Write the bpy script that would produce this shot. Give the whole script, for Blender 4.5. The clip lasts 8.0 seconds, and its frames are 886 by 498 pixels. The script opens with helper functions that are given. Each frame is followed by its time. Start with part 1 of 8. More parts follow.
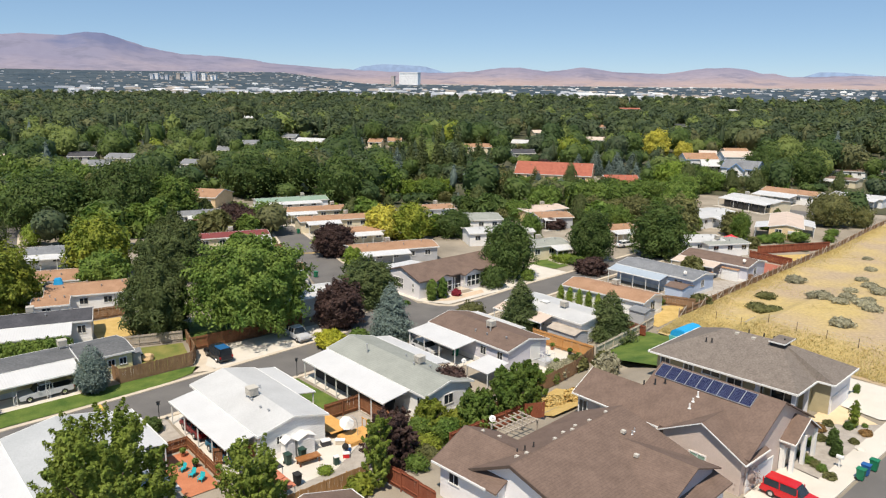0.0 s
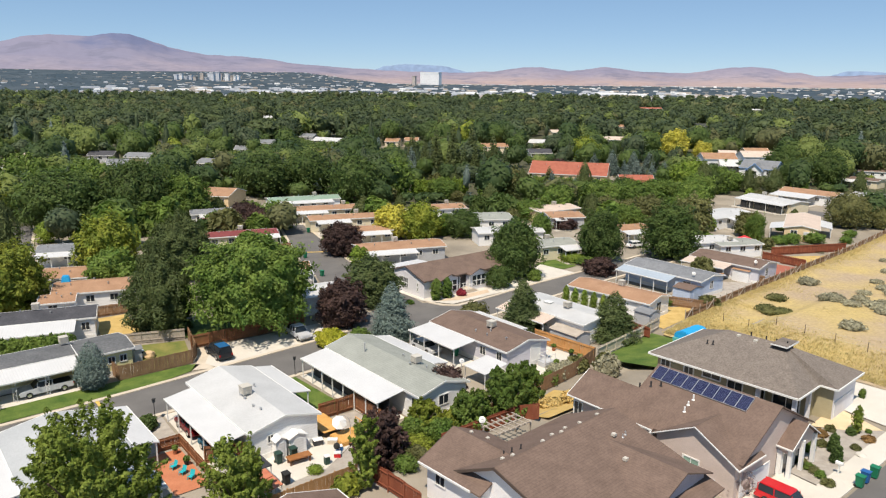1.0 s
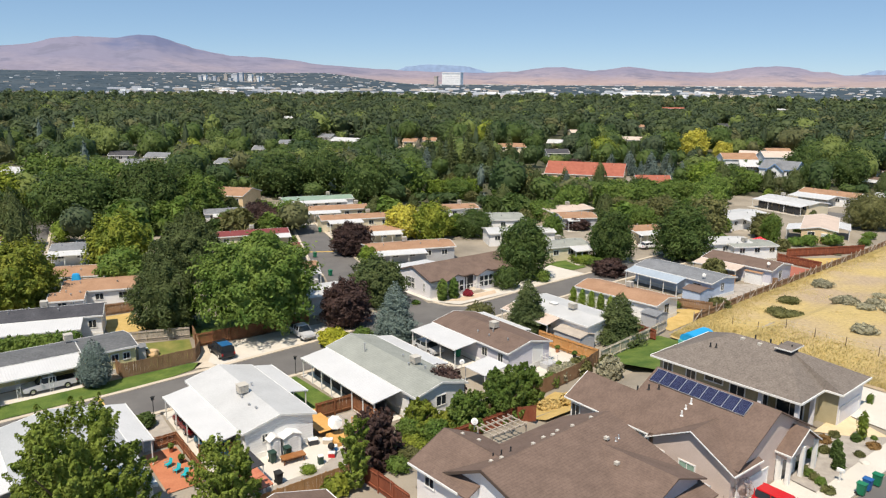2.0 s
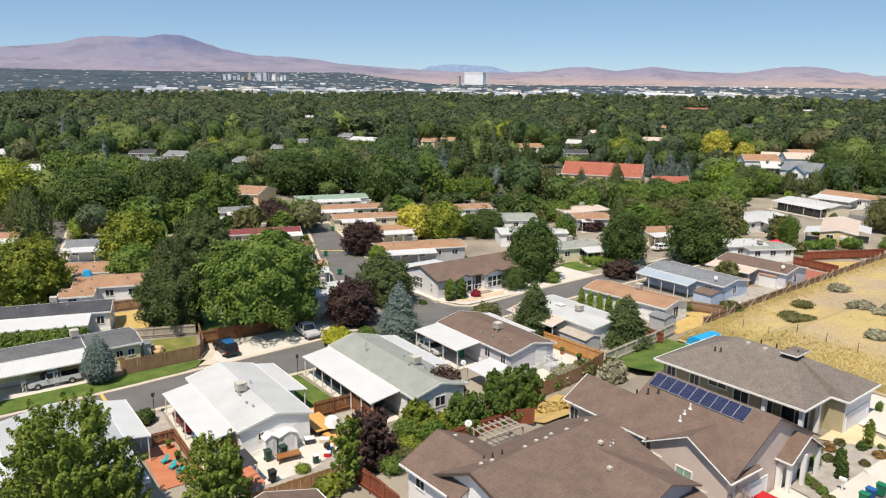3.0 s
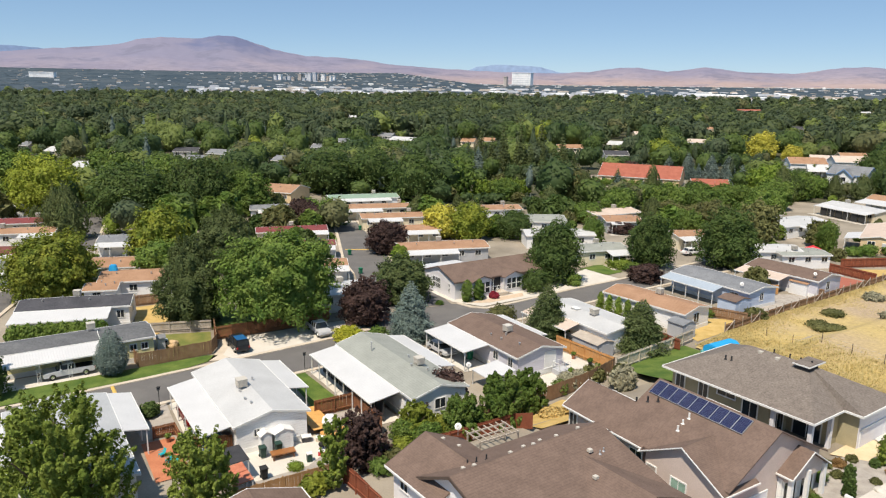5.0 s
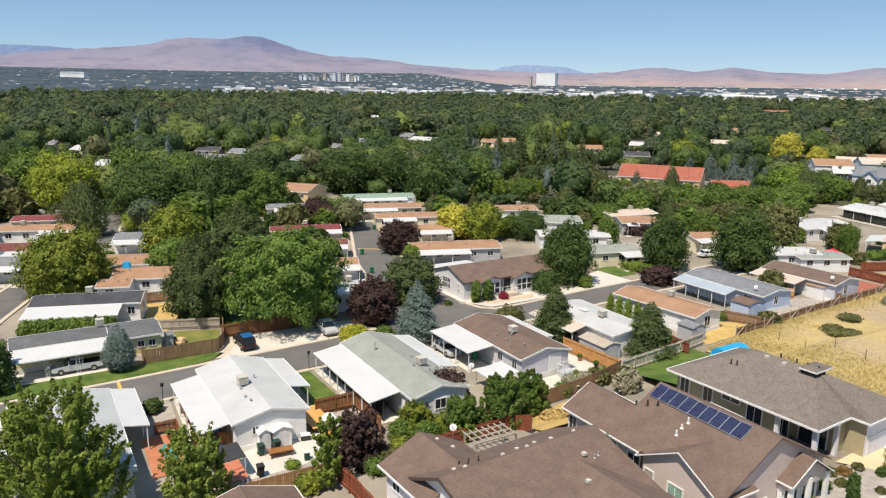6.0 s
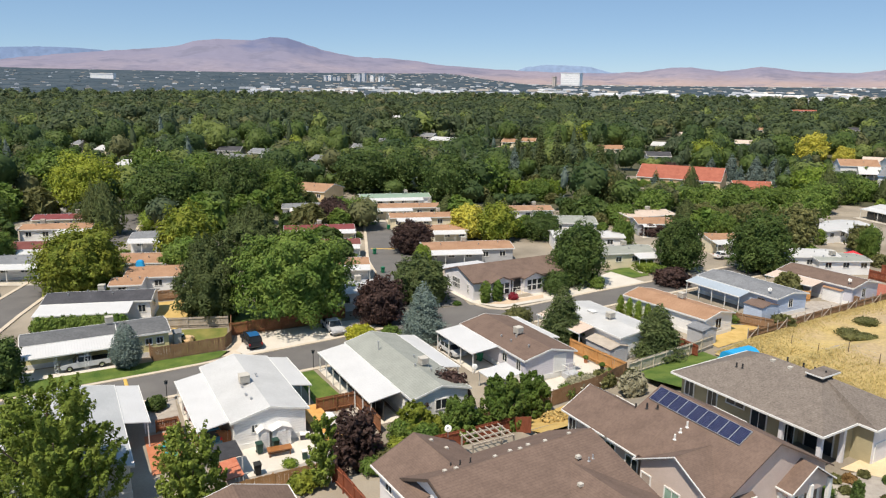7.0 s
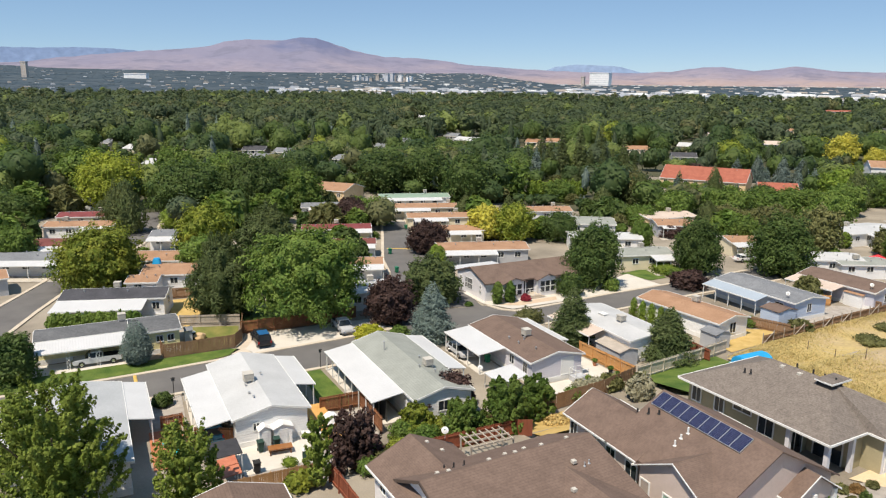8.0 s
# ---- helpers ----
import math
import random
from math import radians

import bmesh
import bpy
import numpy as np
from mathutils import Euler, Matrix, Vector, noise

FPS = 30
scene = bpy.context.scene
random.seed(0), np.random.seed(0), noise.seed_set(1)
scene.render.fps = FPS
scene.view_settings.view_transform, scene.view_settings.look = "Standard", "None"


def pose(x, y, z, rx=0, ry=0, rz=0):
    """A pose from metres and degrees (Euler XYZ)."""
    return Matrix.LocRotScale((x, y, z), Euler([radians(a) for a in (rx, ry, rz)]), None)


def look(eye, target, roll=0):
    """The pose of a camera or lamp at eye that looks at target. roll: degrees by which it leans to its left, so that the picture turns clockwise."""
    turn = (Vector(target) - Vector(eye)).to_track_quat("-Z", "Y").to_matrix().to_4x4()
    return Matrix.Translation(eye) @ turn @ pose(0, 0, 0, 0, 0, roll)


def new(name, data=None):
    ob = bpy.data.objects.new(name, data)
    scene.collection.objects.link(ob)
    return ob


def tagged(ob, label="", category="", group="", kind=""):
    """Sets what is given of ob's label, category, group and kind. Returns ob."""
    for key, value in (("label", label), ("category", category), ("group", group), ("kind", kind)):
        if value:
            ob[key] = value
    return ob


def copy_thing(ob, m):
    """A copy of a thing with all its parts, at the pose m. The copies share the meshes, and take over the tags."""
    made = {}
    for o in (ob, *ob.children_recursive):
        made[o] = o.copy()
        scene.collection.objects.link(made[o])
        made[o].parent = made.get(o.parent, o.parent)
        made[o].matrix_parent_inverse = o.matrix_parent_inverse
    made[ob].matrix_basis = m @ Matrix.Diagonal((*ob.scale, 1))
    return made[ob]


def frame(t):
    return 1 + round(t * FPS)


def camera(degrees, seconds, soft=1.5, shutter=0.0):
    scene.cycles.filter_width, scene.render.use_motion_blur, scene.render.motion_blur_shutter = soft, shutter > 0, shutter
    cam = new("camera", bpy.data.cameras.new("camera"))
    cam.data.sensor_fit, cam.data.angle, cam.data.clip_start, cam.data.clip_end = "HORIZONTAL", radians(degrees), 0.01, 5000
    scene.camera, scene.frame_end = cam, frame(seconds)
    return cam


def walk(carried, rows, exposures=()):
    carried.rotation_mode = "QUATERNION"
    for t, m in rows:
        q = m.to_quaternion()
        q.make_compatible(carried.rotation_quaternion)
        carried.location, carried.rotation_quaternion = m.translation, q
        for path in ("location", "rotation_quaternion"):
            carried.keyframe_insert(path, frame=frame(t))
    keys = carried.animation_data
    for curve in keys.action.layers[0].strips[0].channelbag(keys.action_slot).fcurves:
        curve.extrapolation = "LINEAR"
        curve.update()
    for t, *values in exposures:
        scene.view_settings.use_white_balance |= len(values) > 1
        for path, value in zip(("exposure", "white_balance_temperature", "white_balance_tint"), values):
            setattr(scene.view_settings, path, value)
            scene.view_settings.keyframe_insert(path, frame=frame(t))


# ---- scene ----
cam = camera(62.9, 8.0, 1.22)
PATH = [
    (0, (0.553, -0.158, 33.941), (0.493, 1.792, 33.499), 0.7),
    (0.5, (1.879, 0.162, 33.862), (1.79, 2.11, 33.419), 0.7),
    (1, (3.17, 0.484, 33.796), (3.052, 2.431, 33.353), 0.6),
    (1.5, (4.409, 0.76, 33.754), (4.261, 2.705, 33.311), 0.5),
    (3, (7.715, 1.773, 33.651), (7.478, 3.709, 33.207), 0.6),
    (3.5, (8.768, 2.092, 33.657), (8.5, 4.023, 33.212), 0.7),
    (4, (9.86, 2.46, 33.582), (9.559, 4.387, 33.139), 0.7),
    (4.5, (10.905, 2.765, 33.574), (10.574, 4.687, 33.131), 0.7),
    (5, (11.988, 3.103, 33.551), (11.626, 5.02, 33.107), 0.7),
    (6.5, (15.167, 4.242, 33.44), (14.71, 6.138, 32.996), 0.7),
    (7, (16.249, 4.666, 33.417), (15.76, 6.553, 32.973), 0.6),
    (7.5, (17.317, 5.138, 33.447), (16.791, 7.015, 33.002), 0.6),
    (8, (18.396, 5.614, 33.435), (17.835, 7.481, 32.99), 0.6),
]
walk(cam, [(t, look(eye, target, roll)) for t, eye, target, roll in PATH])

# ---- world and sun ----
SUN_DIR = 73.0         # degrees, the way the shadows fall in plan
SUN_UP = 62.0
world = bpy.data.worlds.new("world")
scene.world = world
world.use_nodes = True
wn = world.node_tree.nodes
sky = wn.new("ShaderNodeTexSky")
sky.sky_type = "NISHITA"
sky.sun_disc = False
sky.sun_elevation = radians(SUN_UP)
sky.sun_rotation = radians(270 - SUN_DIR)
sky.altitude = 1400
sky.air_density, sky.dust_density, sky.ozone_density = 0.7, 0.05, 1.4
wn["Background"].inputs["Strength"].default_value = 0.107
# a thin even summer haze over the whole sky
haze = wn.new("ShaderNodeMix")
haze.data_type = "RGBA"
haze.inputs["Factor"].default_value = 0.5
haze.inputs["B"].default_value = (2.15, 3.75, 5.75, 1)
world.node_tree.links.new(sky.outputs[0], haze.inputs["A"])
world.node_tree.links.new(haze.outputs["Result"], wn["Background"].inputs["Color"])
sun_lamp = bpy.data.lights.new("sun", "SUN")
sun_lamp.energy, sun_lamp.angle, sun_lamp.color = 5.15, radians(0.53), (1.0, 0.885, 0.735)
sun = new("sun", sun_lamp)
sa, se = radians(SUN_DIR), radians(SUN_UP)
sun.matrix_world = look((-math.cos(sa) * 300, -math.sin(sa) * 300, 300 * math.tan(se)), (0, 0, 0))
scene.view_settings.exposure = 0.12

# ---- plan ----
GRID = radians(-46.8)
CG, SG = math.cos(GRID), math.sin(GRID)


def UV(u, v):
    return (u * CG - v * SG, u * SG + v * CG)


def to_uv(x, y):
    return (x * CG + y * SG, -x * SG + y * CG)


def smooth(a, b, t):
    t = min(1.0, max(0.0, (t - a) / (b - a)))
    return t * t * (3 - 2 * t)


def height(x, y):
    """The ground's height."""
    u, v = to_uv(x, y)
    d = math.hypot(x, y)
    pad = (1.6 - 0.05 * (u + 40)) * smooth(-47, -42.5, u)
    pad = max(-4.0, pad) * (1 - smooth(60, 120, u)) * (1 - smooth(100, 150, v)) * (1 - smooth(0, 60, -v))
    far = 105 * (max(0.0, d - 1200) / 3100) ** 1.25
    az = math.degrees(math.atan2(-x, max(1.0, y)))
    far = min(far, 33 + 90 * smooth(7, 20, az))
    knoll = 3.0 * smooth(8, 70, (x - 52) * 0.82 - (y - 132) * 0.57) * (1 - smooth(150, 260, d))
    return pad + far + knoll


# ---- materials ----
MATS = {}


def material(name, a, b, rough=0.8, scale=2.0, fine=25.0, bump=0.15, metal=0.0, island=0.0, per_object=0.0, contrast=0.5, spec=0.3, grit=0.5):
    """A two-scale surface: colour a to b by a broad noise, with a fine grain and relief."""
    if name in MATS:
        return MATS[name]
    m = bpy.data.materials.new(name)
    m.use_nodes = True
    nt = m.node_tree
    n, l = nt.nodes, nt.links
    bsdf = n["Principled BSDF"]
    bsdf.inputs["Roughness"].default_value = rough
    bsdf.inputs["Metallic"].default_value = metal
    bsdf.inputs["Specular IOR Level"].default_value = spec
    geo = n.new("ShaderNodeNewGeometry")
    big = n.new("ShaderNodeTexNoise")
    big.inputs["Scale"].default_value = scale
    big.inputs["Detail"].default_value = 5
    small = n.new("ShaderNodeTexNoise")
    small.inputs["Scale"].default_value = fine
    small.inputs["Detail"].default_value = 3
    l.new(geo.outputs["Position"], big.inputs["Vector"])
    l.new(geo.outputs["Position"], small.inputs["Vector"])
    ramp = n.new("ShaderNodeMapRange")
    ramp.inputs["From Min"].default_value = 0.5 - contrast / 2
    ramp.inputs["From Max"].default_value = 0.5 + contrast / 2
    l.new(big.outputs["Fac"], ramp.inputs["Value"])
    mix = n.new("ShaderNodeMix")
    mix.data_type = "RGBA"
    mix.inputs["A"].default_value = (*a[:3], 1)
    mix.inputs["B"].default_value = (*b[:3], 1)
    l.new(ramp.outputs[0], mix.inputs["Factor"])
    hsv = n.new("ShaderNodeHueSaturation")
    l.new(mix.outputs["Result"], hsv.inputs["Color"])
    grain = n.new("ShaderNodeMath")
    grain.operation = "MULTIPLY_ADD"
    grain.inputs[1].default_value = grit
    grain.inputs[2].default_value = 1 - grit / 2
    l.new(small.outputs["Fac"], grain.inputs[0])
    last = grain
    for amount, node, out in ((island, geo, "Random Per Island"), (per_object, None, "Random")):
        if amount:
            node = node or n.new("ShaderNodeObjectInfo")
            k = n.new("ShaderNodeMath")
            k.operation = "MULTIPLY_ADD"
            k.inputs[1].default_value = amount
            k.inputs[2].default_value = 1 - amount / 2
            l.new(node.outputs[out], k.inputs[0])
            p = n.new("ShaderNodeMath")
            p.operation = "MULTIPLY"
            l.new(last.outputs[0], p.inputs[0])
            l.new(k.outputs[0], p.inputs[1])
            last = p
    l.new(last.outputs[0], hsv.inputs["Value"])
    l.new(hsv.outputs[0], bsdf.inputs["Base Color"])
    if bump:
        bp = n.new("ShaderNodeBump")
        bp.inputs["Strength"].default_value = bump
        bp.inputs["Distance"].default_value = 0.05
        l.new(small.outputs["Fac"], bp.inputs["Height"])
        l.new(bp.outputs[0], bsdf.inputs["Normal"])
    MATS[name] = m
    return m


def striped(name, a, b, period, axis, rough=0.7, depth=0.3, scale=1.0, groove=0.55, contrast=0.6, fine=20, grit=0.5, spec=0.3):
    """A surface with grooves or courses at a real period along one of its object's axes."""
    if name in MATS:
        return MATS[name]
    m = material(name, a, b, rough, scale, fine, 0.0, contrast=contrast, grit=grit, spec=spec)
    nt = m.node_tree
    n, l = nt.nodes, nt.links
    tc = n.new("ShaderNodeTexCoord")
    sep = n.new("ShaderNodeSeparateXYZ")
    l.new(tc.outputs["Object"], sep.inputs[0])
    mod = n.new("ShaderNodeMath")
    mod.operation = "PINGPONG"
    mod.inputs[1].default_value = period / 2
    l.new(sep.outputs[axis], mod.inputs[0])
    mr = n.new("ShaderNodeMapRange")
    mr.inputs["From Min"].default_value = 0
    mr.inputs["From Max"].default_value = period * 0.12
    l.new(mod.outputs[0], mr.inputs["Value"])
    bp = n.new("ShaderNodeBump")
    bp.inputs["Strength"].default_value = depth
    bp.inputs["Distance"].default_value = 0.04
    l.new(mr.outputs[0], bp.inputs["Height"])
    bsdf = n["Principled BSDF"]
    l.new(bp.outputs[0], bsdf.inputs["Normal"])
    src = bsdf.inputs["Base Color"].links[0].from_socket
    dark = n.new("ShaderNodeMix")
    dark.data_type = "RGBA"
    dark.blend_type = "MULTIPLY"
    dark.inputs["Factor"].default_value = 1
    shade = n.new("ShaderNodeMapRange")
    shade.inputs["To Min"].default_value = groove
    l.new(mr.outputs[0], shade.inputs["Value"])
    l.new(src, dark.inputs["A"])
    l.new(shade.outputs[0], dark.inputs["B"])
    l.new(dark.outputs["Result"], bsdf.inputs["Base Color"])
    return m


def leafy(name, a, b, warm=0.35, island=0.6, per_object=0.3, scale=0.35):
    """Foliage: reflects and lets some light through."""
    if name in MATS:
        return MATS[name]
    m = material(name, a, b, 0.6, scale, 3.0, 0.0, island=island, per_object=per_object, contrast=0.4, spec=0.2)
    nt = m.node_tree
    n, l = nt.nodes, nt.links
    bsdf = n["Principled BSDF"]
    tr = n.new("ShaderNodeBsdfTranslucent")
    src = bsdf.inputs["Base Color"].links[0].from_socket
    l.new(src, tr.inputs["Color"])
    mx = n.new("ShaderNodeMixShader")
    mx.inputs["Fac"].default_value = warm
    l.new(bsdf.outputs[0], mx.inputs[1])
    l.new(tr.outputs[0], mx.inputs[2])
    l.new(mx.outputs[0], n["Material Output"].inputs["Surface"])
    return m


def glassy(name, tint=(0.02, 0.025, 0.03, 1)):
    if name in MATS:
        return MATS[name]
    return material(name, tint, [c * 1.6 for c in tint[:3]] + [1], 0.06, 0.6, 4, 0.0, spec=0.6)


# colours of the place
ASPHALT = material("asphalt", (0.115, 0.11, 0.108), (0.165, 0.158, 0.15), 0.9, 0.25, 30, 0.2)
CONCRETE = material("concrete", (0.55, 0.515, 0.455), (0.64, 0.605, 0.54), 0.85, 0.4, 18, 0.1)
KERB = material("kerb_concrete", (0.50, 0.43, 0.34), (0.60, 0.53, 0.43), 0.85, 0.5, 18, 0.1)
LAWN = material("lawn_grass", (0.05, 0.10, 0.016), (0.13, 0.18, 0.036), 0.9, 0.5, 7, 0.6, contrast=0.35, grit=1.0)
DRYLAWN = material("dry_lawn", (0.42, 0.29, 0.09), (0.58, 0.42, 0.17), 0.95, 0.8, 20, 0.4)
OLIVE = material("patchy_lawn", (0.10, 0.14, 0.03), (0.26, 0.23, 0.07), 0.95, 0.5, 20, 0.4)
PAD = material("worn_concrete", (0.44, 0.405, 0.345), (0.56, 0.52, 0.45), 0.9, 0.5, 14, 0.1)
GRAVEL = material("gravel", (0.31, 0.28, 0.25), (0.47, 0.43, 0.38), 0.95, 1.2, 30, 0.8)
SOIL = material("bare_soil", (0.19, 0.165, 0.13), (0.38, 0.335, 0.27), 0.95, 0.12, 9, 0.4)
FIELD = material("dry_field_soil", (0.40, 0.31, 0.205), (0.475, 0.365, 0.155), 0.95, 0.07, 2.2, 0.25, contrast=0.2, grit=0.75)
WHITE = material("white_paint", (0.72, 0.72, 0.70), (0.78, 0.78, 0.76), 0.6, 0.7, 12, 0.05)
WHITEROOF = material("white_roof_coat", (0.45, 0.455, 0.455), (0.545, 0.55, 0.55), 0.6, 0.35, 9, 0.06)
PALEROOF = material("pale_grey_roof_coat", (0.36, 0.375, 0.385), (0.45, 0.465, 0.475), 0.7, 0.35, 9, 0.06)
ALU = striped("white_ribbed_metal", (0.54, 0.545, 0.55), (0.61, 0.615, 0.62), 0.30, "X", 0.45, 0.35, 0.5, 0.88)
BLUEALU = striped("pale_blue_ribbed_metal", (0.34, 0.40, 0.46), (0.40, 0.46, 0.53), 0.30, "X", 0.45, 0.35, 0.5, 0.85)
GREYROOF = striped("grey_shingle", (0.26, 0.275, 0.25), (0.33, 0.345, 0.315), 0.07, "Z", 0.92, 0.2, 0.5, 0.8, 0.5, 5, 0.4, 0.15)
DARKROOF = striped("dark_grey_shingle", (0.055, 0.056, 0.064), (0.09, 0.091, 0.102), 0.07, "Z", 0.92, 0.2, 0.5, 0.8, 0.5, 4.5, 0.9, 0.15)
MIDSLATE = striped("weathered_slate_shingle", (0.105, 0.11, 0.118), (0.16, 0.165, 0.172), 0.07, "Z", 0.92, 0.2, 0.5, 0.8, 0.5, 4.5, 0.9, 0.15)
SLATE = striped("slate_shingle", (0.17, 0.18, 0.195), (0.24, 0.25, 0.265), 0.07, "Z", 0.92, 0.2, 0.5, 0.8, 0.5, 4.5, 0.9, 0.15)
BROWNROOF = striped("brown_shingle", (0.143, 0.102, 0.083), (0.192, 0.137, 0.111), 0.07, "Z", 0.92, 0.2, 0.8, 0.8, 0.5, 5, 0.55, 0.15)
TAUPEROOF = striped("taupe_shingle", (0.167, 0.143, 0.126), (0.213, 0.185, 0.162), 0.085, "Z", 0.92, 0.2, 1.2, 0.8, 0.5, 5.5, 1.1, 0.15)
ORANGEROOF = striped("tan_orange_shingle", (0.305, 0.18, 0.11), (0.405, 0.25, 0.16), 0.07, "Z", 0.92, 0.2, 0.5, 0.8, 0.5, 4.5, 0.5, 0.15)
REDROOF = material("red_metal_roof", (0.17, 0.042, 0.042), (0.23, 0.06, 0.057), 0.6, 0.5, 7, 0.1)
MAROON = striped("maroon_shingle", (0.15, 0.055, 0.05), (0.21, 0.08, 0.07), 0.07, "Z", 0.85, 0.2, 0.5, 0.8, 0.5, 7, 0.5, 0.15)
GREENROOF = material("green_metal_roof", (0.21, 0.30, 0.23), (0.27, 0.36, 0.285), 0.6, 0.5, 7, 0.1)
TILE = material("red_clay_tile", (0.28, 0.085, 0.055), (0.39, 0.135, 0.088), 0.8, 0.8, 5, 0.4)
BEIGEROOF = material("beige_roof_coat", (0.50, 0.41, 0.345), (0.60, 0.49, 0.415), 0.8, 0.5, 7, 0.2)
SIDING = {
    "white": striped("white_siding", (0.78, 0.78, 0.78), (0.84, 0.84, 0.835), 0.25, "Z", 0.6, 0.3, 0.6, 0.85),
    "cream": striped("cream_siding", (0.70, 0.62, 0.45), (0.78, 0.70, 0.52), 0.25, "Z", 0.6, 0.3, 0.6, 0.85),
    "lilac": striped("lilac_grey_siding", (0.55, 0.54, 0.60), (0.64, 0.63, 0.69), 0.25, "Z", 0.6, 0.3, 0.6, 0.85),
    "yellow": striped("yellow_siding", (0.72, 0.66, 0.33), (0.80, 0.74, 0.42), 0.25, "Z", 0.6, 0.4, 0.6, 0.7),
    "blue": striped("pale_blue_siding", (0.44, 0.52, 0.66), (0.52, 0.60, 0.74), 0.25, "Z", 0.6, 0.3, 0.6, 0.85),
    "grey": striped("grey_siding", (0.40, 0.41, 0.43), (0.50, 0.51, 0.53), 0.25, "Z", 0.6, 0.3, 0.6, 0.85),
    "pink": material("pinkish_stucco", (0.52, 0.43, 0.38), (0.60, 0.50, 0.45), 0.9, 0.8, 25, 0.3),
    "tan": material("tan_stucco", (0.62, 0.47, 0.28), (0.72, 0.56, 0.35), 0.9, 0.8, 25, 0.3),
    "khaki": material("khaki_stucco", (0.36, 0.32, 0.20), (0.43, 0.38, 0.25), 0.9, 0.8, 25, 0.3),
    "pale": material("pale_grey_stucco", (0.66, 0.65, 0.68), (0.74, 0.73, 0.75), 0.9, 0.8, 25, 0.3),
}
DARK = material("dark_recess", (0.02, 0.02, 0.022), (0.04, 0.04, 0.042), 0.8, 1, 6, 0.0)
GLASS = glassy("window_glass")
FENCEWOOD = material("stained_fence_wood", (0.20, 0.085, 0.04), (0.30, 0.14, 0.07), 0.85, 1.2, 14, 0.3, island=0.35)
REDFENCE = material("red_stained_wood", (0.21, 0.062, 0.034), (0.29, 0.095, 0.05), 0.8, 1.2, 14, 0.3, island=0.3)
TANFENCE = material("golden_cedar_wood", (0.48, 0.24, 0.085), (0.60, 0.33, 0.13), 0.8, 1.2, 14, 0.3, island=0.3)
GREYFENCE = material("weathered_wood", (0.36, 0.31, 0.26), (0.50, 0.44, 0.37), 0.9, 1.2, 14, 0.3, island=0.3)
BROWNFENCE = material("brown_fence_wood", (0.22, 0.13, 0.072), (0.31, 0.195, 0.115), 0.85, 1.2, 14, 0.3, island=0.25)
BARK = material("bark", (0.09, 0.065, 0.045), (0.16, 0.12, 0.09), 0.95, 2, 12, 0.5)
METAL = material("galvanised_metal", (0.45, 0.46, 0.47), (0.6, 0.6, 0.6), 0.4, 1, 10, 0.05, metal=0.6)
COOLER = material("beige_metal_paint", (0.47, 0.44, 0.385), (0.56, 0.53, 0.47), 0.5, 1, 10, 0.05)

GREEN = leafy("green_leaves", (0.090, 0.160, 0.030), (0.185, 0.255, 0.055))
LIGHTGREEN = leafy("light_green_leaves", (0.14, 0.22, 0.03), (0.25, 0.32, 0.055))
YELLOWGREEN = leafy("yellow_green_leaves", (0.13, 0.19, 0.028), (0.29, 0.31, 0.045))
YELLOW = leafy("yellow_leaves", (0.42, 0.40, 0.06), (0.58, 0.53, 0.10))
DARKGREEN = leafy("dark_green_leaves", (0.055, 0.098, 0.026), (0.105, 0.150, 0.040))
PINE = leafy("pine_needles", (0.075, 0.105, 0.036), (0.14, 0.165, 0.060), 0.2)
BLUESPRUCE = leafy("blue_spruce_needles", (0.12, 0.17, 0.148), (0.19, 0.24, 0.212), 0.15)
PLUM = leafy("plum_leaves", (0.060, 0.038, 0.034), (0.115, 0.070, 0.060), 0.3)
OLIVELEAF = leafy("olive_brown_leaves", (0.13, 0.14, 0.05), (0.20, 0.20, 0.08))
WOODGREEN = leafy("canopy_green_leaves", (0.077, 0.126, 0.032), (0.135, 0.184, 0.050), 0.3, 0.16, 0.1, 0.11)
WOODDARK = leafy("canopy_dark_leaves", (0.048, 0.086, 0.030), (0.084, 0.125, 0.042), 0.3, 0.16, 0.1, 0.11)
WOODLIGHT = leafy("canopy_light_leaves", (0.15, 0.20, 0.055), (0.21, 0.255, 0.075), 0.3, 0.16, 0.1, 0.11)
WOODOLIVE = leafy("canopy_olive_leaves", (0.125, 0.140, 0.062), (0.185, 0.19, 0.085), 0.3, 0.16, 0.1, 0.11)
WOODPINE = leafy("canopy_pine_needles", (0.052, 0.080, 0.040), (0.09, 0.115, 0.058), 0.15, 0.3, 0.1)
# far foliage greyed and paled: the haze of distance is in the colour
FARWOODGREEN = leafy("hazed_green_leaves", (0.074, 0.105, 0.042), (0.113, 0.144, 0.059), 0.3, 0.16, 0.1, 0.11)
FARWOODDARK = leafy("hazed_dark_leaves", (0.057, 0.086, 0.042), (0.084, 0.111, 0.054), 0.3, 0.16, 0.1, 0.11)
DEEPPINE = leafy("deep_pine_needles", (0.066, 0.098, 0.034), (0.122, 0.155, 0.054), 0.25, 0.45, 0.1)
WILLOW = leafy("willow_leaves", (0.23, 0.285, 0.035), (0.36, 0.40, 0.06), 0.4, 0.5, 0.1)
LEMON = leafy("lemon_leaves", (0.40, 0.42, 0.04), (0.56, 0.54, 0.07), 0.4, 0.4, 0.1)
BRIGHTLEAF = leafy("bright_yellow_green_leaves", (0.125, 0.185, 0.028), (0.255, 0.315, 0.062), 0.4, 0.7, 0.1)
SAGE = leafy("sage_leaves", (0.29, 0.28, 0.19), (0.40, 0.38, 0.26), 0.2)


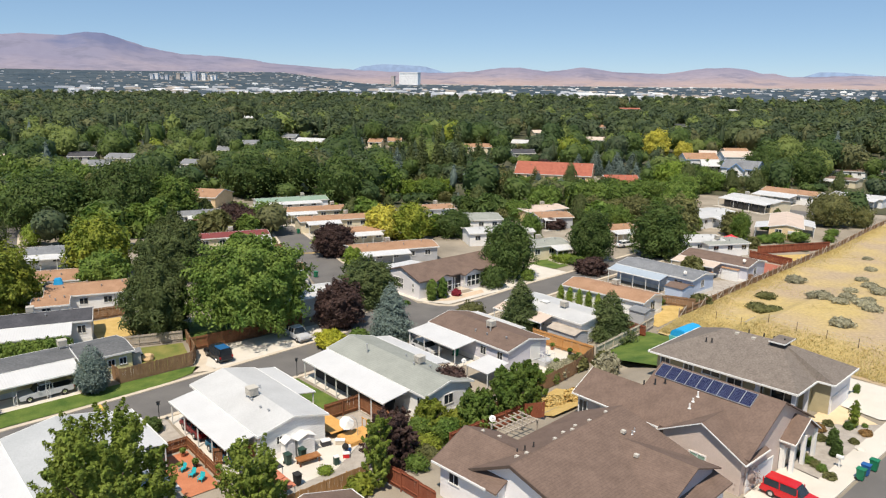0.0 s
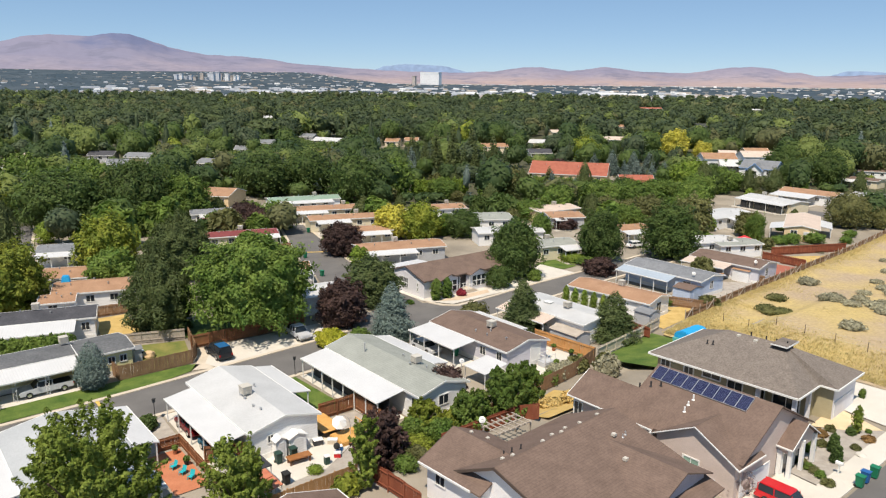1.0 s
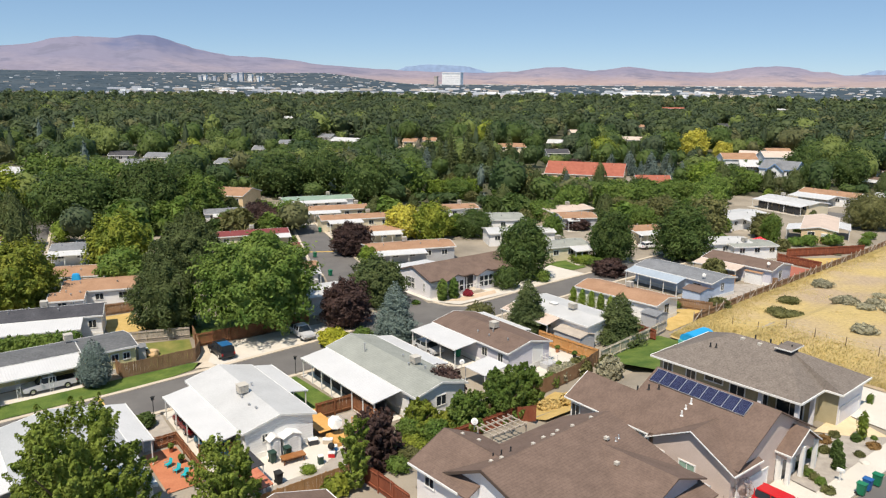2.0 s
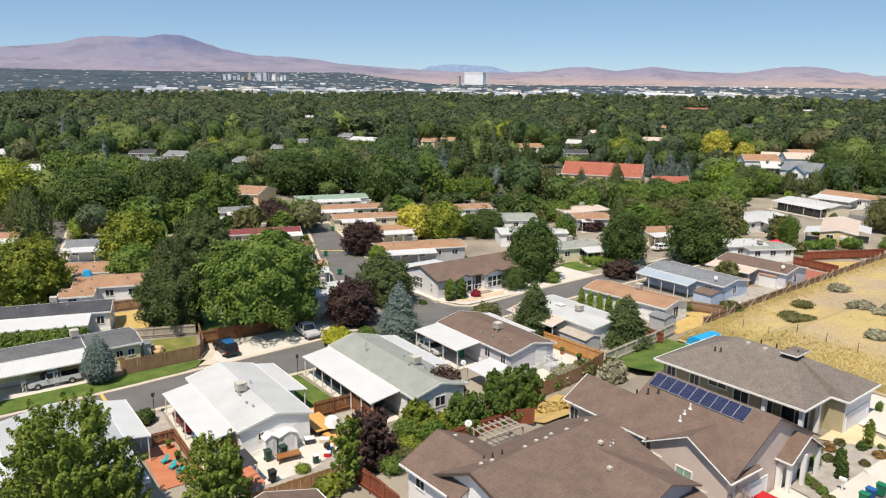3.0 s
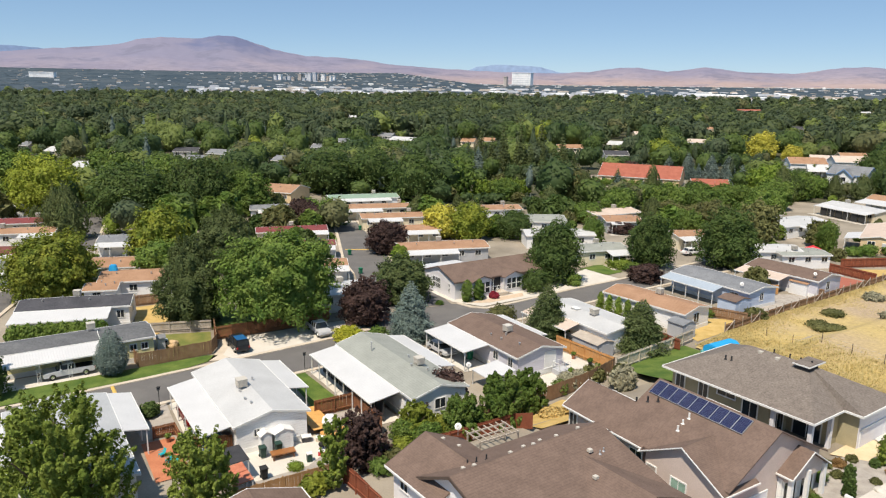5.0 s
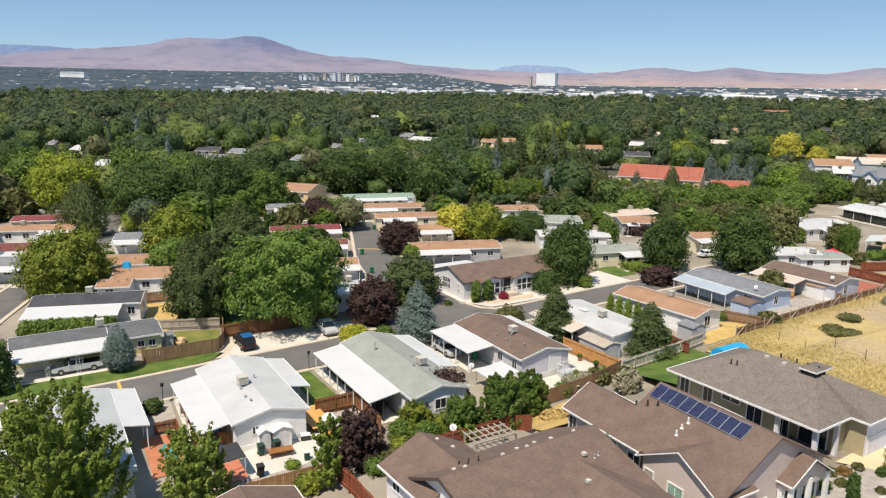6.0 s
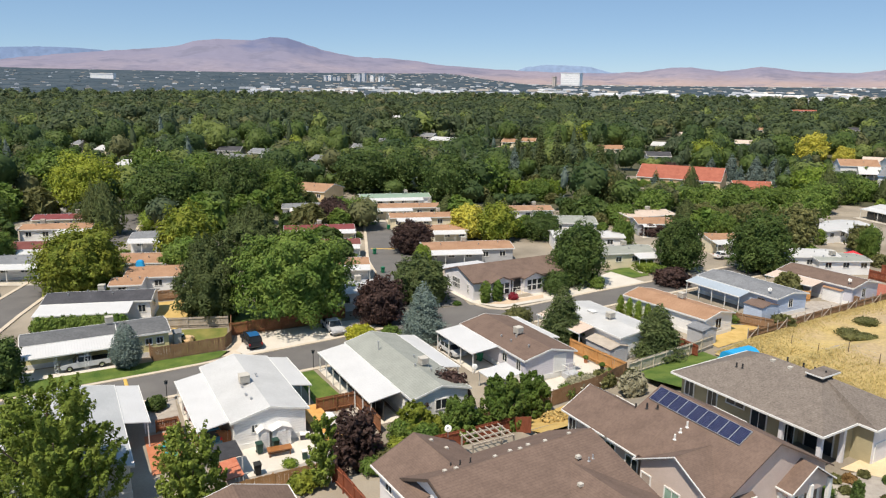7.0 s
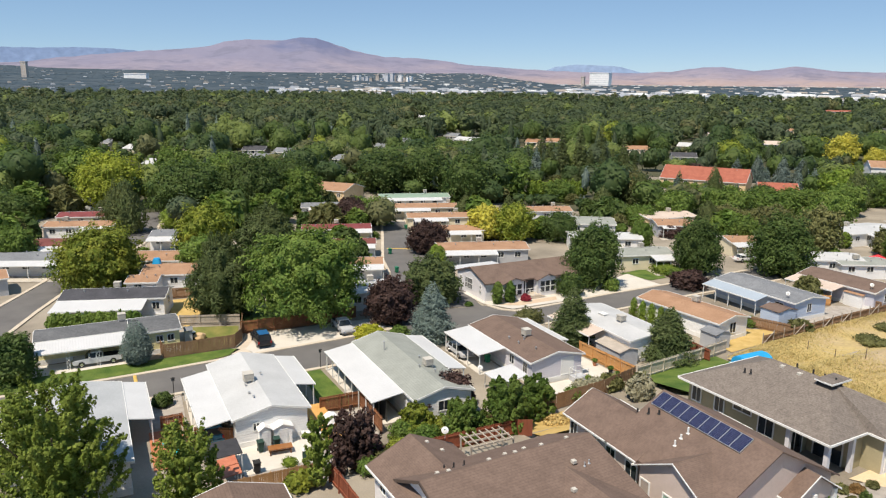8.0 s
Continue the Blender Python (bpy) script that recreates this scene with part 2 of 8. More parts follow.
# ---- makers ----
def part(name, bm, mat, parent=None, label=""):
    me = bpy.data.meshes.new(name)
    if isinstance(bm, tuple):
        me.from_pydata(*bm)
    else:
        bm.to_mesh(me)
        bm.free()
    me.materials.append(mat)
    ob = new(name, me)
    if parent:
        ob.parent = parent
    return tagged(ob, label)


def thing(name, m, label, category, group="", kind=""):
    ob = new(name)
    ob.empty_display_size = 0.3
    ob.matrix_basis = m
    return tagged(ob, label, category, group, kind)


def box(bm, x0, x1, y0, y1, z0, z1, m=None):
    vs = [bm.verts.new((x, y, z)) for z in (z0, z1) for x, y in ((x0, y0), (x1, y0), (x1, y1), (x0, y1))]
    if m is not None:
        for v in vs:
            v.co = m @ v.co
    for q in ((3, 2, 1, 0), (4, 5, 6, 7), (0, 1, 5, 4), (1, 2, 6, 5), (2, 3, 7, 6), (3, 0, 4, 7)):
        bm.faces.new([vs[i] for i in q])
    return vs


def boxes(*rows):
    bm = bmesh.new()
    for r in rows:
        box(bm, *r)
    return bm


def prism(bm, ring, x0, x1, axis="x"):
    """Extrude a ring of (a, z) between two places along an axis."""
    put = (lambda t, a, z: (t, a, z)) if axis == "x" else (lambda t, a, z: (a, t, z))
    ends = [[bm.verts.new(put(t, a, z)) for a, z in ring] for t in (x0, x1)]
    bm.faces.new(ends[0][::-1])
    bm.faces.new(ends[1])
    k = len(ring)
    for i in range(k):
        bm.faces.new((ends[0][i], ends[0][(i + 1) % k], ends[1][(i + 1) % k], ends[1][i]))
    bmesh.ops.recalc_face_normals(bm, faces=bm.faces)


def slab(bm, corners, thick):
    """A thick sheet whose top is the quad of corners."""
    top = [bm.verts.new(c) for c in corners]
    low = [bm.verts.new((c[0], c[1], c[2] - thick)) for c in corners]
    k = len(top)
    bm.faces.new(top)
    bm.faces.new(low[::-1])
    for i in range(k):
        bm.faces.new((top[i], low[i], low[(i + 1) % k], top[(i + 1) % k]))
    bmesh.ops.recalc_face_normals(bm, faces=bm.faces)


def tube(bm, p, q, r0, r1=None, seg=8):
    p, q = Vector(p), Vector(q)
    d = q - p
    m = Matrix.Translation((p + q) / 2) @ d.to_track_quat("Z", "Y").to_matrix().to_4x4()
    bmesh.ops.create_cone(bm, cap_ends=True, segments=seg, radius1=r0, radius2=r0 if r1 is None else r1, depth=d.length, matrix=m)


def patch(name, poly, mat, lift, label, category="ground", kind="structure", thick=0.0):
    """A piece of ground, a flat sheet laid on the soil, or a slab with real edges."""
    bm = bmesh.new()
    if thick:
        slab(bm, [(x, y, height(x, y) + lift) for x, y in poly], thick)
    else:
        bm.faces.new([bm.verts.new((x, y, height(x, y) + lift)) for x, y in poly])
        bmesh.ops.recalc_face_normals(bm, faces=bm.faces)
        if bm.faces[:][0].normal.z < 0:
            bmesh.ops.reverse_faces(bm, faces=bm.faces[:])
    return tagged(part(name, bm, mat), label, category, "", kind)


# ---- ground, one sheet to the horizon ----
def ground_sheet():
    def axis(lo, hi, fine, step):
        vals, x, s = [0.0], 0.0, step
        while x < hi:
            s = step if x < fine else s * 1.13
            x += s
            vals.append(min(x, hi))
        neg, x, s = [], 0.0, step
        while x > lo:
            s = step if x > -fine else s * 1.13
            x -= s
            neg.append(max(x, lo))
        return neg[::-1] + vals
    xs = axis(-4600, 4600, 100, 4.0)
    ys = axis(-400, 4850, 170, 4.0)
    verts = [(x, y, height(x, y) - 0.05) for y in ys for x in xs]
    w = len(xs)
    faces = [(j * w + i, j * w + i + 1, (j + 1) * w + i + 1, (j + 1) * w + i) for j in range(len(ys) - 1) for i in range(w - 1)]
    ob = part("ground", (verts, [], faces), SOIL)
    tagged(ob, "dry brown soil and low plants of a wide valley", "ground", "", "structure")


ground_sheet()


def strip(name, left, right, mat, lift, label, category, thick=0.0):
    """A road or kerb between two lines of equally many plan points."""
    bm = bmesh.new()
    a = [bm.verts.new((x, y, height(x, y) + lift)) for x, y in left]
    b = [bm.verts.new((x, y, height(x, y) + lift)) for x, y in right]
    for i in range(len(a) - 1):
        bm.faces.new((a[i], b[i], b[i + 1], a[i + 1]))
    if thick:
        geo = bmesh.ops.extrude_face_region(bm, geom=bm.faces[:])
        bmesh.ops.translate(bm, vec=(0, 0, -thick), verts=[v for v in geo["geom"] if isinstance(v, bmesh.types.BMVert)])
    bmesh.ops.recalc_face_normals(bm, faces=bm.faces)
    if not thick and bm.faces[:][0].normal.z < 0:
        bmesh.ops.reverse_faces(bm, faces=bm.faces[:])
    return tagged(part(name, bm, mat), label, category, "", "structure")


def aside(line, d):
    """A line moved sideways by d, to its left."""
    out = []
    for i, p in enumerate(line):
        q, r = line[max(0, i - 1)], line[min(len(line) - 1, i + 1)]
        t = Vector((r[0] - q[0], r[1] - q[1])).normalized()
        out.append((p[0] - t.y * d, p[1] + t.x * d))
    return out


north = [UV(*p) for p in ((-76.8, -30), (-77.0, 5), (-77.4, 16), (-77.8, 24), (-78.4, 32), (-79.4, 46), (-80.2, 54))]
south = [UV(*p) for p in ((-70.0, -30), (-70.2, 5), (-70.4, 16), (-70.6, 24), (-70.9, 32), (-71.4, 46), (-72.0, 54))]
strip("road", north, south, ASPHALT, 0.02, "grey asphalt street with worn surface", "road")
cross_n = [UV(-80.2, 54), (-16.5, 103), (-6.2, 110.4), (-3.4, 108.8), (-0.8, 108.9), (3.2, 113.0), (12.1, 123.1), (20.1, 131.2), (34, 146), (48, 162)]
cross_s = [UV(-72.0, 54), UV(-72.6, 62), UV(-73.2, 68), UV(-73.4, 71), UV(-73.6, 74), UV(-74, 80), UV(-75, 92), UV(-75.8, 104), UV(-76.4, 122), UV(-77, 146)]
strip("road", cross_n, cross_s, ASPHALT, 0.018, "grey asphalt street that curves past a corner lot", "road")
ss_w = [(-18.5, 104), (-27.0, 124.2), (-31.7, 132.9), (-39.4, 152.4), (-50.0, 178.2), (-59.5, 200)]
ss_e = [(-6.6, 110), (-13.0, 120.0), (-23.2, 135.5), (-32.9, 154.5), (-43.4, 175.5), (-53.0, 200)]
strip("road", ss_w, ss_e, ASPHALT, 0.022, "grey asphalt side street between mobile homes", "road")
s2_w = [(-61, 47), (-70, 73), (-75, 86), (-80.5, 101), (-92.0, 132), (-113, 163)]
s2_e = [(-54, 50), (-63.5, 75.4), (-68.5, 86), (-74.0, 99), (-86.0, 133), (-106, 166)]
strip("road", s2_w, s2_e, ASPHALT, 0.02, "grey asphalt street behind the homes", "road")
for line, side in ((north, 1), (south, -1), (ss_w[1:], 1), (ss_e[1:], -1), (cross_n[2:], 1), (cross_s, -1), (s2_w, 1), (s2_e, -1)):
    strip("kerb", aside(line, side * 0.02), aside(line, side * 0.62), KERB, 0.13, "pale rolled concrete kerb beside the street", "kerb", 0.2)


# ---- homes ----
def opening(parent, side, s, zc, w, h, L, D, kind="window", over=0.3, frame_mat=None):
    """A window or a door on one wall: frame and pane stand a little proud of the wall."""
    frame_mat = frame_mat or WHITE
    fr, pn = bmesh.new(), bmesh.new()
    t = 0.09
    def at(bm, a0, a1, z0, z1, d0, d1):
        if side == "f":
            box(bm, a0, a1, over - d1, over - d0, z0, z1)
        elif side == "b":
            box(bm, a0, a1, D - over + d0, D - over + d1, z0, z1)
        elif side == "l":
            box(bm, 0.25 - d1, 0.25 - d0, a0, a1, z0, z1)
        else:
            box(bm, L - 0.25 + d0, L - 0.25 + d1, a0, a1, z0, z1)
    a0, a1, z0, z1 = s - w / 2, s + w / 2, zc - h / 2, zc + h / 2
    at(fr, a0 - t, a1 + t, z1, z1 + t, -0.02, 0.06)
    at(fr, a0 - t, a1 + t, z0 - t, z0, -0.02, 0.07)
    at(fr, a0 - t, a0, z0, z1, -0.02, 0.06)
    at(fr, a1, a1 + t, z0, z1, -0.02, 0.06)
    if kind == "window":
        at(fr, s - 0.03, s + 0.03, z0, z1, 0.0, 0.05)
    win = part(kind, fr, frame_mat, parent)
    at(pn, a0, a1, z0, z1, -0.02, 0.025)
    part("pane" if kind == "window" else "door_leaf", pn, GLASS if kind == "window" else WHITE, win)
    return win


def canopy(parent, side, s0, s1, proj, zin, zout, L, D, mat=None, posts=4, label="", name="awning", wall=False):
    mat = mat or ALU
    bm = bmesh.new()
    def P(s, o, z):
        return {"f": (s, -o, z), "b": (s, D + o, z), "l": (-o, s, z), "r": (L + o, s, z)}[side]
    slab(bm, [P(s0, -0.15, zin), P(s1, -0.15, zin), P(s1, proj, zout), P(s0, proj, zout)], 0.09)
    aw = part(name, bm, mat, parent, label)
    for i in range(posts):
        s = s0 + 0.15 + (s1 - s0 - 0.3) * i / max(1, posts - 1)
        b = bmesh.new()
        x, y, _ = P(s, proj - 0.15, 0)
        box(b, x - 0.05, x + 0.05, y - 0.05, y + 0.05, -0.3, zout - 0.08)
        part("post", b, WHITE, aw)
    b = bmesh.new()
    x0, y0, _ = P(s0, proj + 0.02, 0)
    x1, y1, _ = P(s1, proj + 0.1, 0)
    box(b, min(x0, x1), max(x0, x1), min(y0, y1), max(y0, y1), zout - 0.13, zout + 0.03)
    part("gutter", b, WHITE, aw)
    return aw


HOMES = []


def home(name, label, x, y, ang, L, D, wall, roof, eave=2.9, rise=0.85, z0=0.0, awnings=(), windows=(), doors=(), pipes=(), skirt=True, over=0.3, deep=0.0, trim=None, category="house"):
    """A home with a gable roof: x along its long front eave, y into it; z0 the ground there."""
    trim = trim or WHITE
    h = thing(name, pose(x, y, z0, 0, 0, ang), label, category, "homes")
    HOMES.append((x, y, ang, L, D))
    e, top = eave - 0.1, eave + rise - 0.16
    e = min(e + 0.1 * rise, eave + rise * over * 2 / D - 0.15)
    bm = bmesh.new()
    prism(bm, [(over, -0.2 - deep), (D - over, -0.2 - deep), (D - over, e), (D / 2, top), (over, e)], 0.25, L - 0.25)
    part("wall", bm, wall, h)
    if skirt:
        part("skirting", boxes((0.21, L - 0.21, over - 0.04, D - over + 0.04, -0.2, 0.55)), WHITE, h)
    bm = bmesh.new()
    for a, b in ((0, 1), (1, 0)):
        ya, yb = (0.0, D / 2 + 0.01) if a == 0 else (D, D / 2 - 0.01)
        slab(bm, [(0, ya, eave), (L, ya, eave), (L, yb, eave + rise), (0, yb, eave + rise)], 0.12)
    part("roof", bm, roof, h)
    part("fascia", boxes((0, L, -0.06, -0.002, eave - 0.2, eave + 0.02)), trim, h)
    part("fascia", boxes((0, L, D + 0.002, D + 0.06, eave - 0.2, eave + 0.02)), trim, h)
    for xx in (-0.05, L + 0.002):
        for ya, yb in ((-0.05, D / 2), (D + 0.05, D / 2)):
            bm = bmesh.new()
            slab(bm, [(xx, ya, eave + 0.025), (xx + 0.05, ya, eave + 0.025), (xx + 0.05, yb, eave + rise + 0.03), (xx, yb, eave + rise + 0.03)], 0.2)
            part("rake_board", bm, trim, h)
    for a in awnings:
        canopy(h, a[0], a[1], a[2], a[3], eave - 0.02, a[4], L, D, *a[5:])
    for w in windows:
        opening(h, *w, L, D, "window", over)
    for w in doors:
        opening(h, *w, L, D, "door", over)
    for px, py, ph in pipes:
        zz = eave + rise * (1 - abs(py - D / 2) / (D / 2))
        b = bmesh.new()
        tube(b, (px, py, zz - 0.1), (px, py, zz + ph), 0.07)
        tube(b, (px, py, zz + ph), (px, py, zz + ph + 0.1), 0.13)
        part("vent_pipe", b, METAL, h)
    return h


COOL = []


def cooler(x, y, z, ang=0, label="beige evaporative cooler box on a roof"):
    if COOL:
        return copy_thing(COOL[0], pose(x, y, z, 0, 0, ang) @ Matrix.Diagonal((0.95, 0.95, 0.92, 1)))
    c = thing("evaporative_cooler", pose(x, y, z, 0, 0, ang) @ Matrix.Diagonal((0.95, 0.95, 0.92, 1)), label, "air cooler", "roof coolers")
    part("body", boxes((-0.5, 0.5, -0.5, 0.5, 0.25, 1.0)), COOLER, c)
    part("lid", boxes((-0.54, 0.54, -0.54, 0.54, 1.05, 1.12)), COOLER, c)
    for i in range(4):
        b = bmesh.new()
        for k in range(7):
            z1 = 0.34 + k * 0.1
            if i < 2:
                yy = -0.53 if i == 0 else 0.5
                box(b, -0.42, 0.42, yy, yy + 0.03, z1, z1 + 0.05)
            else:
                xx = -0.53 if i == 2 else 0.5
                box(b, xx, xx + 0.03, -0.42, 0.42, z1, z1 + 0.05)
        part("louvre", b, COOLER, c)
        sx, sy = ((-1, -1), (1, -1), (1, 1), (-1, 1))[i]
        part("leg", boxes((sx * 0.44 - 0.03, sx * 0.44 + 0.03, sy * 0.44 - 0.03, sy * 0.44 + 0.03, -0.25, 0.25)), METAL, c)
    COOL.append(c)
    return c


def roof_z(L, D, eave, rise, py, z0=0):
    return z0 + eave + rise * (1 - abs(py - D / 2) / (D / 2))


def local(x, y, ang, px, py):
    a = radians(ang)
    return (x + px * math.cos(a) - py * math.sin(a), y + px * math.sin(a) + py * math.cos(a))


def lattice_posts(x, y, ang, at, py, h):
    """White iron posts of two bars with slanting rungs."""
    for s_ in at:
        lp_ = thing("lattice_post", pose(*local(x, y, ang, s_, py), 0, 0, 0, ang), "white iron lattice post of a carport", "post", "carport posts")
        for sx in (-0.19, 0.15):
            part("upright", boxes((sx, sx + 0.04, -0.02, 0.02, 0, h)), WHITE, lp_)
        for i in range(7):
            b = bmesh.new()
            z_ = 0.1 + i * (h - 0.2) / 7
            tube(b, (-0.15, 0, z_), (0.15, 0, z_ + 0.28), 0.018, seg=5) if i % 2 else tube(b, (0.15, 0, z_), (-0.15, 0, z_ + 0.28), 0.018, seg=5)
            part("rung", b, WHITE, lp_)


G = -46.8
ax, ay = UV(-70, 27.4)
home("mobile_home", "white double-wide mobile home with a white coated roof", ax, ay, G, 15.1, 7.4, SIDING["white"], WHITEROOF, 3.0, 0.9,
     awnings=(("f", 1.5, 14.5, 2.8, 2.5, ALU, 5), ("b", 0.2, 9.0, 2.2, 2.55, ALU, 4)),
     windows=(("r", 2.2, 1.9, 0.5, 0.7), ("f", 4, 1.8, 1.2, 0.9), ("f", 9, 1.8, 1.2, 0.9)), pipes=((7, 4.4, 0.25), (9, 2.5, 0.2), (11, 2.4, 0.15), (12.2, 2.6, 0.15)))
cooler(*local(ax, ay, G, 8.3, 2.9), roof_z(15.1, 7.4, 3.0, 0.9, 2.9), G)
bx, by = UV(-70.2, 44.3)
home("mobile_home", "white double-wide mobile home with a grey shingle roof", bx, by, G, 18.4, 6.8, SIDING["white"], GREYROOF, 3.0, 0.9,
     awnings=(("f", 0.2, 15.9, 3.4, 2.45, ALU, 8), ("b", 0.2, 12.0, 2.3, 2.55, ALU, 5)),
     windows=(("f", 17.2, 1.8, 0.7, 1.2), ("r", 3.4, 1.8, 1.2, 1.0), ("f", 3, 1.8, 1.2, 1.0), ("f", 8, 1.8, 1.2, 1.0)), pipes=((5.5, 2.0, 1.0), (9.5, 4.6, 0.2), (12.6, 3.2, 0.25), (14, 4.4, 0.25)))
SCREEN = material("dark_porch_mesh", (0.03, 0.03, 0.03), (0.05, 0.05, 0.05), 0.9, 1, 10, 0.0)
porch = thing("porch_screen", pose(bx, by, 0, 0, 0, G), "dark mesh screens between the posts of a porch", "screen")
for i in range(7):
    part("screen_panel", boxes((0.45 + i * 2.23, 0.45 + i * 2.23 + 2.0, -1.9, -1.87, 0.05, 2.45)), SCREEN, porch)
cooler(*local(bx, by, G, 12.2, 4.4), roof_z(18.4, 6.8, 3.0, 0.9, 4.4), G)
cx, cy = UV(-70.4, 60.4)
home("mobile_home", "lilac-grey mobile home with a brown shingle roof", cx, cy, G, 14.8, 7.5, SIDING["lilac"], BROWNROOF, 2.85, 0.85,
     awnings=(("f", 0.2, 9.3, 3.6, 2.5, ALU, 4), ("b", 0.2, 9.6, 1.3, 2.6, ALU, 4)),
     windows=(("f", 10.3, 1.75, 0.9, 1.0), ("f", 13.2, 1.65, 0.8, 1.3), ("f", 3, 1.75, 1.0, 1.0)), doors=(("r", 5.2, 1.65, 1.6, 2.0),), pipes=((9.2, 2.6, 0.3), (7.6, 1.5, 0.2), (9.6, 1.6, 0.2), (12.4, 2.2, 0.2)))
cooler(*local(cx, cy, G, 8.6, 3.3), roof_z(14.8, 7.5, 2.85, 0.85, 3.3), G)
zx, zy = UV(-69, 9.8)
home("mobile_home", "white mobile home with a pale grey roof behind a tree", zx, zy, G, 18, 9.0, SIDING["white"], PALEROOF, 3.0, 0.8,
     awnings=(("b", 0.0, 9.4, 2.2, 2.55, ALU, 4), ("f", 1, 12, 3.0, 2.5, ALU, 5)))
lx, ly = UV(-85.7, 10.0)
home("mobile_home", "pale yellow mobile home with a dark grey shingle roof", lx, ly, 43.2, 10.5, 4.9, SIDING["yellow"], MIDSLATE, 3.0, 0.5,
     awnings=(("f", 0, 10.3, 3.0, 2.4, ALU, 0),))
lattice_posts(lx, ly, 43.2, (0.3, 3.6, 6.8, 9.9), -2.85, 2.3)
wx, wy = UV(-84.0, 20.5)
home("mobile_home", "pale yellow end of a mobile home with small windows", wx, wy, 43.2, 6.0, 6.6, SIDING["yellow"], MIDSLATE, 3.0, 0.5,
     windows=(("f", 3.4, 1.9, 0.7, 0.75), ("f", 4.7, 1.9, 0.7, 0.75)))
cooler(*local(lx, ly, 43.2, 9.9, 2.9), 3.55, 43.2)
home("mobile_home", "white mobile home with a dark grey shingle roof", -61.8, 83.6, 25.5, 14.6, 6.2, SIDING["white"], DARKROOF, 3.0, 0.7,
     awnings=(("f", 0, 12.2, 3.6, 2.45, ALU, 5),), windows=(("f", 13.2, 1.8, 0.9, 1.0), ("f", 9.5, 1.7, 1.6, 1.1), ("f", 5, 1.8, 1.2, 1.0), ("r", 3.1, 1.8, 1.0, 1.0)), pipes=((3, 2.4, 0.2), (5.2, 4, 0.2), (9, 2.2, 0.2), (10.6, 3.9, 0.5), (12, 4.4, 0.2)))
cooler(*local(-61.8, 83.6, 25.5, 7.0, 4.5), 3.45, 25.5)
dx, dy = -6.6, 111.9
DA = 43.5
DL, DD = 18.6, 10.0
dh = home("corner_house", "pale grey corner house with a brown shingle roof", dx, dy, DA, DL, DD, SIDING["pale"], BROWNROOF, 3.0, 1.65,
          windows=[("l", s_, z_, 0.7, 0.75) for s_ in (4.9, 5.7, 6.5) for z_ in (1.3, 2.2)] + [("l", 8.4, 1.3, 0.45, 0.55), ("l", 8.4, 2.15, 0.45, 0.55), ("l", 1.9, 1.2, 0.35, 0.5), ("l", 1.9, 2.0, 0.35, 0.5), ("f", 15.2, 1.8, 1.0, 1.3)],
          skirt=False, trim=BROWNROOF)
for s_, w_ in ((4.9, 3.6), (11.3, 3.6)):
    bm = bmesh.new()
    prism(bm, [(s_ - w_ / 2, -0.2), (s_ + w_ / 2, -0.2), (s_ + w_ / 2, 2.85), (s_, 3.45), (s_ - w_ / 2, 2.85)], -0.7, 0.4, "y")
    bay = part("bay", bm, SIDING["pale"], dh)
    for sg in (-1, 1):
        bm = bmesh.new()
        slab(bm, [(s_ + sg * (w_ / 2 + 0.45), -1.1, 2.88), (s_ + sg * (w_ / 2 + 0.45), 2.2, 2.88), (s_, 2.6, 3.72), (s_, -1.1, 3.72)], 0.12)
        part("bay_roof", bm, BROWNROOF, bay)
    for k_ in (-1, 0, 1):
        for z_ in (1.15, 2.1):
            c_ = s_ + k_ * 1.0
            fr = part("window", boxes((c_ - 0.46, c_ + 0.46, -0.76, -0.702, z_ - 0.46, z_ - 0.4), (c_ - 0.46, c_ + 0.46, -0.76, -0.702, z_ + 0.4, z_ + 0.46), (c_ - 0.46, c_ - 0.4, -0.76, -0.702, z_ - 0.4, z_ + 0.4), (c_ + 0.4, c_ + 0.46, -0.76, -0.702, z_ - 0.4, z_ + 0.4)), WHITE, dh)
            part("pane", boxes((c_ - 0.4, c_ + 0.4, -0.74, -0.703, z_ - 0.4, z_ + 0.4)), GLASS, fr)
# flat dark panel stands in for the shade of the entry porch
part("porch", boxes((7.2, 9.2, 0.2, 0.27, 0.6, 2.75)), DARK, dh, "near-black panel for the shade in the entry porch")
part("landing", boxes((6.9, 9.4, -1.7, 0.29, -0.2, 0.6)), KERB, dh)
for k_ in range(4):
    part("step", boxes((9.403 + 0.3 * k_, 9.7 + 0.3 * k_, -1.6, -0.4, -0.2, 0.5 - 0.13 * k_)), KERB, dh)
for k_ in range(2):
    part("porch_post", boxes((7.0 + 2.2 * k_, 7.12 + 2.2 * k_, -0.75, -0.63, 0.6, 2.8)), WHITE, dh)
for yy in (-1.7, -0.42):
    part("railing", boxes((6.9, 9.4, yy, yy + 0.06, 1.4, 1.47), (6.9, 6.96, yy, yy + 0.06, 0.6, 1.4), (8.1, 8.16, yy, yy + 0.06, 0.6, 1.4), (9.34, 9.4, yy, yy + 0.06, 0.6, 1.4)), WHITE, dh)
canopy(dh, "b", -2.6, 9.0, 3.0, 3.05, 2.85, DL, DD, ALU, 4)

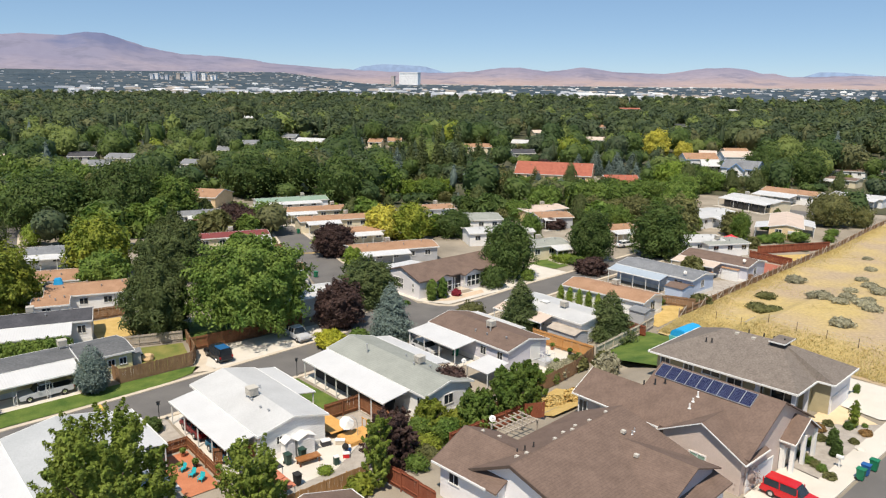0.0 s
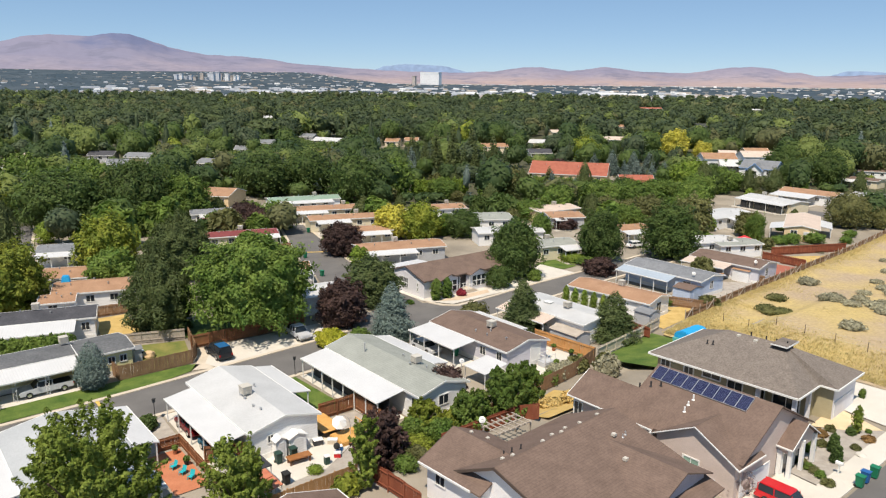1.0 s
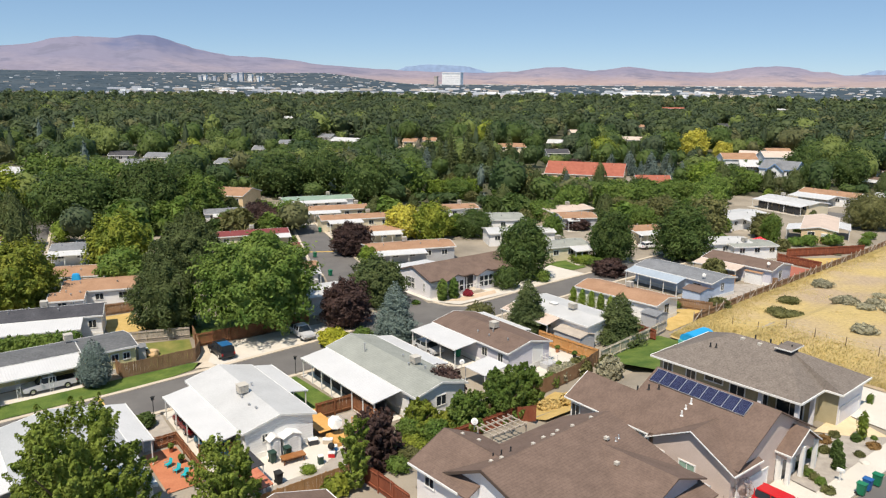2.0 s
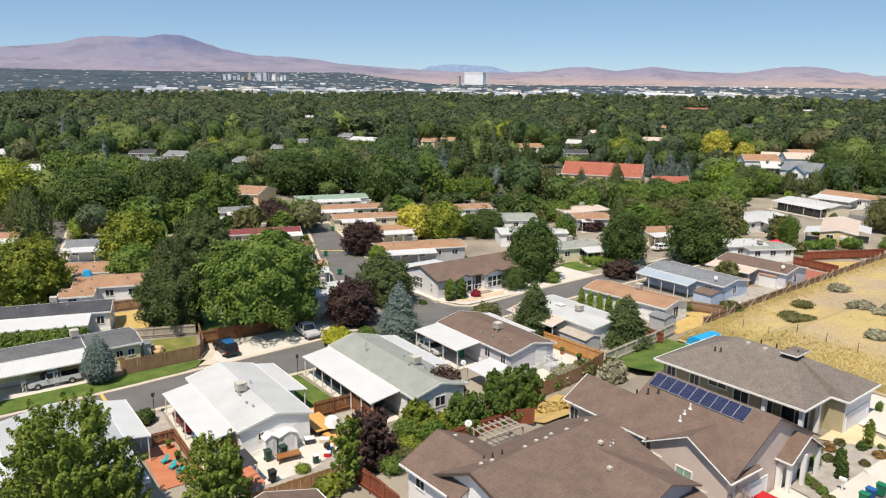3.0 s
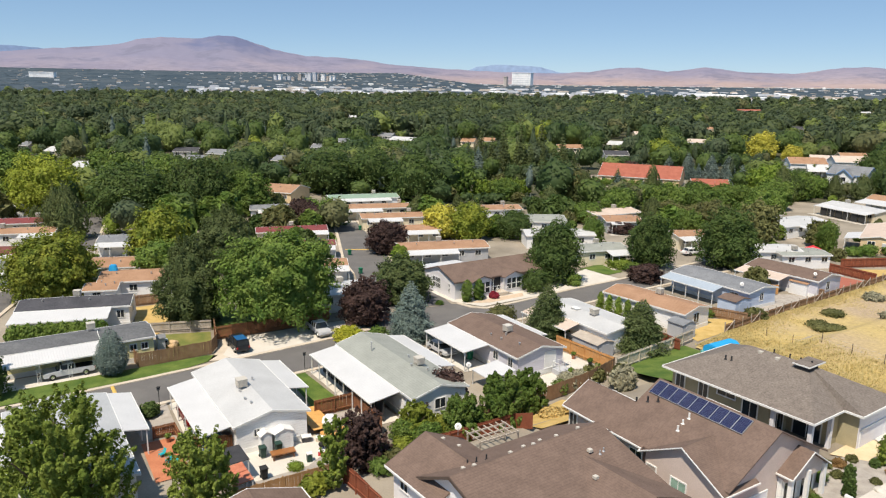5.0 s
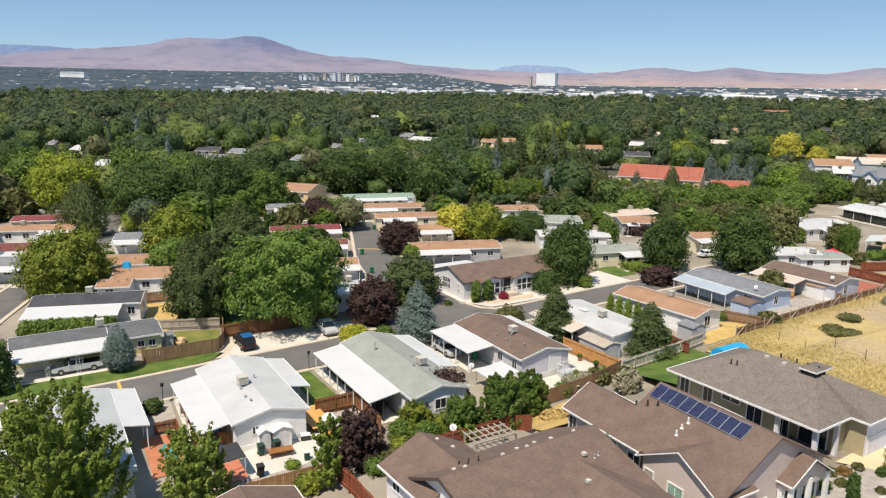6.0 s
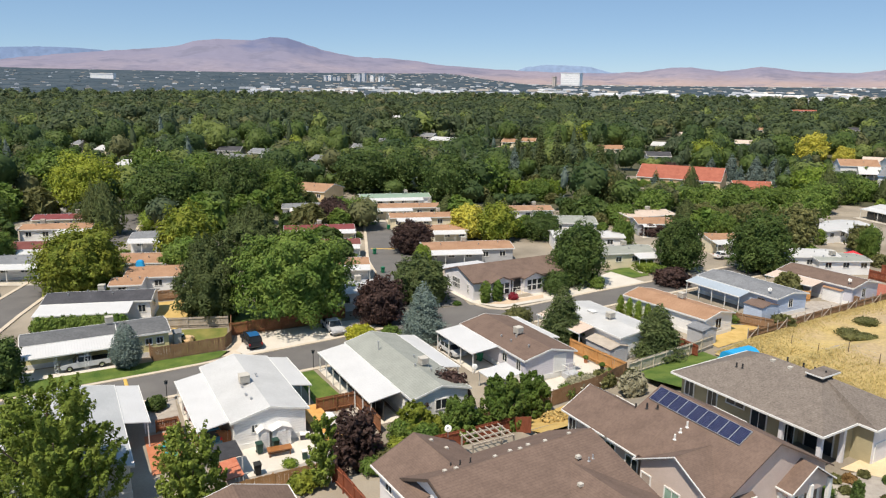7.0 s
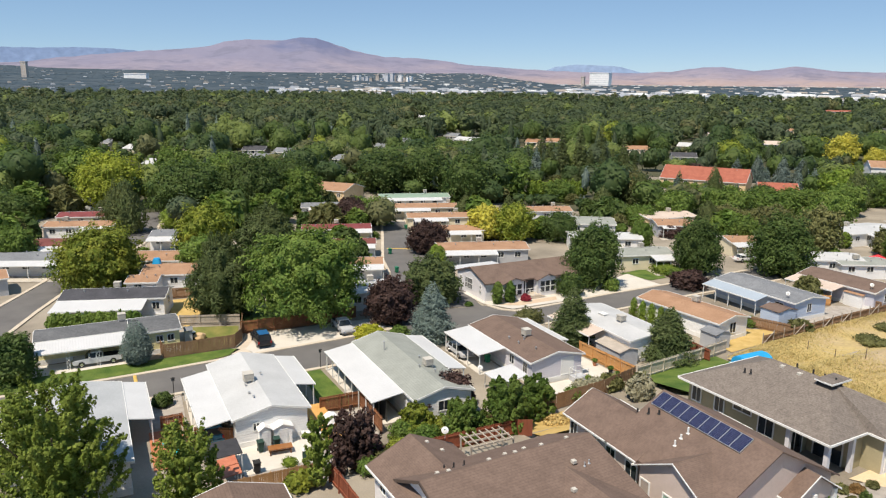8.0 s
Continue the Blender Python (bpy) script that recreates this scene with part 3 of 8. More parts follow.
home("mobile_home", "white mobile home with an orange-tan shingle roof", 16.3, 113.0, -41, 14.5, 6.6, SIDING["white"], ORANGEROOF, 2.8, 0.7, windows=(("r", 3.2, 1.7, 1.2, 1.4),))
home("mobile_home", "white mobile home with a white coated flat roof", 6.6, 102.8, G, 14.2, 6.9, SIDING["white"], WHITEROOF, 3.0, 0.4, awnings=(("f", 0, 9.2, 2.4, 2.4, BEIGEROOF, 4),), windows=(("f", 10.5, 1.8, 0.5, 0.7), ("f", 13, 1.8, 0.5, 0.7)))
home("mobile_home", "pale blue mobile home with a slate-grey roof", 27.9, 127.9, -47, 15.4, 7.3, SIDING["blue"], SLATE, 2.9, 0.6, awnings=(("f", 0, 10.6, 2.4, 2.3, BLUEALU, 5),), windows=(("f", 12.5, 1.8, 1.4, 0.9), ("r", 3.4, 1.8, 0.8, 1.2)))
home("mobile_home", "lilac mobile home with a brown roof beside dry land", 41.5, 136, -45, 13.5, 7.6, SIDING["lilac"], BROWNROOF, 2.9, 0.8, awnings=(("f", 0, 8.5, 3.0, 2.4, BEIGEROOF, 4),), windows=(("f", 10, 1.7, 1.4, 1.1), ("r", 3.4, 1.7, 0.9, 1.4)))


cooler(*local(6.6, 102.8, G, 8.6, 3.2), 3.35, G)
hatch = thing("roof_hatch", pose(*local(6.6, 102.8, G, 5.2, 3.0), 3.36, 0, 0, G), "white flat skylight hatch on a coated roof", "hatch")
part("kerb_frame", boxes((-0.6, 0.6, -0.4, 0.4, -0.05, 0.16)), WHITEROOF, hatch)
part("lid", boxes((-0.64, 0.64, -0.44, 0.44, 0.163, 0.2)), WHITE, hatch)


# ---- homes further off ----
def row_home(label, x, y, ang, L, D, wall, roof, awn=None, cool=None, eave=2.8, rise=0.6, extra=()):
    wins = [("f", s, 1.75, 1.1, 0.9) for s in np.arange(2.0, L - 1.2, 3.3)] if L > 4 else []
    home("mobile_home", label, x, y, ang, L, D, wall, roof, eave, rise, awnings=([("f", awn[0], awn[1], awn[2], 2.4, ALU, 4)] if awn else []) + list(extra), windows=wins, skirt=False, pipes=[(L * f_, D * g_, 0.25) for f_, g_ in ((0.2, 0.35), (0.45, 0.6), (0.62, 0.3), (0.85, 0.42))])
    if awn:
        patch("driveway", [local(x, y, ang, a_, b_) for a_, b_ in ((awn[0] - 0.5, -awn[2] - 1.6), (awn[1] + 0.5, -awn[2] - 1.6), (awn[1] + 0.5, -0.02), (awn[0] - 0.5, -0.02))], PAD, 0.035, "worn concrete pad beside a mobile home", "driveway")
    if cool:
        cooler(*local(x, y, ang, *cool), roof_z(L, D, eave, rise, cool[1]) + 0.02, ang)


W, CR = SIDING["white"], SIDING["cream"]
row_home("white mobile home with a tan-orange roof and fenced yard", -61.0, 99.6, 24, 12.5, 8.0, W, ORANGEROOF, None, None, 2.8, 0.8)
row_home("low tan-orange roofed front room of a white home", -60.6, 95.6, 24, 5.0, 5.2, W, ORANGEROOF, None, None, 2.6, 0.5)
row_home("low mobile home with a tan-orange roof", -70.5, 106.5, 21, 11.5, 8.0, CR, ORANGEROOF)
row_home("mobile home with a slate roof and a white awning", -79.5, 125.0, 24, 9.5, 7.5, W, SLATE, (0, 8.5, 2.4))
row_home("grey-walled mobile home with a tan roof", -84.5, 84.5, 52, 9.0, 7.0, SIDING["grey"], ORANGEROOF)
row_home("mobile home with a grey roof and screened porch", -94.0, 98.0, 22, 16.0, 7.0, W, SLATE, (0, 15, 2.2))
row_home("pinkish mobile home with a maroon-brown roof", -100.5, 107.5, 23, 17.0, 7.5, SIDING["pink"], MAROON, (9, 15, 2.2))
row_home("white mobile home with a tan-orange roof and side awning", -107.0, 125.7, 25, 14.5, 7.0, W, ORANGEROOF, (8, 14.5, 2.4), (4, 3.5))
row_home("mobile home with a red metal roof", -113.0, 135.5, 28, 12.0, 7.5, CR, REDROOF, None, (9, 4))
row_home("mobile home with a white roof", -131, 153.5, 28, 13.0, 8.0, W, WHITEROOF)
row_home("white mobile home with a red metal roof and white awning", -54.0, 141.5, 26, 15.0, 6.0, CR, REDROOF, (6, 15, 2.2), (7.5, 3.5))
row_home("mobile home with a maroon roof and white awning", -43.5, 130.0, 24, 10.5, 5.5, W, MAROON, (2.5, 10.3, 2.0))
row_home("mobile home with a tan-orange roof and white awning", -35.0, 115.8, 24, 9.2, 5.6, W, ORANGEROOF, (3, 9.2, 2.2))
row_home("mobile home with a white coated roof", -25.2, 100.2, 35, 9.5, 7.0, W, WHITEROOF, None, (5, 5.2))
row_home("mobile home with a grey roof and white gable porch", -67.5, 167, 24, 13.0, 8.0, W, SLATE, (2, 7, 2.0))
row_home("small mobile home with a maroon roof", -60.5, 157, 24, 7.0, 6.0, W, MAROON)
row_home("tan house with an orange tile roof", -82.0, 196, -6, 14.0, 12.0, SIDING["tan"], ORANGEROOF, (0, 5, 2.0), None, 3.0, 1.6)
row_home("white mobile home with a pale green metal roof", -54.5, 188.0, 27, 19.5, 8.0, W, GREENROOF, (1, 17, 2.4), (13, 4))
row_home("mobile home with a tan-orange roof and long white awning", -46.0, 174.0, 24, 19.5, 7.5, CR, ORANGEROOF, (0, 10, 2.2), (15, 4))
row_home("mobile home with a tan-orange roof and cream awning", -37.5, 162.5, 25, 17.5, 7.0, CR, ORANGEROOF, (1.5, 9.5, 2.4), (12, 4))
row_home("mobile home with a tan-orange roof behind a plum tree", -26, 150.5, 25, 10.0, 6.5, CR, ORANGEROOF, (2, 9, 2.2))
row_home("grey-blue mobile home with a tan-orange roof and white awning", -20.5, 132.5, 24, 17.5, 7.5, SIDING["grey"], ORANGEROOF, (0, 11, 2.2), (8.5, 5.5))
row_home("white mobile home with a tan-orange roof far back", -13.0, 181, 22, 12.0, 8.0, W, ORANGEROOF, None, (8, 5))
row_home("mobile home with a pale grey roof", -4, 167.5, 12, 14.0, 10.0, W, GREYROOF)
row_home("mobile home with a beige roof and dark windows", 16.7, 180.3, 38, 14.0, 8.8, SIDING["tan"], BEIGEROOF, None, (9, 5))
row_home("mobile home with a brown roof and white window hoods", 18.5, 173, 15, 9.0, 9.0, SIDING["grey"], ORANGEROOF, (1, 4, 1.2))
row_home("cream mobile home with a pale grey roof and a porch", 10.5, 138.0, 28, 13.0, 6.5, CR, GREYROOF, (8, 12.6, 2.5), (8.5, 5), 2.9, 0.6)
row_home("mobile home with a white roof among shrubs", 1.5, 152.5, 15, 15.0, 7.0, W, WHITEROOF)
row_home("white mobile home with a hipped pale roof", 58.6, 176.6, 37, 15.5, 9.5, W, WHITEROOF, (4, 11, 2.4), (5, 6))
row_home("white mobile home with a dark screened porch", 77.6, 216.6, -60, 17.0, 8.0, CR, WHITEROOF, (0, 16.5, 2.6), (4, 5))
porch = thing("porch_screen", pose(77.6, 216.6, 0, 0, 0, -60), "dark mesh screens under a white porch roof", "screen")
for i in range(6):
    part("screen_panel", boxes((2.2 + i * 2.4, 4.35 + i * 2.4, -2.4, -2.37, 0.3, 2.3)), SCREEN, porch)
th_ = home("mobile_home", "tan house with a pinkish beige roof and white side awnings", 77.6, 164.0, 66.5, 20.0, 7.6, SIDING["tan"], BEIGEROOF, 2.9, 0.75, awnings=(("b", 0.5, 8.5, 2.8, 2.4, ALU, 4), ("f", 6.0, 15.0, 2.4, 2.4, ALU, 4)), windows=(("l", 5.3, 1.9, 1.3, 0.9),), skirt=False)
part("garage_door", boxes((0.18, 0.248, 1.0, 3.2, 0.0, 1.5)), material("brown_garage_door", (0.30, 0.17, 0.09), (0.36, 0.21, 0.12), 0.7), th_, "brown garage door")
part("door_hood", boxes((-0.5, 0.247, 0.9, 3.3, 1.55, 2.25)), ALU, th_, "white hood over a garage door")
row_home("white mobile home with a white roof beside a wooden fence", 44.5, 147.5, 14, 11.0, 7.0, W, WHITEROOF)
row_home("white mobile home with a tan-orange roof and broad awning", 92.6, 228.3, -48, 17.0, 8.0, W, ORANGEROOF, (0, 12, 5.5), None, 3.0, 1.0)
row_home("low mobile home with a pale grey flat roof", 50.5, 146.5, 16, 10.0, 6.5, W, GREYROOF, None, (4, 3), 2.6, 0.3)
row_home("mobile home with a brown roof and white porch", 33.0, 159.0, 26, 8.0, 7.0, CR, ORANGEROOF, (0, 5, 2.4))
row_home("long hall with a red clay tile roof", 18.0, 265, -14, 28.0, 14.0, SIDING["tan"], TILE, None, None, 2.8, 3.9)
row_home("small house with a red clay tile roof", 47.0, 240.5, 4, 11.5, 9.0, SIDING["tan"], TILE, None, None, 2.8, 2.3)


row_home("white mobile home with a long pale awning", 112.0, 224.0, -47, 15.0, 8.0, W, WHITEROOF, (0, 14, 4.0))
row_home("mobile home with a brown roof and a beige awning", 124.5, 270.0, -46, 18.0, 8.0, CR, BROWNROOF, (0, 12, 4.5))
row_home("mobile home with a dark brown roof", 146.0, 290.0, -14, 18.0, 9.0, W, BROWNROOF)
row_home("white mobile home with a tan-orange roof at the far end", 160.0, 318.0, -10, 22.0, 9.0, W, ORANGEROOF)
BLUETRIM = material("blue_trim", (0.16, 0.28, 0.50), (0.20, 0.33, 0.56), 0.6)
eh = home("house", "two-storey white house with a blue-edged grey roof", 95.2, 273.0, -38, 13.0, 10.0, W, SLATE, 5.2, 2.8, windows=(("f", 3.0, 4.0, 1.2, 1.2), ("f", 10.5, 4.0, 1.2, 1.2), ("r", 5.0, 4.2, 1.2, 1.4)), skirt=False, trim=BLUETRIM)
bm = bmesh.new()
prism(bm, [(3.6, -0.2), (8.6, -0.2), (8.6, 5.0), (6.1, 7.0), (3.6, 5.0)], -1.2, 0.6, "y")
gb_ = part("gable", bm, W, eh)
for sg in (-1, 1):
    bm = bmesh.new()
    slab(bm, [(6.1 + sg * 3.1, -1.6, 4.75), (6.1 + sg * 3.1, 2.0, 4.75), (6.1, 4.2, 7.3), (6.1, -1.6, 7.3)], 0.14)
    part("gable_roof", bm, SLATE, gb_)
    bm = bmesh.new()
    slab(bm, [(6.1 + sg * 3.1, -1.72, 4.78), (6.1 + sg * 3.1, -1.603, 4.78), (6.1, -1.603, 7.33), (6.1, -1.72, 7.33)], 0.4)
    part("rake_board", bm, BLUETRIM, gb_)
opening(eh, "f", 6.1, 3.8, 1.4, 1.3, 13.0, 10.0, "window", -1.2)
row_home("house with a tan-orange roof and white gable", 92.0, 306.0, 2, 14.0, 10.0, W, ORANGEROOF, (6, 14, 2.5), None, 5.0, 2.2)
row_home("white house with a beige roof in tall trees", 112.0, 318.0, 2, 14.0, 10.0, W, BEIGEROOF, None, None, 5.0, 2.2)

patch("side_street", [(85.5, 207.5), (91.0, 212.5), (106.0, 198.0), (100.5, 192.0)], ASPHALT, 0.03, "grey asphalt end of a side street", "road")
um = thing("sun_umbrella", pose(58.9, 157.4, 0), "red sun umbrella beside a white home", "umbrella")
REDCLOTH = material("red_canvas", (0.60, 0.03, 0.04), (0.70, 0.05, 0.06), 0.8)
bm = bmesh.new()
for i in range(8):
    a0_, a1_ = i * math.pi / 4, (i + 1) * math.pi / 4
    bm.faces.new([bm.verts.new(p) for p in ((1.7 * math.cos(a0_), 1.7 * math.sin(a0_), 2.0), (1.7 * math.cos(a1_), 1.7 * math.sin(a1_), 2.0), (0, 0, 2.75))])
part("canopy", bm, REDCLOTH, um)
bm = bmesh.new()
tube(bm, (0, 0, 0), (0, 0, 2.7), 0.03)
part("pole", bm, METAL, um)

# ---- trees ----
RNG = np.random.default_rng(7)


def quad_mesh(name, V, mat, core=None):
    """A mesh of loose quads from an array (n, 4, 3), with an optional inner core of (verts, faces)."""
    n = len(V)
    verts = V.reshape(-1, 3)
    loops = np.arange(4 * n)
    starts, totals = np.arange(0, 4 * n, 4), np.full(n, 4)
    if core is not None:
        cv, cf = core
        loops = np.concatenate([loops, cf.reshape(-1) + 4 * n])
        k = cf.shape[1]
        starts = np.concatenate([starts, 4 * n + np.arange(0, k * len(cf), k)])
        totals = np.concatenate([totals, np.full(len(cf), k)])
        verts = np.concatenate([verts, cv])
    me = bpy.data.meshes.new(name)
    me.vertices.add(len(verts))
    me.vertices.foreach_set("co", verts.astype(np.float32).reshape(-1))
    me.loops.add(len(loops))
    me.loops.foreach_set("vertex_index", loops.astype(np.int32))
    me.polygons.add(len(starts))
    me.polygons.foreach_set("loop_start", starts.astype(np.int32))
    me.polygons.foreach_set("loop_total", totals.astype(np.int32))
    me.update(calc_edges=True)
    me.materials.append(mat)
    return me


def unit(v):
    return v / np.maximum(1e-6, np.linalg.norm(v, axis=-1, keepdims=True))


def leaves(C, N, size, tilt=0.7, slim=1.0):
    """Leaf sprays: a bent quad at each centre, facing roughly along N."""
    n = len(C)
    N = unit(N + RNG.normal(0, tilt, (n, 3)))
    A = unit(np.cross(N, RNG.normal(0, 1, (n, 3))))
    B = np.cross(N, A)
    s = (size * RNG.uniform(0.5, 1.25, n))[:, None]
    k = RNG.uniform(0.35, 0.6, (n, 1)) * slim
    return np.stack([C - A * s * 0.9, C - B * s * k + N * s * 0.15, C + A * s, C + B * s * k + N * s * 0.1], 1)


ICO = {}


def ico(level=1):
    if level not in ICO:
        bm = bmesh.new()
        bmesh.ops.create_icosphere(bm, subdivisions=level, radius=1.0)
        bm.verts.ensure_lookup_table()
        ICO[level] = (np.array([v.co[:] for v in bm.verts]), np.array([[v.index for v in f.verts] for f in bm.faces]))
        bm.free()
    return ICO[level]


def lumps(q, ld, lh, low=0.60, width=0.16):
    """How far a crown reaches along directions q, with a clump about each direction ld."""
    return np.max((low + (1 - low) * np.exp(-(1 - q @ ld.T) / width)) * lh[None, :], 1)


def broad_crown(r, h, base, n, size, lobes=44, slim=1.0, fill=0.86):
    """A dense crown of leaf clumps with creases between, from height base to h: leaf sprays over a clumped body."""
    mid, hz = (base + h) / 2, (h - base) / 2
    i = np.arange(lobes) + 0.5
    c = 1 - 1.85 * i / lobes
    sn = np.sqrt(1 - c * c)
    az = i * 2.39996 + RNG.uniform(0, 6)
    ld = unit(np.stack([sn * np.cos(az), sn * np.sin(az), c], 1) + RNG.normal(0, 0.11, (lobes, 3)))
    lh = RNG.uniform(0.80, 1.08, lobes)
    big = unit(RNG.normal(0, 1, (7, 3)))
    lh = lh * (0.86 + 0.14 * np.max(np.clip(ld @ big.T, 0, 1), 1))
    width = 1.35 / lobes
    q = unit(RNG.normal(0, 1, (n, 3)) + np.array([0, 0, 0.12]))
    fl = lumps(q, ld, lh, 0.66, width)
    near = ld[np.argmax(q @ ld.T, 1)]
    reach = np.where(RNG.random(n) < 0.8, RNG.uniform(0.90, 1.05, n), RNG.uniform(0.78, 1.14, n))
    flat = np.where(q[:, 2] < 0, 1 + 0.12 * np.sin(q[:, 2] * np.pi) ** 2, 1.0)
    C = q * (fl * reach * flat)[:, None] * np.array([r, r, hz])
    C[:, 2] += mid
    V = leaves(C, q * 0.7 + (q - near) * 2.2 + np.array([0, 0, 0.35]), size, 0.4, slim)
    iv, jf = ico(3 if n > 2400 else 2)
    core = iv * (lumps(iv, ld, lh, 0.62, width) * fill)[:, None] * np.array([r, r, hz])
    core[:, 2] += mid
    return V, (core, jf)


def cone_crown(r, h, base, n, size, droop=0.25, rag=0.15, full=0.75, belly=0.72):
    """Spruce: whorls of branches, narrowing upwards; full below 1 gives a rounder flank."""
    t = 1 - np.sqrt(RNG.uniform(0, 1, n))
    loose = rag > 0.3
    tier = np.round(t * 16) / 16 + RNG.normal(0, 0.03 if loose else 0.014, n)
    ang = np.round(RNG.uniform(0, 1, n) * 17) / 17 * 2 * np.pi + tier * 9 + RNG.normal(0, 0.3 if loose else 0.14, n)
    flank = np.clip(1 - tier, 0.03, 1) ** full * np.clip(belly + (2.2 if belly > 0.6 else 1.5) * tier, 0, 1)
    reach = r * flank * (1 + RNG.normal(0, min(rag, 0.2), n) * 0.6)
    if loose:
        reach = reach * (1 + 0.22 * np.sin(ang * 2 + tier * 13) * np.cos(tier * 29 + ang * 3))
    f = np.sqrt(RNG.uniform(0.3, 1, n))
    rad = reach * f
    C = np.stack([np.cos(ang) * rad, np.sin(ang) * rad, base + np.clip(tier, 0, 1) * (h - base) - droop * rad * 0.5], 1)
    N = np.stack([np.cos(ang) * 0.6, np.sin(ang) * 0.6, np.full(n, 0.9)], 1)
    V = leaves(C, N, size, 0.45, 0.6)
    k = 9
    core = np.array([[math.cos(i / k * 6.283) * r * 0.55, math.sin(i / k * 6.283) * r * 0.55, base] for i in range(k)] + [[0, 0, h * 0.85]])
    cf = np.array([[i, (i + 1) % k, k] for i in range(k)])
    return V, (core, cf)


def shoot_crown(r, h, n, size, shoots):
    """A young broadleaf: many upright leafy shoots round a loose, rounded cone, with dark gaps between."""
    t = RNG.uniform(0.04, 0.93, shoots)
    ang = RNG.uniform(0, 2 * np.pi, shoots)
    prof = np.clip(1.15 - t, 0, 1) ** 0.62 * np.clip(0.55 + 1.6 * t, 0, 1)
    rad = r * prof * np.sqrt(RNG.uniform(0.12, 1.0, shoots)) * 0.88
    out = np.stack([np.cos(ang), np.sin(ang), np.zeros(shoots)], 1)
    P = out * rad[:, None]
    P[:, 2] = t * h * 0.92
    axis = unit(out * RNG.uniform(0.25, 0.9, (shoots, 1)) + np.array([0, 0, 0.8]) + RNG.normal(0, 0.16, (shoots, 3)))
    length = RNG.uniform(0.09, 0.17, shoots) * h
    pick = RNG.integers(0, shoots, n)
    s = RNG.uniform(0, 1, n)
    q = unit(RNG.normal(0, 1, (n, 3)) + 0.4 * out[pick] + np.array([0, 0, 0.3]))
    w = 0.35 * r ** 0.4 * (1.05 - 0.8 * s) * 0.75
    C = P[pick] + axis[pick] * (s * length[pick])[:, None] + q * (w * RNG.uniform(0.5, 1.1, n))[:, None]
    C[:, 2] = np.minimum(C[:, 2], h * 1.02)
    V = leaves(C, q + 0.5 * axis[pick], size, 0.35)
    iv, jf = ico()
    core = iv * np.array([r * 0.4, r * 0.4, h * 0.36])
    core[:, 2] += h * 0.42
    return V, (core, jf)


def column_crown(r, h, base, n, size):
    """Dense columnar shrub, rounded to a point."""
    t = RNG.uniform(0, 1, n)
    ang = RNG.uniform(0, 2 * np.pi, n)
    prof = np.sin(np.clip(t * 0.86 + 0.14, 0, 1) * np.pi) ** 0.6
    rad = r * prof * RNG.uniform(0.7, 1.1, n) * (1 + 0.28 * np.sin(ang * 3 + t * 11) * np.cos(t * 17 + ang))
    C = np.stack([np.cos(ang) * rad, np.sin(ang) * rad, base + t * (h - base)], 1)
    N = np.stack([np.cos(ang), np.sin(ang), 0.5 + t], 1)
    iv, jf = ico()
    core = iv * np.array([r * 0.75, r * 0.75, (h - base) * 0.46])
    core[:, 2] += (h + base) / 2
    return leaves(C, N, size, 0.5), (core, jf)


def trunk_mesh(h, r, spread, base):
    bm = bmesh.new()
    tube(bm, (0, 0, -0.4), (0.1 * r, 0.05, base), r, r * 0.75, 7)
    tube(bm, (0.1 * r, 0.05, base), (0, 0, h * 0.8), r * 0.75, r * 0.2, 6)
    for i in range(6):
        a = i * 1.05 + 0.3
        tube(bm, (0, 0, base * (0.8 + 0.08 * i)), (math.cos(a) * spread * 0.6, math.sin(a) * spread * 0.6, base + (h - base) * (0.35 + 0.06 * i)), r * 0.4, r * 0.12, 5)
    return bm


KINDS = {}


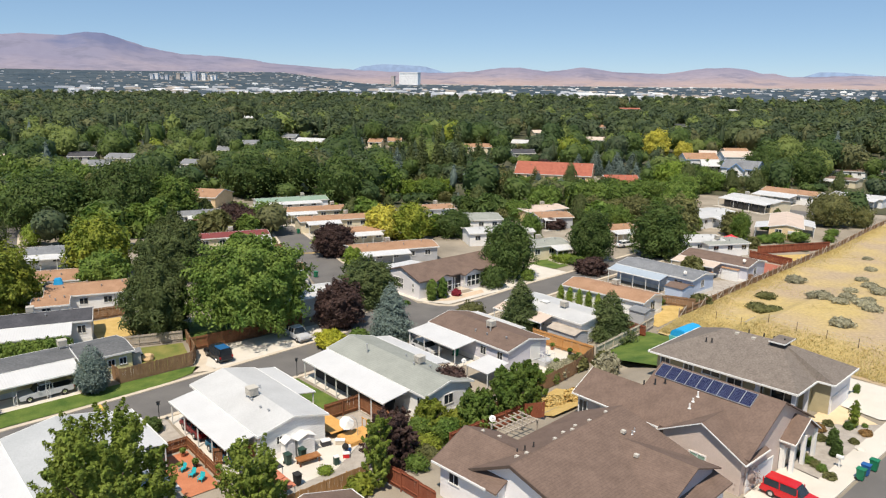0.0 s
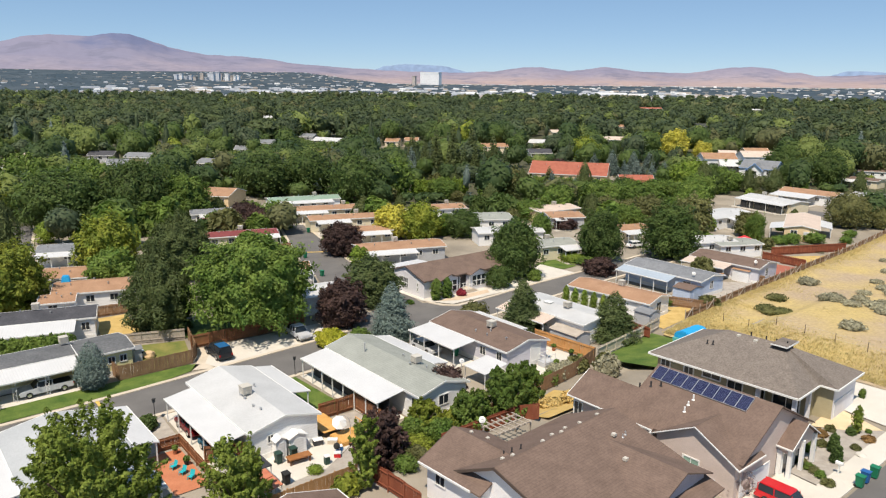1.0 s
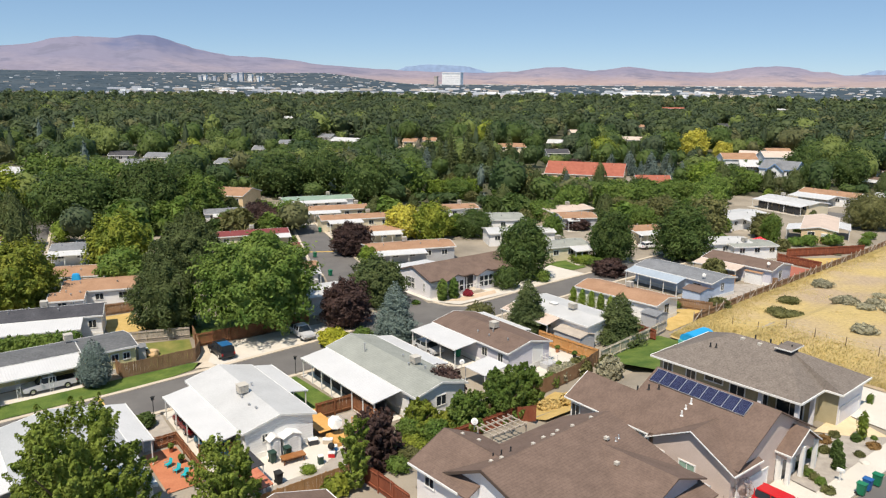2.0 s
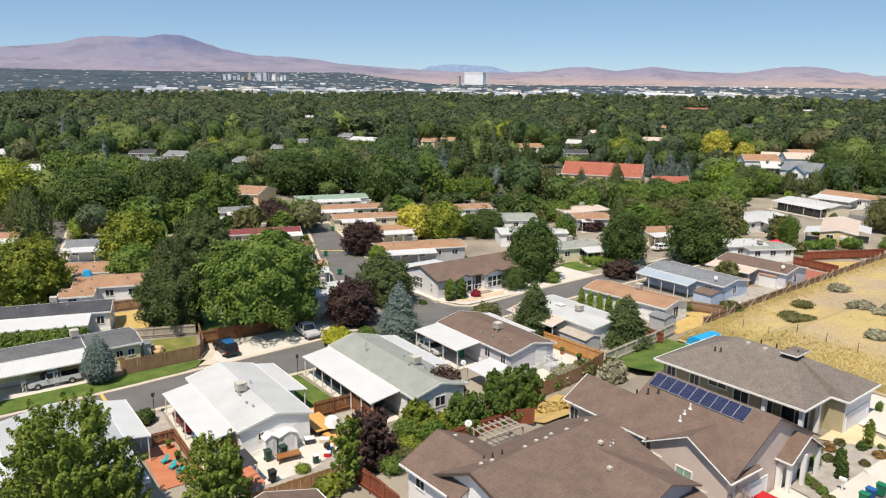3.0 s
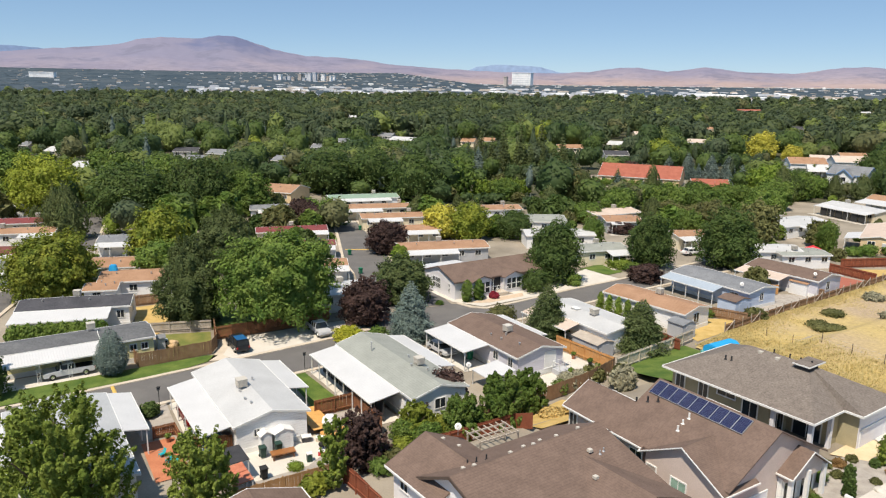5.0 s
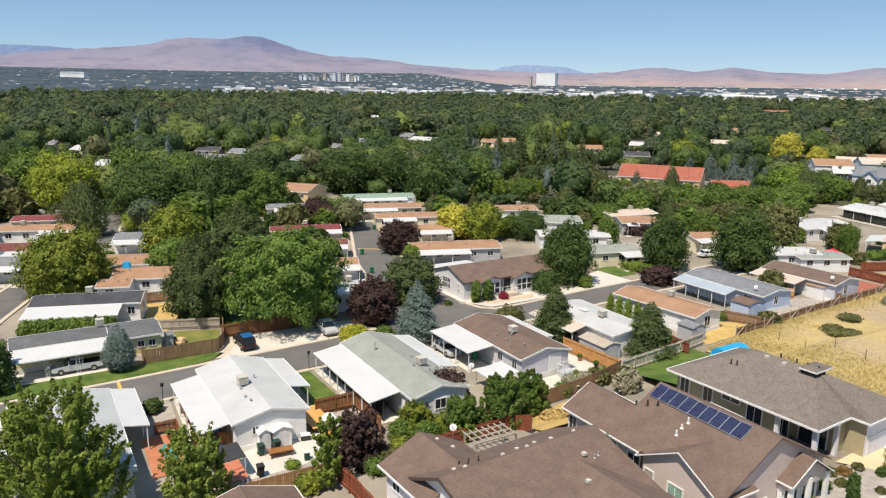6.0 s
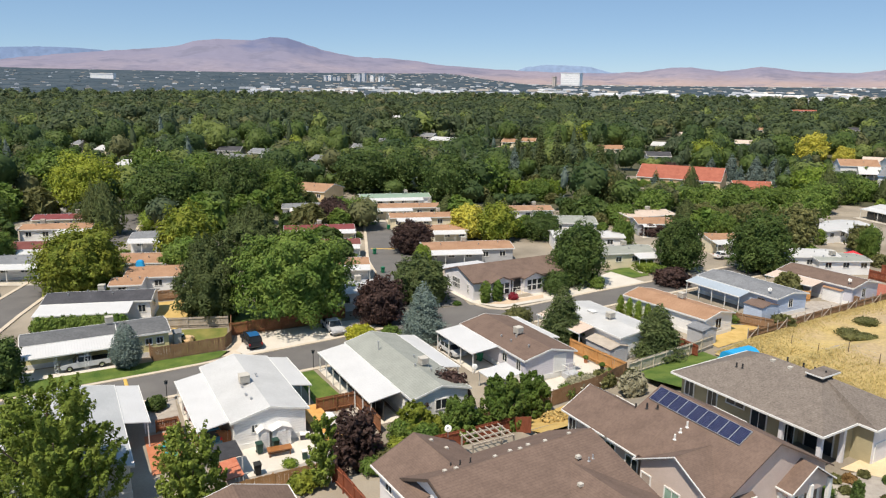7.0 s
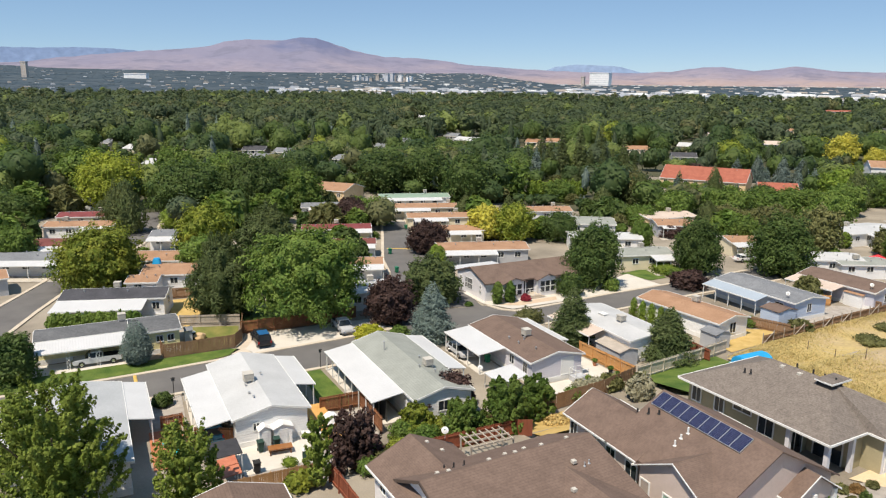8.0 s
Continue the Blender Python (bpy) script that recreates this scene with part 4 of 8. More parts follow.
def tree(kind, x, y, r, h, mat, label, name="tree", category="tree", n=None, size=None, group="", variant=0):
    """One tree with trunk and crown; trees of a like kind and build share their meshes."""
    key = (kind, mat.name, variant, n, size)
    z = height(x, y) - 0.05
    if key in KINDS:
        first, r0, h0 = KINDS[key]
        s = Matrix.Diagonal((r / r0, r / r0, h / h0, 1))
        ob = copy_thing(first, pose(x, y, z, 0, 0, (x * 37 + y * 91) % 360) @ s)
        return tagged(ob, label, category, group)
    ob = thing(name, pose(x, y, z), label, category, group)
    if kind == "broad":
        V, core = broad_crown(r * 1.12, h * 1.06, -h * (0.02 if (n or 0) > 20000 else 0.16), n or 3200, size or 0.36, 110 if (n or 0) > 12000 else 64 if (n or 0) > 4000 else 40)
        tr = trunk_mesh(h, 0.05 * r + 0.08, r, h * 0.22)
    elif kind == "spruce":
        V, core = cone_crown(r, h, h * (0.09 if variant == 1 else 0.03), n or 3000, size or 0.30, full={1: 0.46, 3: 0.62}.get(variant, 0.8), rag=0.4 if variant == 3 else 0.15, belly=0.5 if variant == 1 else 0.72)
        tr = trunk_mesh(h * 0.7, 0.05 * r + 0.06, r * 0.2, h * 0.1)
    elif kind == "pine":
        V, core = broad_crown(r * 1.15, h * 1.08, -h * 0.14, n or 3000, size or 0.32, 90 if (n or 0) > 12000 else 50, 0.5)
        k = np.clip((1.3 if variant == 2 else 1.12) - 0.75 * V.mean(1)[:, 2:3] / h, 0.2, 1)[:, None, :]
        V[:, :, :2] = V[:, :, :2] * k
        cv, cf = core
        cv[:, :2] *= np.clip(1.0 - 0.8 * cv[:, 2:3] / h, 0.15, 1)
        tr = trunk_mesh(h * 0.9, 0.05 * r + 0.06, r * 0.5, h * 0.15)
    elif kind == "oval":
        V, core = shoot_crown(r, h, n or 3000, size or 0.3, int(62 * r))
        tr = trunk_mesh(h, 0.05 * r + 0.08, r, h * 0.2)
    elif kind == "column":
        V, core = column_crown(r, h, 0.1, n or 1200, size or 0.22)
        tr = trunk_mesh(h * 0.5, 0.08, 0.1, 0.3)
    else:
        V, core = broad_crown(r * 1.12, h * 1.06, -h * 0.1, n or 900, size or 0.22, 26)
        tr = trunk_mesh(h * 0.6, 0.06, r * 0.5, h * 0.2)
    part("trunk", tr, BARK, ob)
    crown = new("crown", quad_mesh("crown", V, mat, core))
    crown.parent = ob
    KINDS[key] = (ob, r, h)
    return ob


tree("broad", -28.8, 94.8, 8.2, 14.0, GREEN, "large green shade tree behind a wooden fence", n=26000, size=0.30, variant=1)
tree("pine", -41.2, 93.2, 4.7, 12.4, DEEPPINE, "tall dark pine in a fenced yard", n=26000, size=0.34, variant=2)
tree("spruce", -40.5, 73.9, 2.25, 5.7, BLUESPRUCE, "small blue-grey spruce on the lawn by the kerb", n=11000, size=0.16, variant=1)
tree("broad", -68.9, 99.7, 7.0, 10.8, YELLOWGREEN, "green tree turning yellow beside dark roofs", n=16000, size=0.30)
tree("broad", -63.3, 121.0, 5.4, 12.0, YELLOWGREEN, "tall tree with yellowing green leaves", n=5000, size=0.38, variant=2)
tree("pine", -50.7, 122.6, 6.2, 11.8, DEEPPINE, "tall dark pine between roofs", n=26000, size=0.34, variant=2)
tree("broad", -58.5, 112.5, 4.2, 7.2, GREEN, "rounded green tree below a pine")
tree("spruce", -9.2, 93.0, 3.3, 8.2, BLUESPRUCE, "broad blue-grey spruce beside the street", n=15000, size=0.20, variant=3)
tree("broad", -17.3, 98.4, 3.5, 6.8, PLUM, "dark plum-leaved tree by the driveway", n=11000, size=0.22)
tree("broad", -14.6, 109.6, 4.7, 7.4, DEEPPINE, "spreading green juniper at the corner", n=11000, size=0.25, variant=31)
tree("broad", -25.7, 142.0, 4.3, 6.6, PLUM, "dark plum-leaved tree beside the side street", n=11000, size=0.22)
tree("broad", -18.0, 159.0, 4.6, 8.2, YELLOW, "yellow-leaved tree between roofs", n=3500, size=0.38)
tree("broad", -11.5, 159.0, 4.8, 9.0, YELLOWGREEN, "yellow-green tree between roofs", n=5000, size=0.38, variant=2)
tree("broad", 8.2, 127.6, 4.9, 11.2, DARKGREEN, "tall dark green tree beside the corner house", n=11000, size=0.25)
tree("broad", 25.7, 142.5, 4.7, 10.6, DARKGREEN, "rounded dark green tree by the street", n=11000, size=0.25)
tree("broad", 40.5, 146.5, 6.0, 11.6, DARKGREEN, "wide dark green tree between white homes", n=11000, size=0.25)
tree("spruce", 8.6, 98.3, 3.2, 7.6, DEEPPINE, "green pine in front of a white home", n=12000, size=0.26, variant=3)
tree("spruce", 20.8, 96.0, 3.6, 6.8, DEEPPINE, "bushy green pine by a wooden fence", n=12000, size=0.26, variant=3)
tree("oval", -24.6, 45.4, 5.8, 11.7, BRIGHTLEAF, "large light green tree in front of a white home", n=34000, size=0.19, variant=3)
tree("oval", -15.2, 48.8, 3.0, 8.0, BRIGHTLEAF, "light green young tree beside a patio", n=9500, size=0.18, variant=4)
tree("oval", -5.7, 59.3, 3.0, 6.0, PLUM, "dark plum tree between two yards", n=9000, size=0.2, variant=2)
tree("oval", -6.3, 53.6, 1.15, 6.6, BRIGHTLEAF, "slender light green tree by a wooden fence", n=5000, size=0.17, variant=7)
tree("oval", -2.6, 67.0, 2.4, 3.3, YELLOWGREEN, "olive green shrub behind the home", n=6000, size=0.18, variant=5)
tree("oval", 2.0, 67.2, 2.7, 4.5, GREEN, "bright green garden tree", n=9000, size=0.18, variant=6)
tree("oval", 5.6, 70.2, 3.1, 5.8, GREEN, "feathery green garden tree", n=9000, size=0.18, variant=6)
tree("oval", 7.8, 74.6, 2.5, 4.6, GREEN, "small green garden tree by the patio", n=9000, size=0.18, variant=6)
tree("broad", -0.6, 73.6, 2.0, 4.4, PLUM, "dark plum shrub behind the grey roof", n=3500, size=0.24)
tree("broad", -2.9, 70.6, 1.4, 3.2, PLUM, "small dark plum shrub against a white wall", n=3500, size=0.24)
tree("column", -19.3, 129.3, 1.1, 4.6, LIGHTGREEN, "narrow upright green cedar")
for i in range(5):
    tree("column", *local(16.3, 113.0, -41, 0.8 + i * 1.7, -1.4), 0.62, 3.2, LIGHTGREEN, "clipped green arborvitae in a row", "shrub", "shrub", group="arborvitae row")
tree("column", -4.6, 112.0, 0.85, 3.6, GREEN, "columnar green shrub at the corner house", "shrub", "shrub")
tree("column", -2.9, 113.4, 0.85, 3.5, GREEN, "columnar green shrub at the corner house", "shrub", "shrub")
tree("shrub", 5.6, 120.6, 2.4, 4.0, DARKGREEN, "rounded dark green shrub before the corner house", "shrub", "shrub", n=1800)
tree("shrub", 11.9, 125.6, 1.3, 2.3, GREEN, "clipped round green garden shrub", "shrub", "shrub")
tree("shrub", -16.9, 89.9, 2.3, 2.4, LEMON, "bright yellow-green shrub beside the driveway", "shrub", "shrub", n=1800)
tree("shrub", -13.4, 91.6, 1.6, 2.1, GREEN, "low round green shrub", "shrub", "shrub")
tree("shrub", 1.8, 104.3, 2.3, 2.2, OLIVELEAF, "olive green shrub behind the brown roof", "shrub", "shrub")
tree("shrub", -30.1, 64.9, 1.1, 1.5, DARKGREEN, "round dark shrub in gravel", "shrub", "shrub")
tree("column", -90.5, 146.0, 2.2, 4.6, LIGHTGREEN, "rounded clipped green cedar bush", n=2000)
tree("column", -85.2, 148.5, 1.4, 3.4, LIGHTGREEN, "rounded clipped green cedar bush", n=2000)
tree("broad", -50.1, 64.9, 2.7, 6.2, DARKGREEN, "dark green garden tree by a carport", n=6000, size=0.24)
tree("broad", 64.0, 170.5, 2.8, 5.8, OLIVELEAF, "grey-green small tree by a tan house", n=3000)

tree("broad", -95.4, 161.0, 10.5, 15.0, DARKGREEN, "very large dark green tree behind the homes", n=8000, size=0.42, variant=7)
tree("broad", -81.6, 168.2, 9.0, 16.4, DARKGREEN, "very large dark green tree behind the homes", n=8000, size=0.42, variant=7)
tree("broad", -73.0, 176.0, 7.0, 11.5, GREEN, "large green tree behind the homes", n=8000, size=0.42, variant=8)
tree("broad", -104.0, 172.0, 8.0, 13.0, GREEN, "large green tree behind the homes", n=8000, size=0.42, variant=8)
tree("broad", -122.0, 164.0, 9.6, 15.4, WILLOW, "large rounded light green willow", n=8000, size=0.42, variant=7)
tree("pine", -98.0, 138.0, 4.5, 11.4, PINE, "dark pine beside a red roof", n=9000, size=0.28)
for tx, ty, tr_, th in ((-15.7, 264.5, 3.4, 19.8), (-9.7, 266.2, 3.6, 21.3), (-2.8, 271.4, 3.6, 21.6), (-19.7, 263.5, 3.1, 16.2), (5, 275, 3.4, 17), (-26, 280, 3.6, 17)):
    tree("spruce", tx, ty, tr_, th, PINE, "tall dark conifer above the roofs", n=2200, size=0.55, group="tall conifers")
for tx, ty, tr_, th in ((-24.5, 262.4, 3.6, 12.3), (5.2, 212.0, 3.6, 11.9), (51.4, 286.3, 3.9, 10.0), (60.0, 288.6, 3.9, 9.6), (66.5, 290.4, 3.9, 9.0), (32.2, 241.6, 2.8, 4.5), (44, 283, 3.5, 9)):
    tree("spruce", tx, ty, tr_, th, BLUESPRUCE, "blue-grey spruce among green trees", n=2200, size=0.5, group="blue spruces")
tree("broad", 95.9, 370.1, 7.4, 14.0, YELLOW, "large tree with yellow leaves", n=3500, size=0.6, variant=9)
tree("broad", 106, 358, 4.5, 9.0, YELLOW, "smaller tree with yellow leaves", n=3500, size=0.6, variant=9)
tree("broad", 71.0, 245.4, 7.4, 10.8, LIGHTGREEN, "light green spreading shade tree", n=4500, size=0.5, variant=10)
tree("broad", 10.8, 213.4, 5.4, 11.2, OLIVELEAF, "olive green rounded tree", n=2900, size=0.46, variant=11)
def garden_tree(mm, rows):
    for tx, ty, tr_, th in rows:
        tree("broad", tx, ty, tr_, th, mm, "rounded green tree between the homes", n=2900, size=0.46, variant=11, group="garden trees")


garden_tree(GREEN, ((35.4, 200.7, 6.3, 9.0), (45.2, 207.5, 7.2, 8.0), (-26.9, 220.3, 7.9, 12.1), (15.3, 160.5, 2.6, 6.3), (13.8, 187.2, 5.0, 5.2), (36.0, 168.2, 3.9, 7.4), (-94.3, 107.3, 4.0, 7.6), (-147, 182.1, 9.5, 14.0), (-170.3, 172, 10.5, 14.5), (53, 190, 4, 7), (22, 196, 5, 8), (-56.6, 178.3, 3.4, 4.8), (58, 228, 4.5, 6), (28, 222, 4.5, 5.5), (-110, 200, 8, 12), (-132, 205, 8, 13),))
garden_tree(DARKGREEN, ((-35.4, 207.0, 8.3, 15.6), (-53.4, 225.6, 9.6, 14.7), (-65.2, 216.3, 9.1, 13.9), (-2.1, 162.4, 4.4, 7.1), (9.4, 145.8, 2.4, 7.3), (-131.1, 139.9, 7.4, 8.0), (-164.2, 192.6, 10.0, 14.4), (-152, 150, 8, 10), (-90, 204, 7.5, 12),))
garden_tree(OLIVELEAF, ((34.0, 188.1, 4.6, 6.4),))
for tx, ty, tr_, th in ((-55.8, 170.5, 3.7, 5.8), (22.1, 174.6, 3.2, 3.0), (24.1, 131.6, 3.0, 3.2), (30.5, 278, 4, 7)):
    tree("broad", tx, ty, tr_, th, PLUM, "dark plum-leaved tree among the homes", n=3500, size=0.35, variant=12)
for i in range(7):
    tree("shrub", -18.5 + i * 2.3, 222.5 + i * 0.9, 2.0, 5.4, LIGHTGREEN, "tall light green hedge shrub", "shrub", "shrub", n=1200, size=0.4, group="hedge")
tree("shrub", 20.2, 140.6, 2.8, 1.9, LIGHTGREEN, "low green shrubs by a porch", "shrub", "shrub", n=900)
tree("shrub", 22.8, 138.6, 2.2, 1.6, GREEN, "low green shrubs by a porch", "shrub", "shrub")
for i in range(8):
    hx, hy = local(-61.8, 83.6, 25.5, 1.4 + i * 1.4, -4.9)
    tree("shrub", hx, hy, 1.3, 2.9, GREEN, "clipped green hedge shrub along a white home", "shrub", "shrub", group="hedge by the white home")


# ---- woods ----
CLEAR = []
ROOFS = {"slate": SLATE, "dark": DARKROOF, "beige": BEIGEROOF, "white": WHITEROOF, "orange": ORANGEROOF, "pink": BEIGEROOF, "red": TILE}


def wood_house(colour, x, y, w):
    """A house of the suburb among the trees."""
    d = math.hypot(x, y)
    ang = (x * 3.7 + y * 1.3) % 40 - 20
    L = max(8.0, w)
    home("house", "house with a %s roof among trees" % colour, x - L / 2, y, ang, L, 9.0, SIDING["cream"] if colour in ("orange", "beige", "white") else SIDING["grey"], ROOFS[colour], 2.9, 1.7, height(x, y), windows=[("f", s_, 2.0, 1.4, 1.2) for s_ in np.arange(2, L - 1, 3.4)], skirt=False)
    CLEAR.append((x, y, L * 0.62))


wood_house("slate", -143, 295, 12)
wood_house("dark", -161, 298, 11)
wood_house("beige", -184, 285, 9)
wood_house("slate", -107, 277, 7)
wood_house("white", -166, 235, 7)
wood_house("orange", -159, 246, 7)
wood_house("white", -86, 399, 17)
wood_house("slate", -104, 426, 9)
wood_house("slate", -111, 374, 9)
wood_house("white", -196, 655, 17)
wood_house("slate", -113, 337, 7)
wood_house("orange", -50, 399, 6)
wood_house("orange", -40, 407, 5)
wood_house("orange", 7, 373, 14)
wood_house("white", 31, 407, 12)
wood_house("dark", 28, 343, 11)
wood_house("pink", 77, 439, 12)
wood_house("orange", 108, 580, 8)
wood_house("dark", 177, 615, 16)
wood_house("red", 237, 1075, 34)
wood_house("slate", 117, 328, 13)
wood_house("beige", 116, 352, 7)
wood_house("orange", 136, 368, 12)
wood_house("white", 379, 1065, 14)
wood_house("slate", -138, 267, 7)
wood_house("white", -217, 285, 6)
wood_house("slate", -248, 306, 7)
wood_house("beige", 50, 499, 7)


# landmarks that stay in sight over the nearer trees: place, half width, height from which they show
SIGHT = [(x_, y_, r_ * 0.7, 3.4) for x_, y_, r_ in CLEAR]
SIGHT += [(-11, 225.5, 10, 1.5), (102, 272, 9, 3.0), (99, 308, 8, 4.0), (119, 320, 7, 4.5), (131, 264, 10, 2.0), (99, 226, 9, 1.5), (84, 210, 10, 1.0), (155, 288, 10, 2.5), (24, 264, 8, 2.6), (38, 261, 8, 2.6), (45, 259, 6, 2.6), (52.5, 243, 8, 2.2), (95.9, 370, 8, 4.0), (106, 358, 5, 3.0), (-10, 266, 9, 7.0), (-22, 263, 5, 5.0), (56, 287, 11, 3.0), (71, 245, 7, 3.0), (5.2, 212, 4, 3.0)]


def tallest(x, y):
    """The height to which a tree may grow before it hides a landmark."""
    top = 40.0
    for ex, ey, er, ez in SIGHT:
        k = (x * ex + y * ey) / (ex * ex + ey * ey)
        if 0.6 < k < 0.985 and math.hypot(x - ex * k, y - ey * k) < er + 2.0:
            top = min(top, 33.6 - (33.6 - ez) * k)
    return top


def blocked(x, y):
    """Where streets, homes and open ground keep the woods out."""
    u, v = to_uv(x, y)
    d = math.hypot(x, y)
    if d < 165 or (u > -61 - 0.05 * (v - 110) and v > 60 and d < 420):
        return True
    for ex, ey, er in ((-40, 185, 24), (-15, 172, 30), (20, 170, 28), (62, 190, 34), (88, 212, 26), (30, 262, 30), (48, 240, 14), (-112, 140, 22), (-98, 150, 12), (-75, 190, 26), (-131, 156, 12), (-62, 165, 14)):
        if (x - ex) ** 2 + (y - ey) ** 2 < er * er:
            return True
    for ex, ey, er in CLEAR:
        # open ground round each house, and before it
        if (x - ex) ** 2 + (y - ey) ** 2 < (er + 3) ** 2:
            return True
    return False


def wood(name, near, far, step, n, size, label, mats, core_k=0.8):
    """Trees past counting, joined by colour; each has a crown of loose sprays over a dark core."""
    spans = {m.name: ([], [], []) for m, _ in mats}
    weights = np.array([w for _, w in mats])
    weights = weights / weights.sum()
    iv, jf = ico(2 if near < 400 else 1)
    R = random.Random(int(near))
    d = near
    while d < far:
        gap = step * (1 + 0.25 * (d - near) / max(1, far - near))
        a = -0.58
        while a < 0.90:
            a += gap / d * R.uniform(0.75, 1.3)
            dd = d + R.uniform(-0.85, 0.85) * gap
            x, y = -math.sin(a) * dd, math.cos(a) * dd
            if blocked(x, y):
                continue
            grove = noise.noise((x * 0.014, y * 0.014, 0))
            if grove < -0.12 and R.random() < 0.55:
                continue
            r = R.choice((2.4, 3.4, 4.2, 5.0, 6.0, 7.2) if d < 420 else (3.0, 4.0, 5.0, 6.4, 7.8, 9.0)) * R.uniform(0.85, 1.15) * (1 + 0.35 * grove)
            h = min(16.0, r * R.uniform(1.5, 2.3) + 1.0)
            conifer = R.random() < 0.19
            if conifer:
                r, h = min(r, 4.0) * 0.7, min(17.0, h * 1.2)
            cap = tallest(x, y)
            if cap < 3.0:
                continue
            if h > cap:
                r, h = r * max(0.5, cap / h), cap * R.uniform(0.75, 1.0)
            k = int(RNG.choice(len(mats), p=weights))
            if conifer:
                k = len(mats) - 1 - (R.random() < 0.12)
            z0 = height(x, y)
            mid, hz = h * 0.53, h * 0.47
            nl = 15 if d < 420 else 10
            ld = unit(RNG.normal(0, 1, (nl, 3)) + np.array([0, -0.1, 0.25]))
            lh = RNG.uniform(0.75, 1.12, nl)
            m_ = max(10, int(n * (r / 4.5) ** 1.4))
            q = unit(RNG.normal(0, 1, (m_, 3)) + np.array([0, -0.3, 0.35]))
            fl = lumps(q, ld, lh)
            C = q * (fl * RNG.uniform(0.93, 1.12, m_))[:, None] * np.array([r, r, hz])
            C[:, 2] += mid
            if conifer:
                C[:, :2] *= np.clip(1.15 - C[:, 2:3] / h, 0.08, 1) * 1.2
            # sprays lean away from their clump's middle
            V = leaves(C, q * 0.8 + (q - ld[np.argmax(q @ ld.T, 1)]) * 1.2 + np.array([0, 0, 0.3]), size * (r / 4.5) ** 0.3, 0.28, 0.6 if conifer else 1.0)
            cv = iv * (lumps(iv, ld, lh) * (0.97 if core_k > 0.5 else 0.93))[:, None] * np.array([r, r, hz])
            cv[:, 2] += mid
            if conifer:
                cv[:, :2] *= np.clip(1.1 - cv[:, 2:3] / h, 0.05, 1) * 1.1
            off = np.array([x, y, z0])
            sp = spans[mats[k][0].name]
            sp[0].append(V + off)
            sp[2].append(jf + len(sp[1]) * len(iv))
            sp[1].append(cv + off)
        d += gap * 0.85
    for m, _ in mats:
        sp = spans[m.name]
        if sp[0]:
            ob = new(name, quad_mesh(name, np.concatenate(sp[0]), m, (np.concatenate(sp[1]), np.concatenate(sp[2]))))
            tagged(ob, label, "woods", "", "stuff")


def near_home(x, y, gap):
    for hx, hy, ang, L, D in HOMES:
        a = radians(ang)
        lx_, ly_ = (x - hx) * math.cos(a) + (y - hy) * math.sin(a), -(x - hx) * math.sin(a) + (y - hy) * math.cos(a)
        if -gap < lx_ < L + gap and -gap - 2.0 < ly_ < D + gap:
            return True
    return False


def near_road(x, y, gap):
    for line in (ss_w, ss_e, s2_w, s2_e, cross_n, cross_s):
        for p, q in zip(line, line[1:]):
            dx_, dy_ = q[0] - p[0], q[1] - p[1]
            t = max(0, min(1, ((x - p[0]) * dx_ + (y - p[1]) * dy_) / (dx_ * dx_ + dy_ * dy_)))
            if math.hypot(x - p[0] - t * dx_, y - p[1] - t * dy_) < gap:
                return True
    return False


for tx, ty, tr_, th in ((-5.5, 262, 2.6, 13.5), (-1.5, 264, 2.4, 14.5), (2.2, 262, 2.5, 13.0), (6.0, 265, 2.6, 14.0), (9.5, 262, 2.3, 11.5), (6.5, 246, 3.0, 8.5), (24.0, 247, 2.6, 7.6), (35.0, 245, 2.6, 8.0)):
    tree("spruce", tx, ty, tr_, th, PINE, "tall dark conifer beside a red-roofed hall", n=2200, size=0.55, group="tall conifers")
for tx, ty, tr_, th in ((50.5, 256, 2.8, 9.0), (55.5, 259, 3.0, 9.5), (60.0, 256, 2.6, 8.5), (65.0, 259, 2.8, 9.0)):
    tree("spruce", tx, ty, tr_, th, BLUESPRUCE, "blue-grey spruce among green trees", n=2200, size=0.5, group="blue spruces")
for i in range(9):
    tree("shrub", 17.5 + i * 2.9, 259.5 - 0.74 * i, 1.9, 2.7, GREEN, "leafy green bush before a red-roofed hall", "shrub", "shrub", n=900, group="hall bushes")
tree("broad", 93.2, 184.5, 6.0, 9.4, OLIVELEAF, "grey-green airy tree behind the fence", n=5000, size=0.3, variant=14)
tree("broad", 100.5, 183.0, 3.0, 6.0, OLIVELEAF, "grey-green airy tree behind the fence", n=5000, size=0.3, variant=14)
for tx, ty, tr_, th in ((84.5, 248, 4.6, 7.0), (77.5, 241, 5.4, 9.0), (108, 250, 3.2, 5.5), (64.1, 165.9, 2.3, 6.6)):
    tree("broad", tx, ty, tr_, th, GREEN, "rounded green tree between the homes", n=2900, size=0.46, variant=11, group="garden trees")
for tx, ty, tr_ in ((71.2, 163.2, 2.2), (76.6, 164, 2.4), (83.7, 164.6, 1.5), (68.0, 162, 1.8), (88, 172, 1.6)):
    tree("shrub", tx, ty, tr_, tr_ * 1.1, GREEN, "round green shrub beside a red fence", "shrub", "shrub", n=900, group="fence shrubs")


